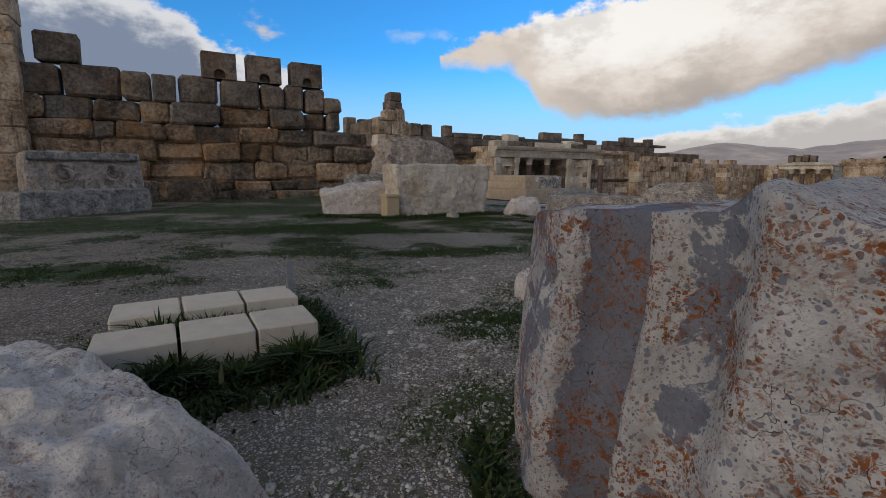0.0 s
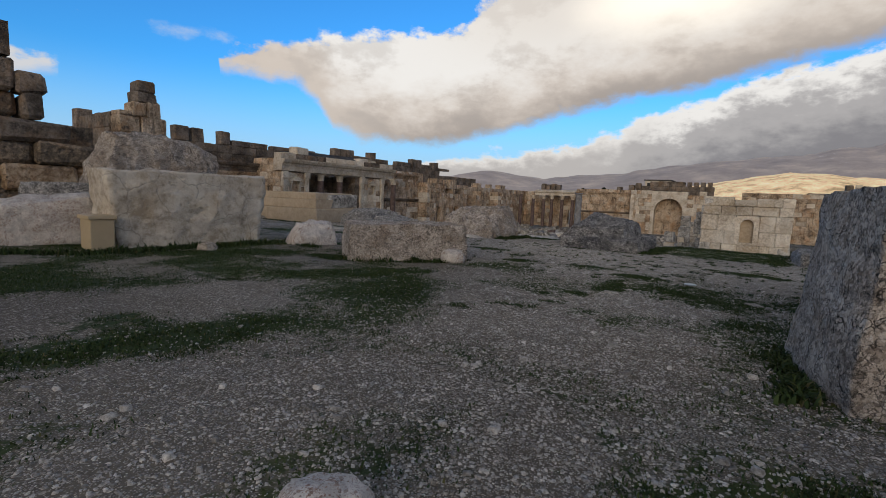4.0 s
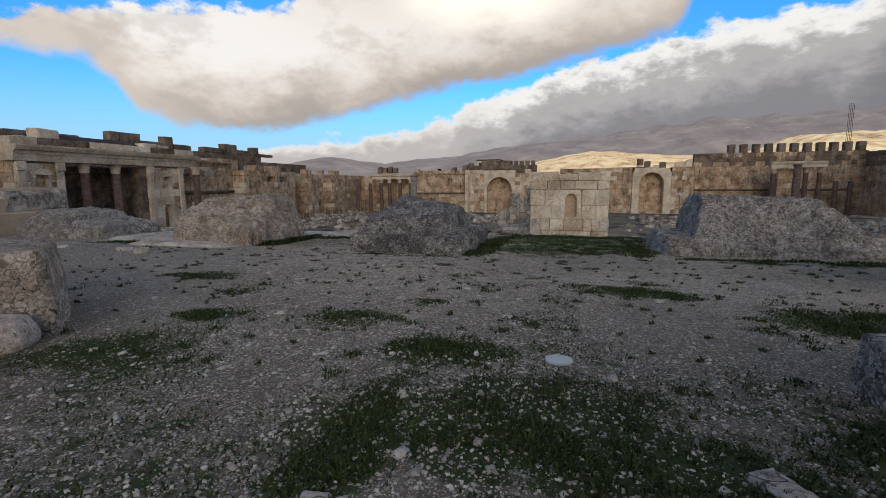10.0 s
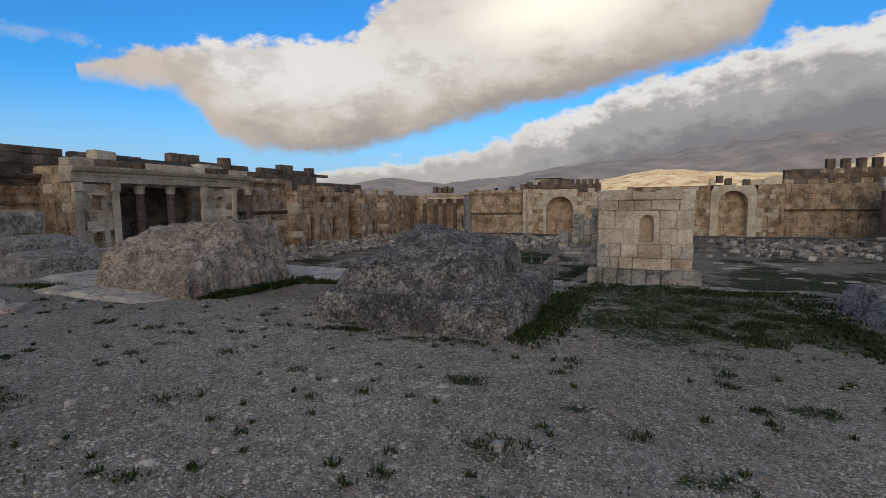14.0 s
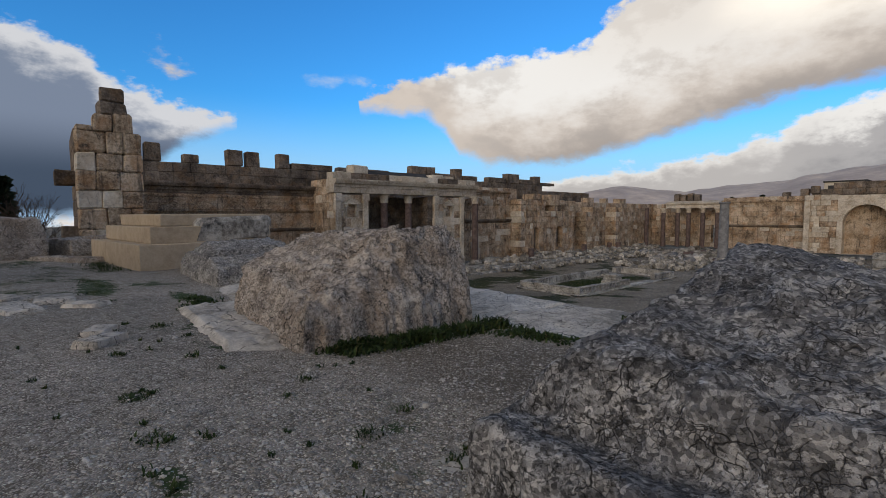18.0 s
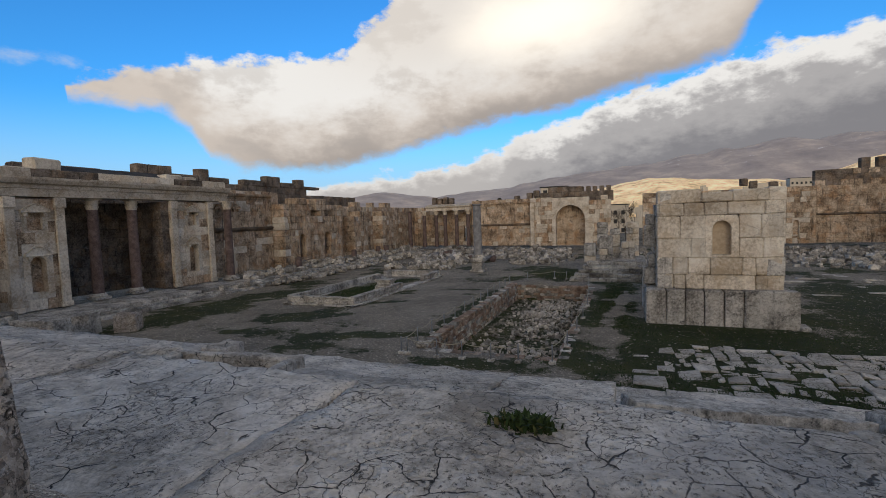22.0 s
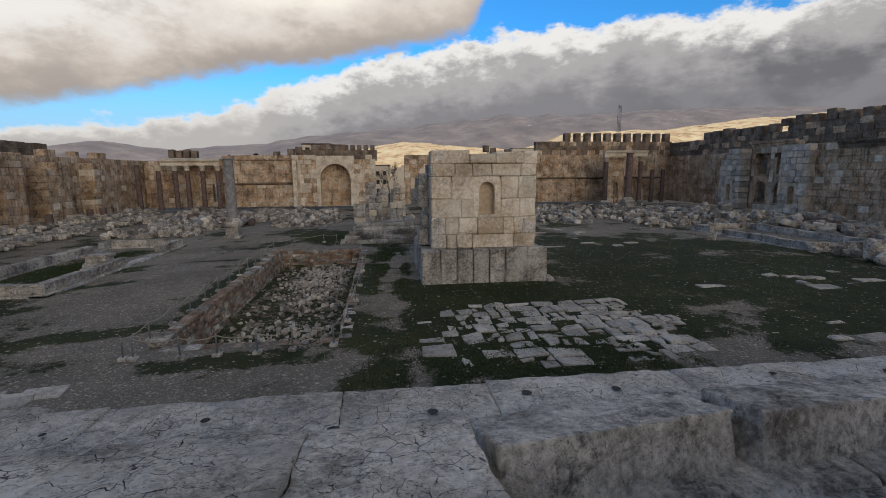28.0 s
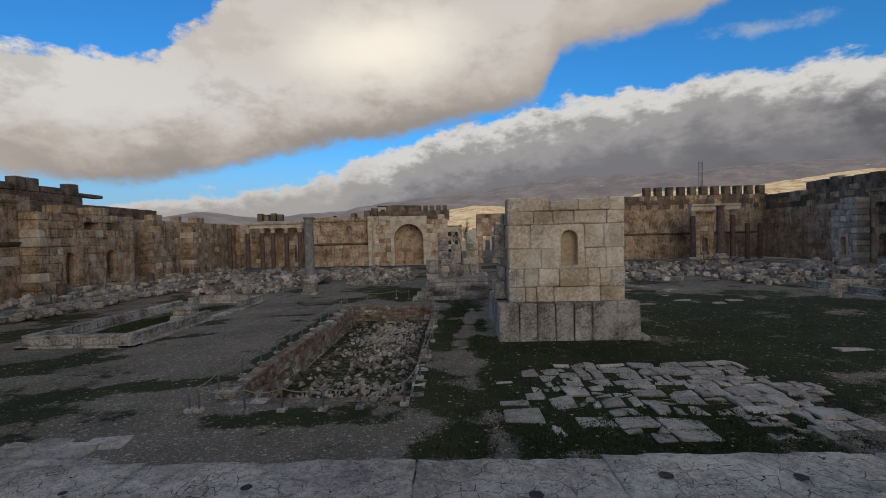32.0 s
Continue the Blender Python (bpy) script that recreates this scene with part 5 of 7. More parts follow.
for a, b, sd in ((103.4, 108.4, 62), (89.6, 94.8, 63)):   # pale piers
    m = (a + b) / 2
    ragged_pier = lambda u, a=a, b=b: 5.2 - (3.5 * max(0, (u - (a + b) / 2) / (b - a) * 2 - .2) if a > 100 else 0)
    masonry(w, SOUTH, a, b, STYLO, [1.0] * 12, 2.2, [(PAVING, 4, -99), (PALE, 2, -99)], top=ragged_pier, openings=[(m - .9, m + .9, STYLO + 1, STYLO + 5)], length=(.7, 1.5), ch=0.08, proud=0.1, jit=.03, seed=sd, single=60)
    arch_panel("niche", SOUTH, m - .9, m + .9, STYLO + 1, STYLO + 5, m - .55, m + .55, STYLO + 1.5, STYLO + 4, .7, 2.1, PALE, w, WALL)
fw = at_depth(SOUTH, -2.6)
op = [(95.4, 98.8, STYLO + 1, STYLO + 10), (99.6, 103.0, STYLO + 1, STYLO + 10)]
masonry(w, fw, 94.4, 103.8, STYLO, [1.0] * 12, 1.2, [(WALL, 2, -99), (PALE, 3, -99)], top=lambda u: 6.3, openings=op, length=(.9, 1.8), ch=.03, seed=64, single=20)
# dark backs again paint shade into both tiers of niches
for a, b, lo, hi in op:
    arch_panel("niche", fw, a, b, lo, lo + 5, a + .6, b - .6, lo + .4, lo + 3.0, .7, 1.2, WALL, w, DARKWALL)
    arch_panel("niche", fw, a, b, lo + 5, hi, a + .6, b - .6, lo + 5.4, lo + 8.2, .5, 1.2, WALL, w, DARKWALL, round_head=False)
molding("entablature", fw, 94.4, 104, [(d, 5.2 + z) for d, z in CORNICE], WALL, w)
masonry(w, at_depth(SOUTH, -1.2), 60, 90.4, STYLO, [1.0] * 12, 1.4, mixed, top=ragged(5.4, .7), openings=[(70, 73, STYLO, STYLO + 4)], length=(.9, 1.9), ch=.06, proud=.08, seed=65, single=60)
molding("cornice", at_depth(SOUTH, -1.2), 60, 86, [(d, 4.2 + z) for d, z in CORNICE], DARKWALL, w)

# ---- raised walk and its steps round the court ----
w = thing("stylobate_north", "worn low stone steps along the north side", "steps", "structure")
for k in range(3):
    masonry(w, Frame((-52.6 - 0.75 * k, 0, 0), (0, 1, 0), (1, 0, 0)), 36, 122, FLOOR - 0.1 + 0.3 * k, [0.31 if k else 0.41], 0.85 if k < 2 else 5.5, [(GREYBASE, 3, -99), (RUBBLE, 1, -99)], length=(1.2, 2.6), ch=0.05, proud=0.05, jit=.02, seed=70 + k, single=50)
w = thing("stylobate_south", "worn low stone steps along the south side", "steps", "structure")
for k in range(3):
    masonry(w, Frame((48.5 + 0.75 * k, 0, 0), (0, 1, 0), (-1, 0, 0)), 40, 124, FLOOR - 0.1 + 0.3 * k, [0.31 if k else 0.41], 0.85 if k < 2 else 5.5, [(RUBBLE, 1, -99)], length=(1.2, 2.6), ch=0.05, proud=0.05, jit=.02, seed=75 + k)

# ---- fortress wall on the terrace ----
w = wall_thing("wall_terrace", "huge rough brown fortress blocks in ragged courses with merlons")
fm = Frame((-34, 0, 0), (0, 1, 0), (1, 0, 0))
def mega_top(u):
    return 6.3 if u < 11.8 else (5.2 if u < 12.9 else 3.4)
masonry(w, fm, -8.6, 14.0, -0.2, [0.6, 0.75, 1.25, 1.15, 1.1, 1.3], 1.5, [(MEGA, 7, -99), (DARKWALL, 16, 3.2), (GOLDMEGA, 8, -99)], top=mega_top, length=(0.9, 3.2), ch=0.2, proud=0.30, jit=0.10, seed=81, single=200)
block('core', MEGA, -8.4, 13.6, -1.4, -.35, -.2, 4.6, .05, 0, w, fr=fm)
TOPCOURSE = [-8.4, -6.4, -4.53, -1.80, -.30, 1.10, 3.45, 6.02, 7.51, 8.93, 10.30, 11.6]
for a, b in zip(TOPCOURSE, TOPCOURSE[1:]):
    gap = .10 if b in (-4.53, 1.10, 3.45, 6.02, 8.93) else .015
    block("block", DARKWALL, a + gap, b - gap, -1.3, RNG.uniform(-.05, .12), 5.92, 7.66 + RNG.uniform(-.18, .12) - (.5 if b > 11 else 0), .15, .05, w, fr=fm)
block("merlon", DARKWALL, -5.55, -3.62, -1.2, 0.02, 7.72, 9.3, 0.10, 0.04, w, fr=fm)
for a, b in ((2.56, 4.56), (5.24, 7.38), (8.08, 10.18)):
    m = (a + b) / 2
    arch_panel("merlon", fm, a, b, 7.62, 9.22 + RNG.uniform(-.05, .1), m - .36, m + .36, 7.66, 7.86, .5, 1.2, DARKWALL, w, DARKWALL)
wp = wall_thing("pier_terrace", "tall weathered golden limestone pier beside the fortress wall")
masonry(wp, Frame((-33.2, 0, 0), (0, 1, 0), (1, 0, 0)), -13.4, -6.2, -0.2, [1.4] * 8, 2.2, [(WALL, 1, -99)], top=lambda u: 11.2 if u < -7.2 else 9.3, length=(2.6, 3.8), ch=0.05, proud=0.08, jit=.05, seed=82, single=60)
wb = wall_thing("wall_terrace_back", "rear terrace wall of large weathered blocks")
masonry(wb, Frame((0, -45, 0), (1, 0, 0), (0, 1, 0)), -48, 45, -0.2, [1.3] * 5, 1.5, [(MEGA, 1, -99)], length=(2, 3.4), ch=.1, seed=83)
masonry(wb, Frame((44, 0, 0), (0, 1, 0), (-1, 0, 0)), -45, 25, -0.2, [1.3] * 4, 1.5, [(MEGA, 1, -99)], length=(2, 3.4), ch=.1, seed=84)
masonry(wb, Frame((-48, 0, 0), (0, 1, 0), (1, 0, 0)), -45, 19.4, -7.0, [1.4] * 5, 1.5, [(MEGA, 1, -99)], length=(2, 3.4), ch=.1, seed=85)

# ---- front of the terrace: giant steps down to the court ----
def slab_row(root, y0, y1, z, x0, x1, mats, length, seed, thick=0.9, skip=(), tilt=0.0, jit=0.04, ch=0.07, name="slab", worn=0.0, cuts=0):
    rng = random.Random(seed)
    x = x0
    while x < x1 - 0.1:
        wd = rng.uniform(*length)
        if x1 - x - wd < length[0] * 0.5:
            wd = x1 - x
        if not any(a < x + wd / 2 < b for a, b in skip):
            ya, yb = y0 + rng.uniform(-.05, .05), y1 + rng.uniform(-.06, .06)
            if cuts:
                bm = rock_bm(wd - .02, yb - ya, thick, rng.random() * 50, worn / thick * 1.2, cuts + 12, 0.0, 1.0, 0.032)
                ob = part(name, bm, rng.choice(mats), root, "", True)
                m = pose(x + wd / 2, (ya + yb) / 2, z - thick - tilt * (yb - ya) / 2 + rng.uniform(-.02, .02), -math.degrees(math.atan(tilt)), 0, rng.uniform(-1, 1))
                ob.matrix_world = m
            else:
                v, f = chamfered(WORLD, x + .012, x + wd - .012, ya, yb, z - thick, z + rng.uniform(-.03, .03), ch, jit, rng)
                mesh_ob(name, [Vector((p.x, p.y, p.z - tilt * (p.y - y0))) for p in v], f, rng.choice(mats), root)
        x += wd


steps = thing("terrace_steps", "giant cracked white limestone courses stepping down from the terrace", "steps", "structure")
slab_row(steps, 23.0, 25.3, -0.19, -34, -8.6, [SLAB], (2.2, 3.8), 91, 1.2, worn=.05, cuts=12)
slab_row(steps, 24.3, 25.4, -0.24, -8.6, 6, [SLAB], (1.6, 3.2), 92, 1.2, worn=.05, cuts=10)
slab_row(steps, 25.1, 28.3, -1.0, -34, -10.7, [SLAB], (2.4, 3.8), 93, 1.3, skip=[(-19.6, -16.8)], tilt=0.13, worn=.05, cuts=14)
slab_row(steps, 28.1, 30.9, -1.55, -34, -10.15, [SLAB], (2.4, 4.0), 94, 1.5, skip=[(-21.4, -18.0)], tilt=0.18, worn=.05, cuts=14)
for cx, cy, zt, ln, dp, turn, tx, ty, sd in ((-8.02, 31.35, -2.5, 4.0, 1.25, 11, -12, 3, 103.5), (-3.6, 31.8, -2.62, 4.4, 1.2, 7, -10, 3, 104.5), (1.2, 32.1, -2.6, 4.4, 1.2, 3, -8, 1, 105.5), (5.8, 32.1, -2.6, 4.2, 1.2, -2, -8, 0, 106.5)):
    ob = part("tilted_block", rock_bm(ln, dp, 1.3, sd, .03, 34, .01, .98, .035), GREYBASE, steps, "tilted block with a dark weathered face", True)
    ob.matrix_world = pose(cx, cy, zt - 1.25, tx, ty, turn)
slab_row(steps, 27.2, 30.8, -3.4, -10.6, 8, [GREYBASE], (1.8, 3.0), 96, 0.8)
slab_row(steps, 25.3, 27.4, -2.7, -8.9, 8, [GREYBASE], (1.8, 3.0), 97, 1.2)
slab_row(steps, 32.5, 35.2, -3.6, -24.5, 14, [SLAB], (2.8, 5.0), 98, 1.1, worn=.03, cuts=12)
slab_row(steps, 32.5, 35.1, -4.7, -24.5, 14, [GREYBASE], (2.4, 4.4), 105, 1.1)
slab_row(steps, 32.5, 35.3, -5.8, -24.5, 14, [GREYBASE], (2.4, 4.4), 106, 1.2)
slab_row(steps, 30.6, 32.7, -3.3, -36, 14, [GREYBASE], (2.4, 4.2), 99, 3.3)
slab_row(steps, 32.5, 36.4, -4.6, -36, -24.5, [GREYBASE], (2.4, 4.2), 107, 2.2, worn=.08, cuts=10)
slab_row(steps, 25.6, 34.8, -6.0, -60, -36, [GREYBASE], (2.4, 4.2), 100, 1.0)
slab_row(steps, 24.6, 34.8, -4.9, 14, 44, [GREYBASE], (2.4, 4.2), 101, 2.4)
# no holes are cut: dark discs on the slabs paint the shade inside them
for px, py in ((-8.2, 34.5), (-10.3, 34.0), (-14.7, 34.3), (-6.2, 34.4), (-4.0, 34.0), (-12.2, 33.6), (-2.2, 34.6), (-17.5, 34.2), (0.6, 34.3)):
    lathe("clamp_hole", [(.02, .0), (.10 + .04 * math.sin(px * 3), .004)], CONCRETE, steps, (px, py, -3.575), 7, smooth=False)
for a, b, y0, y1, z in ((-19.7, -16.7, 25.2, 28.2, -1.75), (-21.5, -17.9, 28.0, 30.8, -2.15)):
    block("sunken_slab", GREYBASE, a, b, y0, y1, z - .8, z, .06, .04, steps)
trough = thing("stone_trough", "weathered limestone trough sunk among the broken courses", "trough", at=(-17.5, 28.35, -2.15))
trough.rotation_euler = (0, 0, radians(8))
for a, b, c, d in ((-1.5, 1.5, -.65, -.42), (-1.5, 1.5, .42, .68), (-1.5, -1.22, -.42, .42), (1.2, 1.5, -.42, .42)):
    block("rim", SLAB, a, b, c, d, 0, .72 + RNG.uniform(-.06, .06), .07, .03, trough)
# bottom in a near-black colour, much darker than the rim
block("bottom", CONCRETE, -1.3, 1.3, -.5, .5, 0, .28, .02, 0, trough, "dark bottom of the trough")
for k, (x, y, z, sx, sy, sz) in enumerate(((-19.3, 26.4, -1.75, 1.3, .9, .55), (-18.0, 27.2, -1.75, .9, .7, .5), (-17.2, 26.0, -1.75, 1.1, .8, .35), (-20.4, 29.0, -2.2, 1.5, 1.0, .7), (-19.2, 30.0, -2.2, .9, .8, .6), (-15.4, 25.0, -1.05, .7, .4, .3), (-13.3, 28.25, -1.62, 1.1, .3, .22))):
    rock("broken_stone", "broken pale lump of a weathered course", x, y, z - .05, sx, sy, sz, 150 + k, SLAB, 23 * k, .12, 14, .15, .8, "broken stone", "broken stones", .03)
core = thing("terrace_core", "rough packed stone core of the terrace", "wall", "structure")
block("core", GREYBASE, -48.4, 44, -45, 24.9, -9, -1.2, 0.05, 0, core)
block("core", GREYBASE, -36, 14, 24.8, 32.4, -9, -3.5, 0.05, 0, core)


# ---- stones on the terrace ----
def along(stops, u):
    """A height read off straight lines between (place, height) stops."""
    for (a, p), (b, q) in zip(stops, stops[1:]):
        if u <= b:
            return p + (q - p) * max(0.0, min(1.0, (u - a) / (b - a)))
    return stops[-1][1]


def smooth_band(u, centre, half, soft):
    return max(0.0, min(1.0, (half + soft / 2 - abs(u - centre)) / soft))


def fluted_stone():
    """A broken fluted block: ridges and flat grooves run up its front, and its crown climbs to one side."""
    bm = rock_bm(3.4, 1.35, 1.8, 3.3, 0.05, 96, 0.05, 0.90, 0.03)
    crown = [(-1.7, 0.85), (-1.6, 1.08), (-1.5, 1.30), (-1.38, 1.45), (-1.2, 1.51), (-.9, 1.53), (-.6, 1.54), (-.25, 1.57), (-.10, 1.66), (.05, 1.60), (.3, 1.50), (.8, 1.42), (1.7, 1.2)]
    layer = bm.verts.layers.float.new("crust")
    for v in bm.verts:
        u = v.co.x
        v.co.z *= along(crown, u) / 1.80
        wob = 0.025 * math.sin(v.co.z * 2.6 + 1)
        k = max(0.0, min(1.0, (0.15 - v.co.y) / 0.3))
        groove = smooth_band(u + wob, -.60, .14, .07)
        rough2 = smooth_band(u + wob, -.25, .10, .12)
        side = smooth_band(u + wob, -1.10, .20, .16)
        ridge = max(smooth_band(u + wob, -.83, .035, .05), smooth_band(u + wob, -.42, .05, .05), 1.2 * smooth_band(u + wob, -.06, .06, .14) * (1.0 if v.co.z > .7 else .4))
        v.co.y += k * (.13 * groove + .06 * rough2 + .05 * side - .055 * ridge)
        if u < -1.0 and v.co.z < .8:
            v.co.x -= .05 * (.8 - v.co.z)
        v.co.y += .75 * max(0.0, -1.0 - u) * k
        v[layer] = k * (.95 * groove * max(0.0, 1.15 - .25 * v.co.z) + .25 * rough2 + .2 * side - .5 * ridge)
    return bm


drum = part("column_drum", fluted_stone(), DRUM, None, "", True)
drum.matrix_world = pose(-0.56, 2.06, -0.03, 0, 0, 0)
tagged(drum, "large broken fluted white limestone drum spotted with orange lichen", "column drum")
rock("boulder", "white cracked limestone boulder lying on gravel", -2.98, -0.90, -0.08, 2.9, 1.7, 0.60, 5.1, WHITEROCK, 28, 0.16, 90, 0.35, 0.6, "boulder", fine=0.06)

kerb = thing("stone_slabs", "two rows of smooth new cream limestone slabs in tall grass", "slab")
for x0, x1, ys in ((-4.52, -3.97, (-0.61, -0.01, 0.56, 1.09)), (-5.46, -4.89, (-0.55, 0.04, 0.6, 1.13))):
    for a, b in zip(ys, ys[1:]):
        block("slab", NEWSTONE, x0, x1, a + .012, b - .012, -0.04, 0.32, 0.012, 0.004, kerb)
post = thing("metal_post", "short grey galvanised metal angle post beside the slabs", "post", at=(-5.30, 1.10, 0))
block("upright", METAL, -.035, .035, -.006, .006, -.1, .64, .003, 0, post)
block("flange", METAL, .024, .036, -.006, .06, -.1, .64, .003, 0, post)
for z in (.2, .33, .46, .58):
    lathe("bolt_hole", [(.012, 0), (.011, .004)], DARKMETAL, post, (0, -.011, z), 8, tilt=Matrix.Rotation(radians(90), 3, "X"))

rock("boulder", "small rounded cream boulder on the gravel path", -4.47, 4.02, -0.06, .42, .38, .40, 9.4, WHITEROCK, 20, .12, 14, .12, .3, "boulder", fine=.012)
rock("stone_block", "squared rough pinkish limestone block beside the path", -10.75, 12.3, -0.12, 3.15, 1.75, 1.02, 12.2, BOULDER_WARM, 51, .05, 26, .06, .93, "stone block", fine=.03)
rock("boulder", "small smooth pale boulder at the foot of a block", -9.25, 12.45, -0.05, .62, .45, .34, 13.9, WHITEROCK, 40, .1, 10, .2, .35, "boulder", fine=.01)
rock("stone_block", "huge cream limestone block with smooth top and broken face", -16.68, 9.65, -0.1, 3.95, 1.35, 2.12, 14.4, PALE, 87, .07, 34, -.10, .92, "stone block", fine=.05)
bm = rock_bm(4.7, 3.0, 3.5, 15.7, .12, 40, .25, .66, .09)
for v in bm.verts:
    v.co.z *= 1.0 - .20 * max(-.3, v.co.x / 2.3)
tall = part("boulder", bm, BOULDER_WARM, None, "", True)
tall.matrix_world = pose(-22.0, 11.3, -.1, 0, 0, 84)
tagged(tall, "towering rough limestone boulder behind the blocks", "boulder")
rock("stone_block", "tilted fallen block of pale rough limestone", -18.6, 6.9, -0.2, 2.9, 1.7, 1.35, 16.3, WHITEROCK, 70, .12, 24, .1, .85, "stone block", tilt=(6, -10), fine=.04)
rock("stone_block", "flat grey block lying between larger stones", -20.2, 8.2, -0.1, 2.4, 1.6, 1.7, 17.3, BOULDER, 60, .05, 16, .05, .95, "stone block", fine=.02)
rock("boulder", "white angular boulder at the edge of the grass", -14.2, 12.2, -0.1, 1.5, .95, .78, 18.8, WHITEROCK, 65, .14, 16, .3, .6, "boulder")
rock("boulder", "small pale stone beside the large block", -14.6, 9.1, -0.03, .5, .35, .22, 19.8, BOULDER_WARM, 10, .1, 8, .2, .5, "boulder")
binn = thing("waste_bin", "beige square waste bin standing in the grass", "bin", at=(-16.2, 7.3, 0))
block("body", BEIGE, -.3, .3, -.26, .26, 0, .78, .03, 0, binn)
block("rim", BEIGE, -.34, .34, -.3, .3, .74, .84, .02, 0, binn)
rock("fallen_slab", "long flat fallen slab of grey limestone in front of the wall", -23.6, -3.1, -0.1, 5.4, 1.8, 1.05, 21.7, BOULDER, 134, .07, 26, .04, .93, "stone slab", fine=.03)

# carved capital fragment: volute, leaves, moulded top
cap = thing("carved_capital", "broken carved limestone capital with volute and leaf relief", "capital", at=(-26.5, -3.1, 0))
cap.rotation_euler = (radians(-9), 0, radians(110))
o = part("block", rock_bm(4.4, 1.6, 2.5, 22.1, .04, 20, .03, .95, .03), BOULDER_WARM, cap, "", True)
block("moulded_band", BOULDER, -2.1, 2.0, -.98, -.6, 2.05, 2.4, .06, .03, cap)
for k, (cx, r) in enumerate(((-.9, .48), (.9, .42))):
    sp = [(cx + r * (1 - .75 * a / 22) * math.cos(a * .55), 1.45 + r * (1 - .75 * a / 22) * math.sin(a * .55)) for a in range(23)]
    bm = bmesh.new()
    prev = None
    for a, (x, z) in enumerate(sp):
        w = .13 * (1 - .5 * a / 22)
        ring = [bm.verts.new((x + w * math.cos(q), -.84 - .13 * math.sin(q), z + w * .6 * math.cos(q))) for q in (0, .8, 1.57, 2.35, 3.14)]
        if prev:
            for i in range(4):
                bm.faces.new((prev[i], prev[i + 1], ring[i + 1], ring[i]))
        prev = ring
    part("volute", bm, BOULDER_WARM, cap, "", True)
for k in range(7):
    ob = part("leaf", rock_bm(.42, .35, .8, 30 + k, .14, 6, .5, .4, .02), BOULDER_WARM, cap, "", True)
    ob.matrix_local = pose(-1.7 + .55 * k, -.86, .35 + .2 * (k % 2), -12, RNG.uniform(-14, 14), 0)
for k, (x, y, sx, sy, sz) in enumerate(((-31.6, 1.4, 2.6, 1.6, 1.35), (-31.9, 4.6, 2.2, 1.2, .7), (-32, 7.4, 2.4, 1.2, .6), (-31.4, -1.6, 2.2, 1.4, 1.3), (-32.2, 10.4, 2.2, 1.4, 1.0), (-29.2, -8.6, 2.4, 2.0, 2.2), (-26.4, -9.2, 2.0, 2.2, 1.6))):
    rock("fallen_block", "fallen rough block at the foot of the fortress wall", x, y, -.1, sx, sy, sz, 24 + k, MEGA, 80 + 14 * k, .08, 12, .08, .88, "stone block", "blocks at the wall foot", .03)

# standing stone beside the path
rock("standing_stone", "tall rough standing stone beside the path, pinkish and pitted", -1.35, 8.55, -0.08, 2.3, 1.75, 1.98, 41.3, BOULDER_WARM, 12, .06, 34, .12, .9, "standing stone", fine=.03)
rock("stone_block", "low squared grey block in weeds beside the path", -.35, 12.85, -0.06, 3.1, 1.25, .52, 42.9, BOULDER, 6, .05, 24, .02, .95, "stone block", fine=.02)
rock("standing_stone", "weathered upright stone at the edge of the terrace", 1.9, 17.2, -0.1, 1.7, 1.4, 1.75, 43.4, BOULDER, 20, .1, 20, .2, .75, "standing stone", fine=.04)

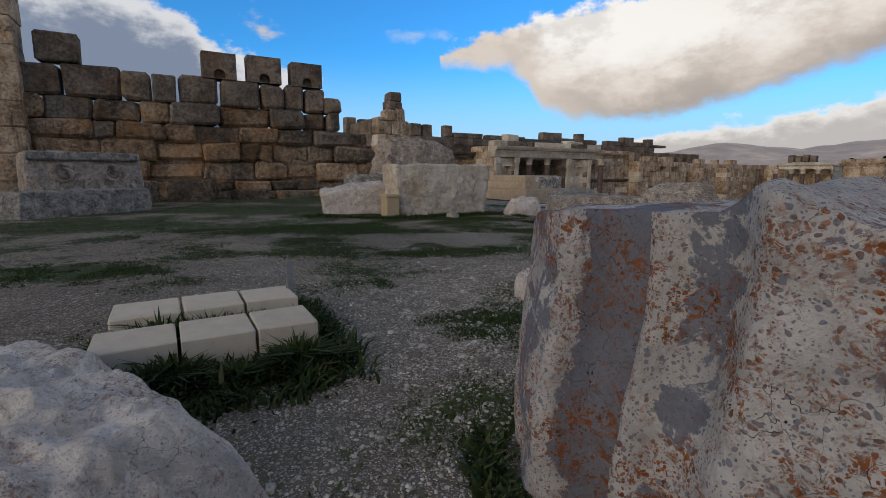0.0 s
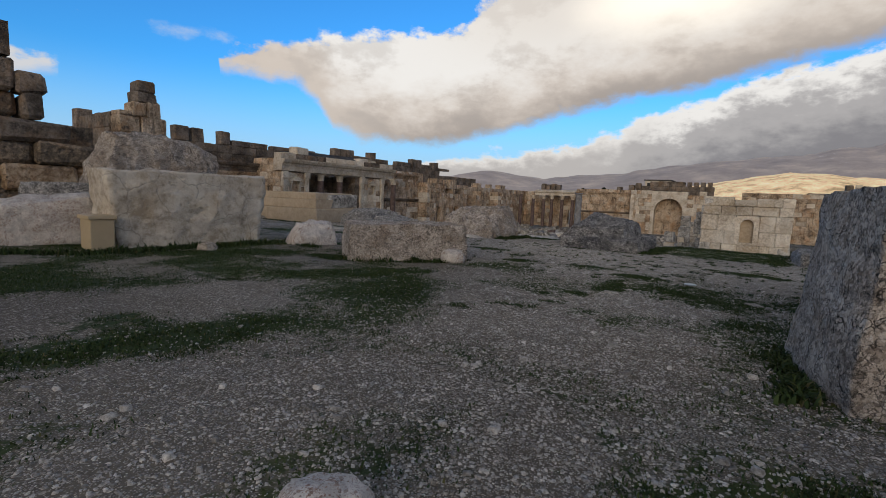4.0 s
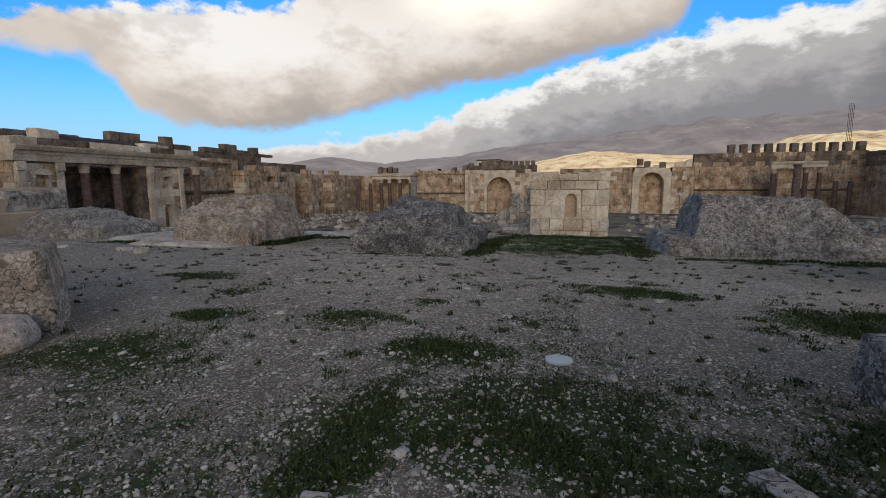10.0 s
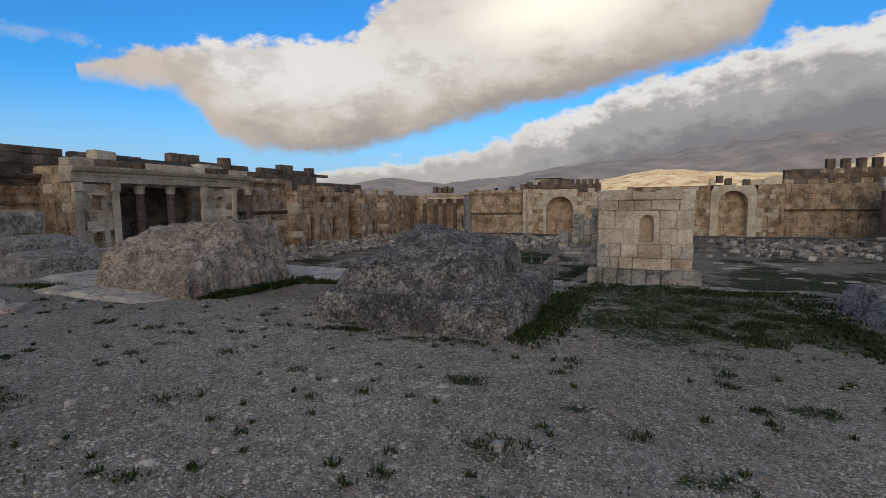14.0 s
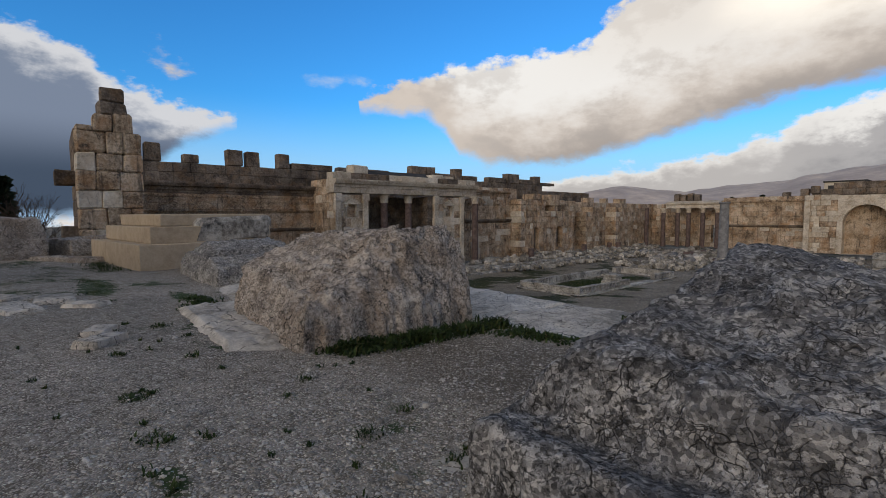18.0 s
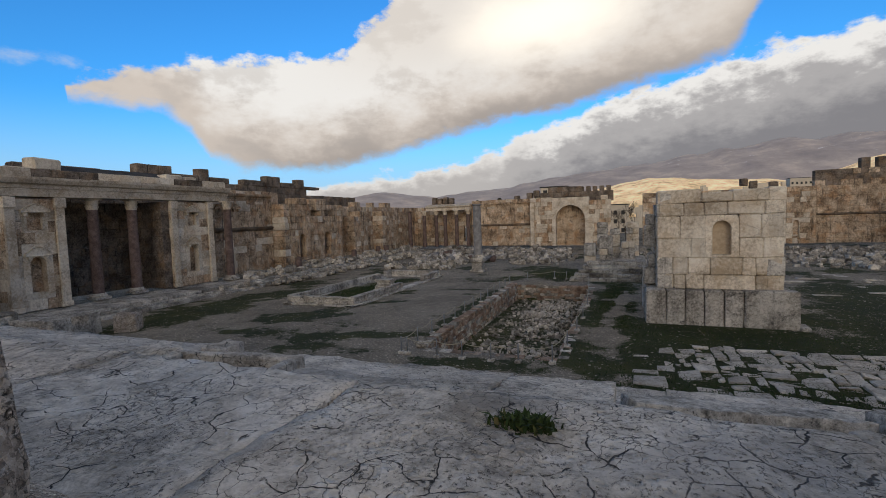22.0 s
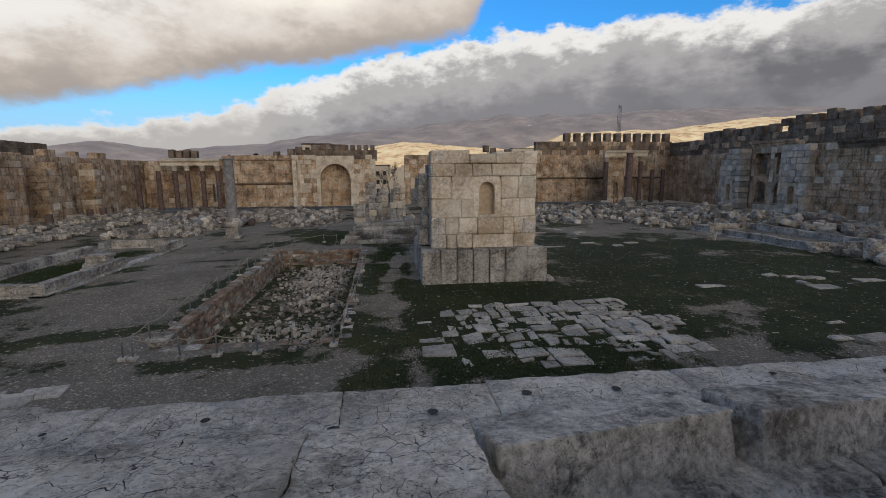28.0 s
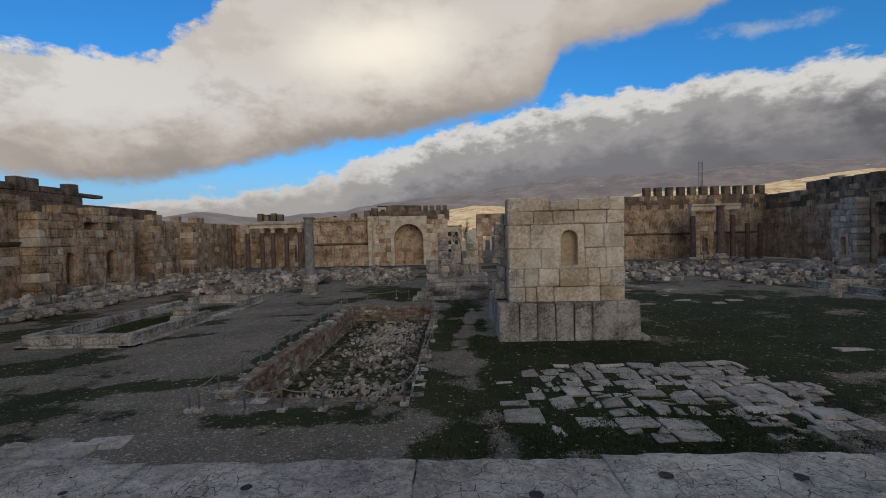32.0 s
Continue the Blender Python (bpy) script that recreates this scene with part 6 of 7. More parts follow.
# the row of weathered podium stones
def eroded(x0, x1, y0, y1, zg, hf, seed, rough=.07, fine=.03, step=.03, tumble=.35):
    """A worn stone between x0, x1, y0, y1 whose upper surface is hf(x, y); it stands in the ground at zg."""
    nx, ny = int((x1 - x0) / step), int((y1 - y0) / step)
    cx, cy = (x0 + x1) / 2, (y0 + y1) / 2
    off = Vector((seed * 3.7, seed * 1.9, seed * 5.3))
    verts, faces = [], []

    def put(x, y, z):
        q = Vector((x, y, z))
        a = noise.fractal(q * 1.3 + off, 1.0, 2.0, 4)
        b = noise.fractal(q * 6.0 + off, .8, 2.1, 4)
        c = noise.noise(q * 2.1 + off * 1.7)
        out = Vector(((x - cx) / (x1 - x0), (y - cy) / (y1 - y0), tumble)).normalized()
        verts.append(q + out * (rough * a + fine * b) + Vector((0, .02 * c, .015 * c)) - Vector((cx, cy, zg)))

    for j in range(ny + 1):
        for i in range(nx + 1):
            u, w = i / nx * 2 - 1, j / ny * 2 - 1      # rounded plan
            k = 1 - .06 * (u * u * w * w) ** 1.5
            x, y = cx + (x1 - x0) / 2 * u * k, cy + (y1 - y0) / 2 * w * k
            put(x, y, max(zg, hf(x, y)))
    faces += [(j * (nx + 1) + i, j * (nx + 1) + i + 1, (j + 1) * (nx + 1) + i + 1, (j + 1) * (nx + 1) + i) for j in range(ny) for i in range(nx)]
    rim = [i for i in range(nx + 1)] + [j * (nx + 1) + nx for j in range(1, ny + 1)] + [ny * (nx + 1) + i for i in range(nx - 1, -1, -1)] + [j * (nx + 1) for j in range(ny - 1, 0, -1)]
    tops = [verts[i].copy() for i in rim]
    prev = rim
    for r in range(1, 9):
        base = len(verts)
        for p in tops:
            q = Vector((p.x + cx, p.y + cy, 0))
            z = p.z + (-.25 - p.z) * r / 8
            n = noise.fractal(Vector((q.x * 4, q.y * 4, z * 4)) + off, .9, 2.0, 4)
            side = Vector((p.x / (x1 - x0), p.y / (y1 - y0), 0)).normalized()
            verts.append(Vector((p.x, p.y, z)) + side * (.03 * n + .05 * math.sin(math.pi * r / 8) * rough * 10))
        ring = list(range(base, len(verts)))
        m = len(ring)
        faces += [(prev[k], ring[k], ring[(k + 1) % m], prev[(k + 1) % m]) for k in range(m)]
        prev = ring
    bm = bmesh.new()
    vs = [bm.verts.new(v) for v in verts]
    for f in faces:
        bm.faces.new([vs[i] for i in f])
    bmesh.ops.recalc_face_normals(bm, faces=bm.faces)
    return bm, (cx, cy, zg)


def soft_min(*v):
    """The least of several heights with the edges between them worn round."""
    k = 38.0
    m = min(v)
    return m - math.log(sum(math.exp(-k * (a - m)) for a in v)) / k


def step_edge(x, y, x0, x1, y0, y1, lip, rise=2.5):
    return lip + rise * max(-.2, min(x - x0, x1 - x, y - y0, y1 - y))


def two_tier(x, y):
    """Plinth with a hollow moulded front, a ledge at its south end and a sloping worn drum above."""
    foot = soft_min(step_edge(x, y, -9.12, -6.2, 19.5, 23.1, .20, 1.3), .34 + .12 * max(0.0, min(.5, y - 19.6)) - .05 * max(0.0, x + 7.2))
    bite = .07 * math.exp(-((y - 19.9) / .16) ** 2) * (1 if x < -7 else 0)
    top = soft_min(1.20 - .215 * (x + 8.45), .40 + 2.4 * (y - 19.95), .68 + .36 * (y - 20.1), .30 + 1.45 * (x + 9.02), .86 + 5.0 * (-6.93 - x), 1.3 - .8 * (y - 22.2))
    return max(foot - bite, top)


def sloped(x, y):
    """A steep north-west face that drops towards the south, a broken ledge along the south side and a sloping crown."""
    lip = .60 - .40 * max(0.0, min(1.0, (x + 13.7) / 1.5))
    foot = soft_min(step_edge(x, y, -14.75, -12.12, 19.95, 22.7, .10, 2.2), .42 + .10 * (y - 20.5))
    top = soft_min(1.25 + .085 * (x + 12.73), lip + 5.0 * (y - 20.13), lip + .10 + .52 * (y - 20.2), .50 + 4.0 * (x + 14.68), .42 + 1.9 * (-12.26 - x), 1.35 - 1.1 * (y - 22.4))
    return max(foot, top)


def broad(x, y):
    foot = soft_min(step_edge(x, y, -1.8, 2.7, 20.8, 23.4, .0, 2.0), .26)
    top = soft_min(1.16 - .03 * x, .15 + 1.35 * (y - 21.0), .3 + 4.0 * (x + 1.08), .15 + .95 * (2.5 - x), 1.3 - (y - 22.9))
    return max(foot if x < -.6 else soft_min(foot, .05), top)


def low_pair(x, y):
    foot = soft_min(step_edge(x, y, -22.0, -18.2, 20.6, 23.0, .0, 2.2), .46 - .14 * (x + 19.6) * (1 if x > -19.6 else 0) - (.22 if abs(x + 19.65) < .12 else 0))
    top = soft_min(.72 - .08 * (x + 21), .2 + 1.1 * (y - 20.7), .2 + 1.6 * (x + 21.9), .3 + 3.0 * (-19.72 - x))
    return max(foot, top)


def podium_stone(label, x0, x1, y0, y1, zg, hf, seed, mat, rough=.07, fine=.05):
    bm, at = eroded(x0, x1, y0, y1, zg, hf, seed, rough, fine)
    root = thing("podium_stone", label, "podium stone", group="podium stones", at=at)
    part("stone", bm, mat, root, "", True)
    return root


podium_stone("low weathered grey podium stone split by a joint", -22.0, -18.2, 20.6, 23.0, -.22, low_pair, 4.2, BOULDER)
r1 = podium_stone("rough sloping cream grey podium stone with grass at its foot", -14.75, -12.12, 19.95, 22.7, -.25, sloped, 5.6, BOULDER_WARM, .10, .085)
for x, y, z, sx, sy, turn, sd in ((-.75, -1.5, .07, 3.8, 1.1, -2, 46.1), (-3.0, .1, .03, 3.4, 2.4, -6, 46.9)):
    o = part("mortar_apron", rock_bm(sx, sy, .2, sd, .16, 30, .25, .72, .02), PAVING, r1, "pale mortar spread round its foot", True)
    o.matrix_local = pose(x, y, z, 0, 0, turn)
r2 = podium_stone("two tiered pitted grey podium stone with a ledge", -9.12, -6.2, 19.5, 23.1, -.25, two_tier, 7.7, BOULDER_DARK, .06, .06)
o = part("mortar_patch", rock_bm(.95, .75, .16, 49.1, .1, 12, .3, .8, .02), PAVING, r2, "pale mortar", True)
o.matrix_local = pose(-1.55, -1.55, .0)
podium_stone("broad dark pitted podium stone with a low ledge", -1.8, 2.7, 20.8, 23.4, -.2, broad, 9.1, BOULDER, .09, .06)
for k, (x, y, sx, sy, sz) in enumerate(((5.2, 21.6, 3, 2.4, 1.3), (9.6, 21.2, 3, 2.4, 1.2), (-30.2, 16.6, 2.6, 2.0, 1.6), (-30.5, 18.5, 2.2, 1.0, .75), (-32.6, 19.6, 2.2, 1.2, .75), (-27.5, 18.3, 2.6, .8, .25), (-33, 15.6, 2, 2, 1.6))):
    rock("podium_stone", "weathered pale block at the edge of the terrace", x, y, -.15, sx, sy, sz, 53 + k, BOULDER_WARM if x < -20 else BOULDER, 8 * k, .08, 14, .12, .8, "podium stone", "podium stones", .04)

# modern sand coloured stepped plinth
kio = thing("stepped_plinth", "modern sand coloured stepped plinth with worn edges", "plinth", at=(-26.0, 21.7, -.1))
kio.rotation_euler = (0, 0, radians(8))
block("step", PLASTER, -2.8, 2.8, -2.3, 1.9, -.1, .72, .03, .01, kio)
block("step", PLASTER, -2.5, 2.4, -1.9, 1.9, .72, 1.22, .03, .01, kio)
block("step", PLASTER, -2.2, 2.0, -1.5, 1.9, 1.22, 1.62, .03, .01, kio)
block("worn_edge", GREYBASE, 1.2, 2.45, -.6, 1.95, .7, 1.55, .12, .06, kio, "broken grey stone end")

o = lathe("metal_plate", [(.115, 0), (.12, .012), (.105, .02), (.02, .016)], WATER, None, (-4.0, 13.37, .01), 18, smooth=False)
tagged(o, "round worn white metal cover lying in the grass", "cover plate")
for k, (x, y, sx, sy) in enumerate(((-17.8, 17.9, .9, .6), (-17.2, 17.4, 1.2, .5), (-18.5, 17.2, .9, .5), (-16.8, 18.3, .6, .4), (-13.0, 15.0, .6, .4), (-1.6, 11.2, .3, .2), (-5.1, 11.2, .2, .14), (-2.9, 11.9, .3, .2), (-13.95, 18.29, .5, .34), (-14.5, 18.31, .42, .3))):
    rock("flat_stone", "flat pale stone set in the gravel", x, y, -.06, sx, sy, .10, 60 + k, SLAB, 17 * k, .1, 8, .1, .9, "flat stone", "flat stones", .01)

# ---- the altar block in the court ----
altar = thing("altar", "tall cream ashlar altar block with arched niche on a weathered base", "altar", at=(0, 0, 0))
AY = 57.6
fa = Frame((0, AY, 0), (1, 0, 0), (0, -1, 0))
base = thing("altar_base", "", "")
base.parent = altar
xs = [-8.5, -7.15, -5.95, -4.75, -3.55, -2.4]
for a, b in zip(xs, xs[1:]):
    block("base_slab", GREYBASE, a + .02, b - .02, -1.2, 0, FLOOR - .1, -4.35, .07, .03, base, fr=fa)
block("base_slab", GREYBASE, -2.38, 0.75, -1.2, .05, FLOOR - .1, -4.3, .08, .03, base, fr=fa)
block("base_slab", GREYBASE, .75, 1.25, -.9, .35, FLOOR - .1, FLOOR + .25, .08, .03, base, fr=fa)
masonry(base, Frame((-8.45, AY + .02, 0), (0, 1, 0), (-1, 0, 0)), 0, 9, FLOOR - .1, [2.5], 1.0, [(GREYBASE, 1, -99)], length=(1.2, 1.8), ch=.08, seed=201, single=12, name="base_slab")
masonry(base, Frame((.75, AY + .02, 0), (0, 1, 0), (1, 0, 0)), 0, 9, FLOOR - .1, [2.5], 1.0, [(GREYBASE, 1, -99)], length=(1.2, 1.8), ch=.08, seed=202, single=12, name="base_slab")
fa2 = Frame((0, AY + .75, 0), (1, 0, 0), (0, -1, 0))
ROWS = [(-4.35, [-7.7, -6.6, -5.85, -4.7, -1.6, -.1, .05]), (-3.35, [-7.7, -6.7, -5.7, -4.3, -2.4, -1.6, -.05]), (-2.1, [-7.4, -5.5, None, -1.2, .0]),
        (-.75, [-7.75, -6.2, None, -1.3, .05]), (.85, [-7.6, -6.0, -4.7, -3.3, -1.1, .05]), (1.75, [-7.7, -4.9, -3.0, -.9, .1]), (2.75, [-7.0])]
TOPS = [-3.35, -2.1, -.75, .85, 1.75, 2.6]
rngA = random.Random(31)
for k, (z, cuts) in enumerate(ROWS[:-1]):
    a = None
    for c in cuts:
        if c is None or a is None:
            a = c if c is not None else None
            if c is None:
                a = -2.6
            continue
        z1 = TOPS[k] + (rngA.uniform(-.25, .12) if k == 5 else 0)
        block("block", PALE, a + .006, c - .006, -1.5, rngA.uniform(-.06, .04), z + .004, z1, .06, .025, altar, fr=fa2)
        a = c
block("block", PALE, -5.5, -4.62, -1.5, 0, -2.1, -.75, .03, .01, altar, fr=fa2)
block("block", PALE, -6.2, -4.62, -1.5, 0, -.75, .85, .03, .01, altar, fr=fa2)
arch_panel("niche", fa2, -4.62, -2.6, -2.1, .84, -4.2, -3.05, -1.9, -.1, .62, 1.4, PALE, altar, PLASTER)
for side, x in ((-1, -7.7), (1, .05)):
    masonry(altar, Frame((x, AY + .78, 0), (0, 1, 0), (side, 0, 0)), 0, 7.5, -4.35, [1.0, 1.25, 1.35, 1.6, .9, .85], 1.0, [(PALE, 2, -99), (GREYBASE, 2, -99)],
            top=lambda u: 2.8 - (u * .35 if u > 2 else 0), length=(1.0, 1.9), ch=.06, proud=.08, seed=203 + side, single=40)
for k, (z0, z1, o) in enumerate(((-4.3, -3.0, .8), (-3.0, -2.0, .5), (-1.4, 0.2, .75), (0.2, 1.0, .6))):
    block("side_block", GREYBASE, -7.75 - o, -7.7, -3.4, -1.6, z0, z1, .1, .04, altar, fr=fa2)
block("core", GREYBASE, -6.8, -.9, -7.5, -1.45, -4.4, 2.2, .1, 0, altar, fr=fa2)

# ---- second ruined platform behind it ----
plat = thing("ruined_stairs", "ruined grey stair platform with stumps of masonry", "ruined stairs", at=(0, 0, 0))
for k in range(5):
    masonry(plat, Frame((0, 78 + k * .75, 0), (1, 0, 0), (0, -1, 0)), -16 + k * .45, -7.4, FLOOR + .42 * k - (.1 if k == 0 else 0), [.42 + (.1 if k == 0 else 0)], 1.6 if k < 4 else 9, [(GREYBASE, 2, -99), (RUBBLE, 1, -99)], length=(1.2, 2.2), ch=.06, proud=.08, seed=210 + k, single=10, name="step")
for k, (x0, x1, y, z) in enumerate(((-14.6, -13.2, 82, -2.6), (-12.8, -11.2, 83, -1.9), (-11.6, -10.4, 86, -1.0), (-10.2, -8.6, 84, -2.4), (-14.9, -13.6, 87, -3.6), (-9.6, -8, 89, .2), (-13.4, -12, 90, -.4))):
    masonry(plat, Frame((0, y, 0), (1, 0, 0), (0, -1, 0)), x0, x1, FLOOR + 1.9, [.8] * 9, 1.4, [(PALE, 2, -99), (GREYBASE, 2, -99)], top=lambda u, z=z: z, length=(.7, 1.4), ch=.1, proud=.1, jit=.03, seed=220 + k, single=14)

# ---- ornamental basins ----
def basin(x0, x1, y0, y1, label, seed, broken=()):
    root = thing("basin", label, "basin", group="court basins", at=((x0 + x1) / 2, (y0 + y1) / 2, FLOOR))
    cx, cy = (x0 + x1) / 2, (y0 + y1) / 2
    rng = random.Random(seed)
    sides = [((x0, y0), (1, 0), (0, -1), x1 - x0), ((x1, y0), (0, 1), (1, 0), y1 - y0), ((x0, y1), (1, 0), (0, 1), x1 - x0), ((x0, y0), (0, 1), (-1, 0), y1 - y0)]
    for s, ((ox, oy), u, d, n) in enumerate(sides):
        fr = Frame((ox - cx, oy - cy, 0), (*u, 0), (*d, 0))
        v, f = chamfered(fr, -.35, n + .35, -.7, .35, -.1, .16 - .012 * (s % 2), .04)
        mesh_ob("plinth", v, f, GREYBASE, root)
        k = 0.0
        while k < n - .1:
            w = min(rng.uniform(1.7, 2.3), n - k)
            if (s, int(k)) not in broken and rng.random() > .06:
                h = rng.uniform(.78, .9)
                v, f = chamfered(fr, k + .01, k + w - .01, -.5, .0, .16, h - .12, .03, .01, rng)
                pan = mesh_ob("panel", v, f, GREYBASE, root)
                v, f = chamfered(fr, k + .01, k + w - .01, -.5, .1, h - .14, h, .04, .015, rng)
                mesh_ob("coping", v, f, GREYBASE, pan)
                for a in (.0, w - .22):
                    v, f = chamfered(fr, k + a + .02, k + a + .2, .0, .09, .17, h - .15, .02)
                    mesh_ob("pilaster", v, f, GREYBASE, pan)
                if s < 2 and w > 1.4:
                    lathe("medallion", [(.24, 0), (.2, .05), (.1, .03), (.09, .07), (.02, .08)], GREYBASE, pan, fr(k + w / 2, 0, (.16 + h - .12) / 2), 14,
                          tilt=Matrix.Rotation(radians(90), 3, "X") if s == 0 else Matrix.Rotation(radians(90), 3, "Y"))
            k += w
    return root


basin(-41.2, -33.6, 58.4, 80.2, "low carved pale stone basin wall enclosing grass", 71, {(1, 12), (1, 14), (1, 10)})
basin(30.6, 39.0, 65.0, 82.5, "low carved grey stone basin wall beside fallen stones", 72, {(0, 3)})
st = thing("stone_stack", "worn stack of carved blocks inside the basin", "stone stack", at=(-34.6, 66.6, FLOOR))
for k, (w, z0, z1) in enumerate(((1.1, 0, .45), (.95, .45, .8), (.8, .8, 1.25), (.95, 1.25, 1.5))):
    block("block", GREYBASE, -w, w, -w * .8, w * .8, z0, z1, .08, .04, st)

# ---- excavation pit ----
pit = thing("excavation_pit", "walled excavation pit with rough reddish masonry sides", "pit", "structure")
x0, x1, y0, y1 = PIT
sides = [(Frame((x0 + .02, 0, 0), (0, 1, 0), (1, 0, 0)), y0, y1), (Frame((x1 - .02, 0, 0), (0, 1, 0), (-1, 0, 0)), y0, y1), (Frame((0, y1 - .02, 0), (1, 0, 0), (0, -1, 0)), x0, x1), (Frame((0, y0 + .02, 0), (1, 0, 0), (0, 1, 0)), x0, x1)]
for k, (fr, a, b) in enumerate(sides):
    masonry(pit, at_depth(fr, .12), a, b, FLOOR - 1.8, [.3] * 6 + ([.25] if k == 0 else []), .7, [(BRICKISH, 3, -99), (RUBBLE, 2, -99)], length=(.35, .85), ch=.06, proud=.06, jit=.03, seed=230 + k, single=70 if k == 0 else 30, name="stone")
rubble_field("pit_rubble", "heap of broken brown stones filling the pit", [(x0 + .8, x1 - .8, y0 + .6, y1 - .6, FLOOR - 1.75, 700, .12, .36), (x0 + 3, x1 - 1, y0 + 10, y1 - 8, FLOOR - 1.6, 260, .15, .4)], 81, RUBBLE, 80, .3)
rubble_field("pit_scatter", "scatter of pale broken stones in the pit", [(x0 + 1.5, x1 - 1, y0 + 1.5, y0 + 7, FLOOR - 1.6, 170, .12, .36), (x0 + 3, x1 - 1, y1 - 9, y1 - 2, FLOOR - 1.6, 170, .12, .4)], 86, PAVING, 40, .3)


def fence(label, posts, rope_z, seed):
    root = thing("rope_fence", label, "fence")
    tops = []
    for x, y in posts:
        p = lathe("post", [(.045, 0), (.042, 1.0), (.03, 1.03)], METAL, root, (x, y, FLOOR), 8)
        block("foot", GREYBASE, x - .18, x + .18, y - .18, y + .18, FLOOR - .03, FLOOR + .14, .04, .01, p, "small concrete foot")
        tops.append(Vector((x, y, FLOOR)))
    for hz in rope_z:
        for a, b in zip(tops, tops[1:]):
            cu = bpy.data.curves.new("rope", "CURVE")
            cu.dimensions, cu.bevel_depth, cu.bevel_resolution = "3D", .022, 1
            spn = cu.splines.new("POLY")
            spn.points.add(6)
            for k in range(7):
                t = k / 6
                q = a.lerp(b, t)
                spn.points[k].co = (q.x, q.y, FLOOR + hz - .16 * 4 * t * (1 - t), 1)
            cu.materials.append(ROPE)
            ob = new("rope", cu)
            ob.parent = root


fence("thin metal posts with a sagging rope round the pit", [(-22.1, 46.1), (-20.1, 45.9), (-18.6, 46.0), (-16.9, 46.0), (-15.4, 46.2), (-13.6, 46.5), (-13.2, 50), (-13.0, 54), (-12.9, 58), (-12.9, 63), (-13.2, 69), (-13.6, 75.2)], (.95,), 1)
fence("row of thin metal posts beside the pit", [(-22.5, 46.1 + 2.4 * k) for k in range(13)] + [(-21, 78), (-18, 80), (-16.5, 79.5)], (.95,), 2)

# ---- old pavement ----
pav = thing("old_pavement", "broken white paving slabs sunk in grass", "pavement", "structure")
rng = random.Random(17)


def paved(x0, x1, y0, y1, depth):
    """Split a rectangle of paving into slabs of uneven size, some lost to the grass."""
    w, h = x1 - x0, y1 - y0
    if depth and (w > 1.7 or h > 1.4 or (max(w, h) > .8 and rng.random() < .45)):
        k = rng.uniform(.38, .62)
        if w > h * rng.uniform(.8, 1.3):
            paved(x0, x0 + w * k, y0, y1, depth - 1)
            paved(x0 + w * k, x1, y0, y1, depth - 1)
        else:
            paved(x0, x1, y0, y0 + h * k, depth - 1)
            paved(x0, x1, y0 + h * k, y1, depth - 1)
        return
    x, y = (x0 + x1) / 2, (y0 + y1) / 2
    out = max(0.0, abs(x + 2.0) - 4.2) * .28 + max(0.0, 44.6 - y) * .3 + .3 * max(0.0, noise.noise(Vector((x * .6, y * .6, 2.0))))
    if rng.random() < .06 + out:
        return
    v, f = chamfered(WORLD, -w / 2 + .06, w / 2 - .06, -h / 2 + .06, h / 2 - .06, -.12, .05 + rng.uniform(-.02, .02), .04, .085, rng)
    m = pose(x, y, FLOOR, 0, 0, rng.uniform(-2.5, 2.5))
    mesh_ob("paving_slab", [m @ o for o in v], f, PAVING, pav)


paved(-9.6, 4.6, 42.6, 52.0, 9)
for k in range(46):
    x, y = rng.choice(((rng.uniform(9, 26), rng.uniform(43, 60)), (rng.uniform(4, 16), rng.uniform(68, 90)), (rng.uniform(-28, -24), rng.uniform(40, 43))))
    w, h = rng.uniform(.5, 2.2), rng.uniform(.4, 1.0)
    v, f = chamfered(WORLD, x, x + w, y, y + h, FLOOR - .12, FLOOR + .08, .05, .06, rng)
    mesh_ob("paving_slab", v, f, PAVING, pav)

# ---- free standing columns ----
def pedestal_column(x, y, ztop, r, mat, label):
    root = column(x, y, FLOOR + 1.75, ztop, r, mat, label, capital=False, base=True)
    block("pedestal", GREYBASE, -1.0, 1.0, -1.0, 1.0, -1.75, -1.4, .06, .02, root)
    block("pedestal", GREYBASE, -.78, .78, -.78, .78, -1.4, -.3, .05, .03, root)
    block("pedestal", GREYBASE, -.95, .95, -.95, .95, -.3, .0, .06, .02, root)
    lathe("top_ring", [(r * .95, 0), (r * 1.12, .1), (r * 1.12, .22), (r * .9, .26)], mat, root, (0, 0, ztop - FLOOR - 1.75 - .05))


pedestal_column(-29.8, 86.2, 2.9, .62, GREYCOL, "tall grey granite column on a stone pedestal")
pedestal_column(39.2, 115.5, 4.6, .72, GRANITE, "tall rose granite column on a stone pedestal")

# ---- fallen stones round the court ----
rubble_field("north_rubble", "line of fallen pale blocks along the north steps", [(-58.5, -54.5, 68, 122, STYLO, 360, .4, 1.15), (-53.2, -50.5, 68, 112, FLOOR + .2, 170, .4, 1.0), (-57.5, -54, 37, 43, STYLO, 14, .7, 1.7), (-54, -52.6, 62, 68, FLOOR + .3, 9, .4, 1.0)], 82, RUBBLE, 160, .8)
rubble_field("east_rubble", "broad field of fallen grey blocks before the east wall", [(-50, -20, 106, 127, FLOOR, 520, .4, 1.5), (-46, -35, 88, 106, FLOOR, 260, .35, 1.3), (-28, -18, 96, 112, FLOOR, 120, .35, 1.2), (-14, -6, 95, 126, FLOOR, 80, .4, 1.3)], 83, RUBBLE, 160, .72)
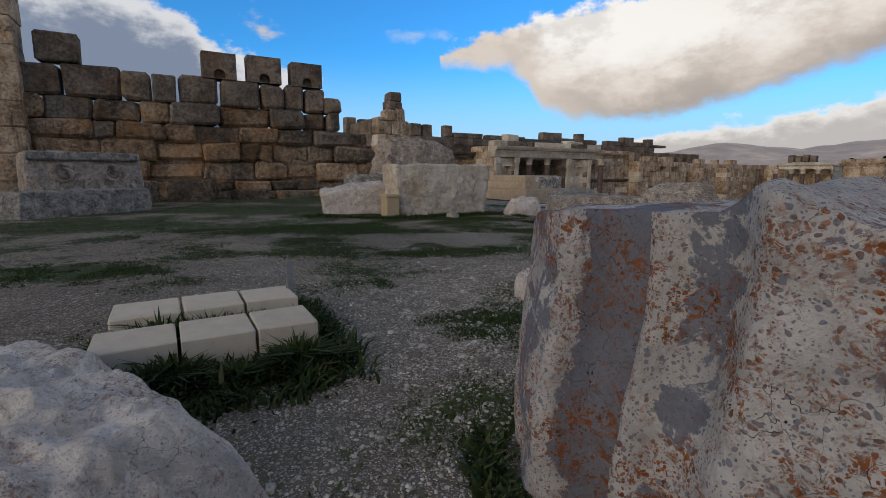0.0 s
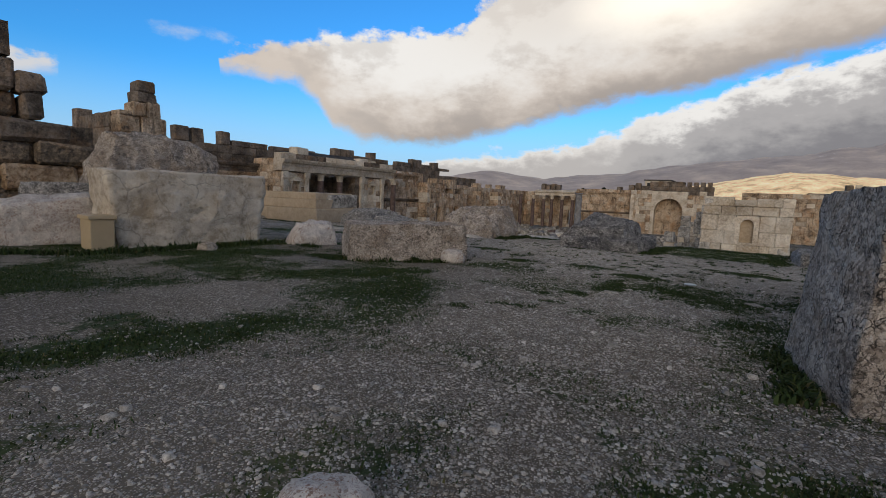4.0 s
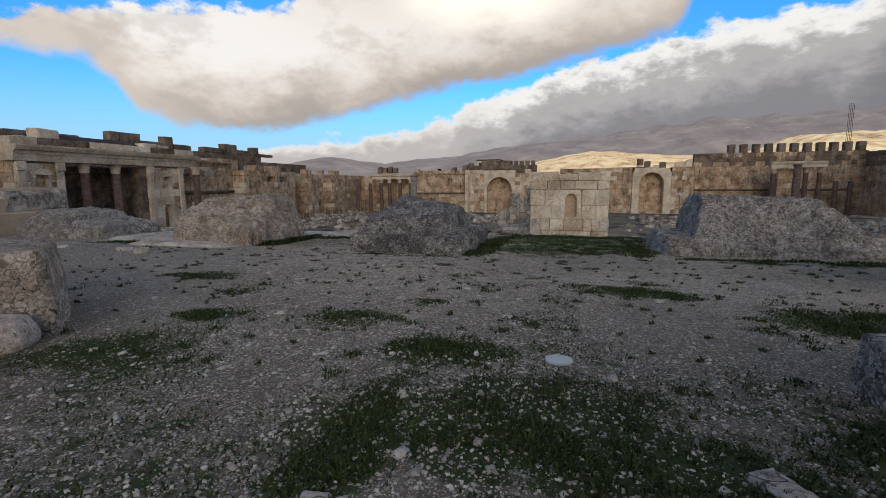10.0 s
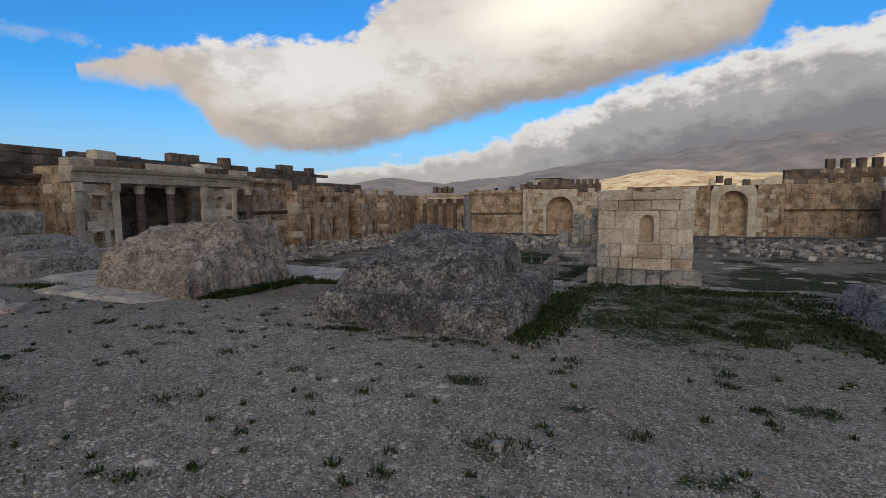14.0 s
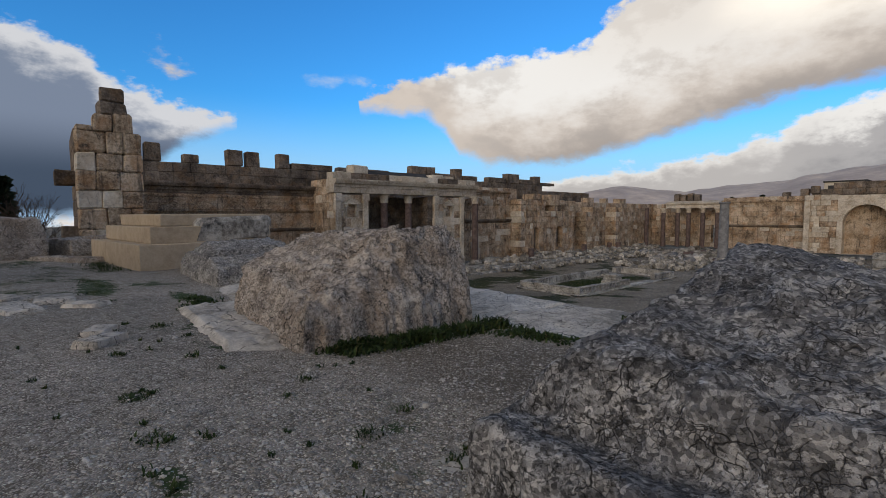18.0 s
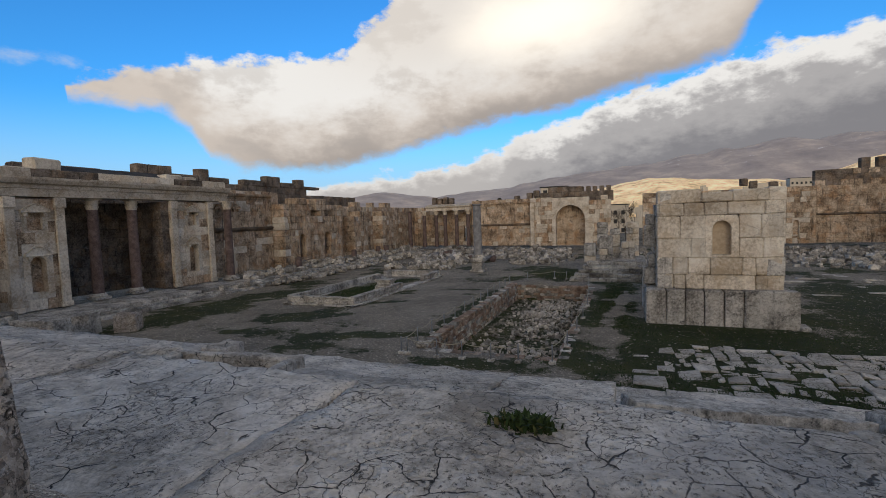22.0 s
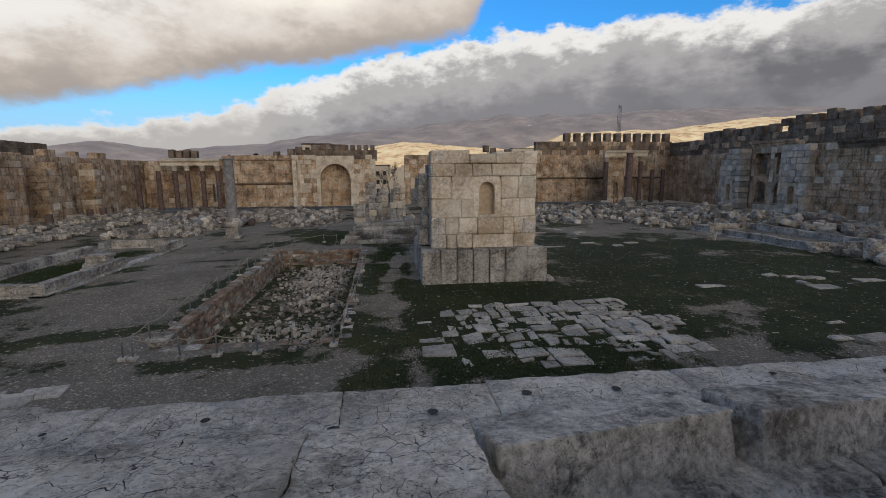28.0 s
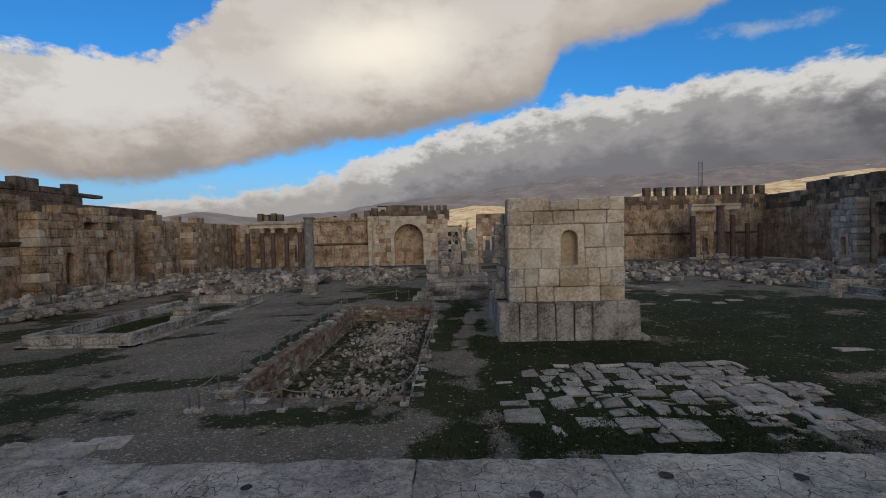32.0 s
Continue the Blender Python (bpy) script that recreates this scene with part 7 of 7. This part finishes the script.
rubble_field("south_east_rubble", "field of fallen grey blocks in the south east of the court", [(10, 48, 100, 126, FLOOR, 560, .4, 1.4), (26, 47, 86, 102, FLOOR, 200, .4, 1.3), (6, 24, 92, 104, FLOOR, 70, .35, 1.1)], 84, RUBBLE, 160, .7)
rubble_field("south_rubble", "fallen dark blocks along the south steps", [(42, 53, 58, 108, FLOOR + .3, 260, .5, 1.8), (30, 45, 52, 66, FLOOR, 60, .5, 1.9)], 85, RUBBLE, 80, .55)
rngd = random.Random(91)
for k in range(26):
    south = k < 15
    x, y = (rngd.uniform(40, 50), rngd.uniform(58, 86)) if south else (rngd.uniform(-48, -26), rngd.uniform(98, 120))
    r, n = rngd.uniform(.42, .58), rngd.uniform(1.4, 3.8)
    turn = Matrix.Rotation(rngd.uniform(1.2, 2.0), 3, "Z") @ Matrix.Rotation(radians(90), 3, "Y")
    o = lathe("fallen_shaft", [(r, 0), (r * .99, n * .5), (r * .97, n)], GRANITE if south or k % 2 else GREYCOL, None, (x, y, FLOOR + r * .95 + (.3 if south and x > 48 else 0)), 16, tilt=turn)
    tagged(o, "fallen broken granite column shaft lying on its side", "column shaft", "fallen column shafts")
for k, (x, y, sx, sy, sz) in enumerate(((-38.5, 36.2, 3.2, 1.4, 1.9), (-41.6, 36.5, 3.0, 1.5, 1.6), (-35.2, 36.4, 3.0, 2.0, 2.2), (-44.6, 38, 2.8, 1.6, 2.2), (-47, 40.5, 3.6, 1.4, 2.2), (-30.4, 37.0, 4.4, 1.3, 2.5), (-33, 39, 1.9, 1.6, 1.5), (-27.8, 36.6, 2.0, 1.3, 1.2), (-48.5, 44, 1.8, 1.6, 1.8), (-46.4, 46, 1.6, 1.5, 1.5), (26.5, 74, 1.3, 1.0, 1.0), (33, 60.5, 3.4, 1.8, 1.3), (38, 59, 4.6, 1.6, 1.2))):
    rock("fallen_block", "large fallen squared block at the edge of the court", x, y, FLOOR - .1, sx, sy, sz, 120 + k, GREYBASE if k % 3 else BOULDER_WARM, -8 + 5 * k, .05, 10, .04, .93, "stone block", "large fallen blocks", .03)

# ---- distance: hills, town, trees ----
def ridge(name, label, x0, x1, y, depth, hf, mat, n=120, rows=14, z0=-45):
    verts, faces = [], []
    for j in range(rows + 1):
        t = j / rows
        for i in range(n + 1):
            x = x0 + (x1 - x0) * i / n
            h = hf(x)
            k = math.sin(min(1.0, t * 1.15) * math.pi / 2) ** 0.8
            rough = noise.fractal(Vector((x * .008, t * 3.0 + y * .01, 1.7)), 1.0, 2.0, 5)
            verts.append((x, y + depth * t, z0 + (h - z0) * k * (1 + .05 * rough * (1 - abs(2 * t - 1))) + (rough * .012 * (h - z0) if t > .1 else 0)))
    for j in range(rows):
        for i in range(n):
            a = j * (n + 1) + i
            faces.append((a, a + 1, a + n + 2, a + n + 1))
    ob = mesh_ob(name, verts, faces, mat, None, "", True)
    return tagged(ob, label, "hill", kind="structure")


def profile(*stops):
    return lambda x: along(stops, x) + 9 * noise.fractal(Vector((x * .006, 0, 2.2)), 1.0, 2.0, 4)


ridge("hill_near", "low ochre hill behind the town, glowing as if sunlit", -900, 2400, 1100, 700, profile((-800, 26), (-455, 34), (-240, 48), (-60, 80), (60, 108), (210, 92), (360, 86), (520, 78), (585, 102), (690, 146), (900, 143), (1150, 168), (1380, 194), (1760, 226), (2400, 255)), HILL, 150)
ridge("hill_far", "far hills with their pale haze given as a faint glow", -2600, -600, 2000, 900, profile((-2500, 60), (-2020, 88), (-1800, 125), (-1480, 178), (-1240, 146), (-1070, 118), (-740, 80), (-600, 40)), MOUNTAIN)
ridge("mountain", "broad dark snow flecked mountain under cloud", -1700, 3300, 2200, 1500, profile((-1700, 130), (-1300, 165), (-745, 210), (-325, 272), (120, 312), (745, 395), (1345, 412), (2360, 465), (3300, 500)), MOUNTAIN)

rng = random.Random(77)
town = thing("town", "pale houses of a distant town on the slopes", "town")
hp = Heap()
for k in range(900):
    side = k % 2
    x, y = (rng.uniform(-800, 150), rng.uniform(620, 1150)) if side else (rng.uniform(150, 1300), rng.uniform(1000, 1250))
    zg = -22 + (max(0, y - 600) * .055 if side else 8 + (y - 1000) * .24)
    w, d, h = rng.uniform(8, 20), rng.uniform(8, 14), rng.uniform(5, 14)
    v, f = chamfered(WORLD, x, x + w, y, y + d, zg - 8, zg + h, .1)
    hp.add(v, f)
tagged(hp.make("rooftop_mass", TOWN, town), kind="stuff")
for x, y, w, h in ((-31, 150, 7, 15.3), (5, 200, 12, 12.2), (-16, 190, 8, 10.5), (14, 240, 16, 15), (90, 380, 20, 26)):
    b = thing("apartment_building", "plain grey apartment building beyond the ruins", "building", group="apartment buildings", at=(x, y, FLOOR))
    block("wall", TOWN, 0, w, 0, 8, -1, h, .05, 0, b)
    block("roof", CONCRETE, -.2, w + .2, -.2, 8.2, h, h + .3, .05, 0, b)
    for fl in range(int(h // 3)):
        for c in range(int(w // 2.4)):
            win = block("window", DARKMETAL, .7 + c * 2.4, 1.8 + c * 2.4, -.06, .03, 1.2 + fl * 3, 2.6 + fl * 3, .02, 0, b)
mast = thing("lattice_mast", "tall thin lattice radio mast", "mast", at=(150, 330, FLOOR))
for sx, sy in ((-1, -1), (1, -1), (1, 1), (-1, 1)):
    lathe("leg", [(.15, 0), (.1, 52)], DARKMETAL, mast, (sx * .8, sy * .8, 0), 5)
for k in range(26):
    block("brace", DARKMETAL, -.85, .85, -.85, -.75, 2 * k, 2 * k + .12, .02, 0, mast)


def conifer(x, y, z, h, seed, label):
    rng = random.Random(seed)
    root = thing("conifer", label, "tree", group="conifers", at=(x, y, z))
    lathe("trunk", [(h * .025, 0), (h * .018, h * .5), (h * .004, h)], WOOD, root, sides=7)
    hp = Heap()
    for k in range(int(70 + h * 12)):
        t = rng.random() ** .8
        zz, r = h * (.12 + .88 * t), h * .2 * (1 - t) * rng.uniform(.5, 1.1) + .05
        a = rng.uniform(0, 6.28)
        for q in range(7):
            u = rng.random()
            px, py, pz = math.cos(a) * r * u, math.sin(a) * r * u, zz - .25 * r * u + rng.uniform(-.1, .1)
            s = h * rng.uniform(.014, .03)
            ang = a + rng.uniform(-1, 1)
            v = [Vector((px, py, pz)), Vector((px + math.cos(ang) * s * 2, py + math.sin(ang) * s * 2, pz + s * .5)), Vector((px - math.sin(ang) * s, py + math.cos(ang) * s, pz + s)), Vector((px + s * .3, py, pz - s))]
            hp.add(v, [[0, 1, 2], [0, 3, 1], [0, 2, 3]])
    hp.make("crown", NEEDLE, root)
    return root


def bare_tree(x, y, z, h, seed, label, mat=WOOD, leaves=0):
    rng = random.Random(seed)
    root = thing("bare_tree", label, "tree", group="bare trees", at=(x, y, z))
    hp, tips = Heap(), []

    def limb(p, d, n, r, depth):
        q = p + d * n
        side = d.orthogonal().normalized()
        other = d.cross(side)
        v = []
        for c, rr in ((p, r), (q, r * .6)):
            v += [c + side * rr * math.cos(a) + other * rr * math.sin(a) for a in (0, 1.57, 3.14, 4.71)]
        hp.add(v, [[0, 1, 5, 4], [1, 2, 6, 5], [2, 3, 7, 6], [3, 0, 4, 7]])
        if depth:
            for _ in range(rng.choice((2, 3, 3))):
                nd = (d + Vector((rng.uniform(-.7, .7), rng.uniform(-.7, .7), rng.uniform(-.1, .5)))).normalized()
                limb(p + d * n * rng.uniform(.55, 1), nd, n * rng.uniform(.55, .8), r * .6, depth - 1)
        else:
            tips.append(q)

    limb(Vector((0, 0, -.3)), Vector((0, 0, 1)), h * .38, h * .015, 6)
    hp.make("trunk", mat, root, "bare trunk and branches")
    return root


for k, (x, y, h) in enumerate(((-72, 14.5, 15.2), (-80, 12.5, 13), (-76, 9, 13))):
    conifer(x, y, FLOOR - 3, h, 300 + k, "dark conifer beyond the outer wall")
for k, (x, y, h) in enumerate(((-70, 18.1, 17), (-76, 16, 12), (-66, 17.2, 11))):
    bare_tree(x, y, FLOOR - 3, h, 320 + k, "leafless tree beyond the outer wall")
for k, (x, y, h) in enumerate(((-46, 140, 12.6), (-43, 141, 12.2), (-40.5, 142, 13), (-38.5, 140, 12.4), (-36, 143, 11.2), (-33.5, 142, 11.6), (-62, 150, 9.5), (-66, 152, 9), (-70, 155, 9))):
    conifer(x, y, FLOOR + 2, h - 2.5, 340 + k, "dark cypress behind the east wall")
for k, (x, y, h) in enumerate(((-9.4, 136, 9.5), (-7.4, 138, 9), (-11, 140, 8.5))):
    bare_tree(x, y, FLOOR + 1.5, h, 360 + k, "grey leafless shrub tree in the gateway")

# ---- grass, weeds and gravel ----
def soup(name, verts, tris, mat, label, category):
    me = bpy.data.meshes.new(name)
    me.vertices.add(len(verts))
    me.vertices.foreach_set("co", verts.astype(np.float32).ravel())
    me.loops.add(tris.size)
    me.loops.foreach_set("vertex_index", tris.astype(np.int32).ravel())
    me.polygons.add(len(tris))
    me.polygons.foreach_set("loop_start", np.arange(0, tris.size, 3, dtype=np.int32))
    me.update(calc_edges=True)
    me.materials.append(mat)
    return tagged(new(name, me), label, category, kind="stuff")


def blades_at(pts, hmin, hmax, gen, lean=.5, width=.007):
    """Bent blades of grass, three triangles each, on the points given."""
    n = len(pts)
    ang = gen.uniform(0, 2 * np.pi, n)
    h = gen.uniform(hmin, hmax, n) * pts[:, 3]
    w = width * gen.uniform(.7, 1.5, n)
    d = np.stack([np.cos(ang), np.sin(ang), np.zeros(n)], 1)
    s = np.stack([-np.sin(ang), np.cos(ang), np.zeros(n)], 1)
    up = np.array([0, 0, 1.0])
    b = pts[:, :3]
    k = lean * gen.uniform(.2, 1.3, n)
    mid = b + d * (h * k * .35)[:, None] + up * (h * .6)[:, None]
    tip = b + d * (h * k)[:, None] + up * (h * (1 - .25 * k))[:, None]
    v = np.stack([b - s * w[:, None], b + s * w[:, None], mid - s * (w * .8)[:, None], mid + s * (w * .8)[:, None], tip], 1).reshape(-1, 3)
    t = np.array([[0, 1, 3], [0, 3, 2], [2, 3, 4]])
    tris = (np.arange(n)[:, None, None] * 5 + t).reshape(-1, 3)
    return v, tris


gen = np.random.default_rng(4)
pts = []
for px, py, rx, ry, turn in TURF:
    if px < -24:
        continue
    area = math.pi * rx * ry
    near = max(0.15, 1 - max(0, -px - 8) / 14)
    count = int(min(12000, area * 3600 * near))
    c, s = math.cos(radians(turn)), math.sin(radians(turn))
    for _ in range(count):
        a, r = gen.uniform(0, 2 * np.pi), math.sqrt(gen.uniform()) * 1.05
        u, w = rx * r * math.cos(a), ry * r * math.sin(a)
        x, y = px + u * c - w * s, py + u * s + w * c
        n = noise.noise(Vector((x * 2.2, y * 2.2, 1.0))) + .4 * noise.noise(Vector((x * 7, y * 7, 4.0)))
        if n > -.12 + .25 * r:
            pts.append((x, y, terrace_z(x, y) - .01, (1.15 - .6 * r) * (.7 + .5 * n)))
sward = np.array([[turf_at(-15 + .2 * i, -1 + .2 * j) for i in range(86)] for j in range(94)])
bx, by = gen.uniform(-15, 2, 640000), gen.uniform(-1, 17.5, 640000)
keep = gen.uniform(0, 1, 640000) < 1.5 * sward[((by + 1) / .2).astype(int), ((bx + 15) / .2).astype(int)] - .28
for x, y in zip(bx[keep], by[keep]):
    pts.append((x, y, terrace_z(x, y) - .01, .45 + .3 * gen.uniform()))
for _ in range(480):      # small tufts all over the crushed gravel
    cx, cy, r = gen.uniform(-15, 2.5), gen.uniform(12.5, 20.3), .02 + .09 * gen.uniform() ** 3
    if (-15.0 < cx < -11.8 and cy > 19.6) or (-9.3 < cx < -6 and cy > 19.3):
        continue
    for _ in range(int(18 + 900 * r * r * 6)):
        x, y = cx + gen.normal() * r * .6, cy + gen.normal() * r * .5
        pts.append((x, y, terrace_z(x, y) - .008, .55 + .35 * gen.uniform()))
v, t = blades_at(np.array(pts), .025, .08, gen, .9, .006)
soup("grass", v, t, GRASS, "short dark winter grass in patches on the gravel", "grass")

# tall weeds along stones
LINES = [((-4.5, -.85), (-3.9, -.75), .16, 700, .3), ((-4.72, -.6), (-4.70, 1.0), .14, 2400, .6), ((-4.1, 1.22), (-5.4, 1.3), .16, 1200, .34), ((-3.74, -.8), (-3.76, 1.2), .2, 4200, .52), ((-3.45, -.6), (-3.5, 1.1), .3, 2600, .26),
         ((-11.6, 10.3), (-9.2, 12.5), .18, 1400, .3), ((-11.95, 20.3), (-11.8, 22.8), .2, 4200, .30), ((-11.6, 22.5), (-10.4, 23.0), .25, 1200, .2), ((-9.1, 19.3), (-6.4, 19.25), .12, 700, .10), ((-6.0, 19.6), (-5.9, 22.8), .3, 2400, .22), ((-15.6, 6.6), (-14.9, 11.8), .4, 2200, .35), ((-17.8, 4.6), (-15.9, 6.4), .35, 1500, .3),
         ((-8.9, 20.05), (-8.3, 20.1), .12, 300, .16), ((-7.3, 20.1), (-6.7, 20.25), .14, 350, .16), ((-5.9, 20.4), (-5.8, 23.6), .3, 2600, .14), ((-2.3, 20.4), (-2.2, 23.4), .3, 2000, .16), ((-5.6, 22.2), (-2.4, 22.4), .8, 6000, .08), ((-5.6, 23.9), (-2.0, 23.9), .5, 3000, .14),
         ((-2.6, 7.5), (-2.5, 9.5), .2, 1500, .25), ((-2.0, 12.1), (.6, 12.1), .25, 1800, .3), ((1.0, 16.4), (2.6, 16.3), .25, 900, .3), ((-2.1, 1.5), (-1.2, 1.25), .15, 900, .2), ((-14.9, 11.6), (-13.4, 11.6), .2, 700, .25),
         ((-1.6, 20.1), (2.0, 20.2), .18, 1100, .16), ((-11.4, 25.0), (-9.8, 25.3), .15, 700, .18), ((-16.8, 20.0), (-15.2, 19.7), .25, 900, .2), ((-27.8, 18.9), (-23.4, 19.2), .4, 900, .2)]
pts = []
for (xa, ya), (xb, yb), wd, count, h in LINES:
    for _ in range(count):
        k = gen.uniform()
        x, y = xa + (xb - xa) * k + gen.normal() * wd * .5, ya + (yb - ya) * k + gen.normal() * wd * .5
        n = .6 + .6 * noise.noise(Vector((x * 3, y * 3, 9.0)))
        pts.append((x, y, terrace_z(x, y) - .02, max(.15, n) * h / .3))
for _ in range(300):      # one tuft in a crack of the top slabs
    x, y = -10.65 + gen.normal() * .09, 24.72 + gen.normal() * .05
    pts.append((x, y, -.2, .42))
v, t = blades_at(np.array(pts), .08, .26, gen, 1.0, .014)
soup("weeds", v, t, GRASS, "taller weeds and grass along the stones", "grass")

# turf of the court seen from above
pts = []
for px, py, rx, ry, turn in COURT_TURF[:6]:
    for _ in range(16000):
        x, y = px + gen.normal() * rx * .5, py + gen.normal() * ry * .5
        if court_turf(x, y) > .35 and not (PIT[0] - .3 < x < PIT[1] + .3 and PIT[2] - .3 < y < PIT[3] + .3) and not (-9 < x < 1.3 and 57 < y < 67):
            pts.append((x, y, court_z(x, y) - .01, 1.0))
v, t = blades_at(np.array(pts), .04, .11, gen, .9, .016)
soup("court_grass", v, t, GRASS, "thin winter grass on the court floor", "grass")

# loose gravel, thickest where the walker passes
ROUTE = [(-1.5, .6), (-2.9, 2.4), (-3.6, 4.6), (-3.9, 7), (-4, 9.5), (-4.5, 12.5), (-5.5, 15.8), (-7.6, 18), (-9.3, 19.6)]
cube = np.array([[-1, -1, -1], [1, -1, -1], [1, 1, -1], [-1, 1, -1], [-.7, -.7, .8], [.75, -.7, .9], [.7, .75, .7], [-.75, .7, .85]]) * .5
ctri = np.array([[4, 5, 6], [4, 6, 7], [0, 1, 5], [0, 5, 4], [1, 2, 6], [1, 6, 5], [2, 3, 7], [2, 7, 6], [3, 0, 4], [3, 4, 7]])
P, S = [], []
for k in range(115000):
    (xa, ya), (xb, yb) = ROUTE[gen.integers(0, 8)], (0, 0)
    i = int(gen.integers(0, 8))
    (xa, ya), (xb, yb) = ROUTE[i], ROUTE[i + 1]
    q = gen.uniform()
    x, y = xa + (xb - xa) * q + gen.normal() * 1.9 - .6, ya + (yb - ya) * q + gen.normal() * 1.6 + .5
    if y > 22.8 or x > 3:
        continue
    P.append((x, y, terrace_z(x, y)))
    S.append(.003 + .010 * gen.uniform() ** 2 + (.03 * gen.uniform() if gen.uniform() < .006 else 0))
P, S = np.array(P), np.array(S)
n = len(P)
ang = gen.uniform(0, 2 * np.pi, n)
sc = S[:, None] * gen.uniform(.6, 1.4, (n, 3)) * np.array([1.2, 1.0, .6]) * 2
lv = cube[None] * sc[:, None, :] * gen.uniform(.8, 1.2, (n, 8, 1))
ca, sa_ = np.cos(ang)[:, None], np.sin(ang)[:, None]
vx, vy = lv[..., 0] * ca - lv[..., 1] * sa_, lv[..., 0] * sa_ + lv[..., 1] * ca
V = np.stack([vx + P[:, 0:1], vy + P[:, 1:2], lv[..., 2] + P[:, 2:3] + S[:, None] * .25], -1).reshape(-1, 3)
soup("gravel", V, (np.arange(n)[:, None, None] * 8 + ctri).reshape(-1, 3), PEBBLE, "loose pale gravel scattered over the path", "gravel")
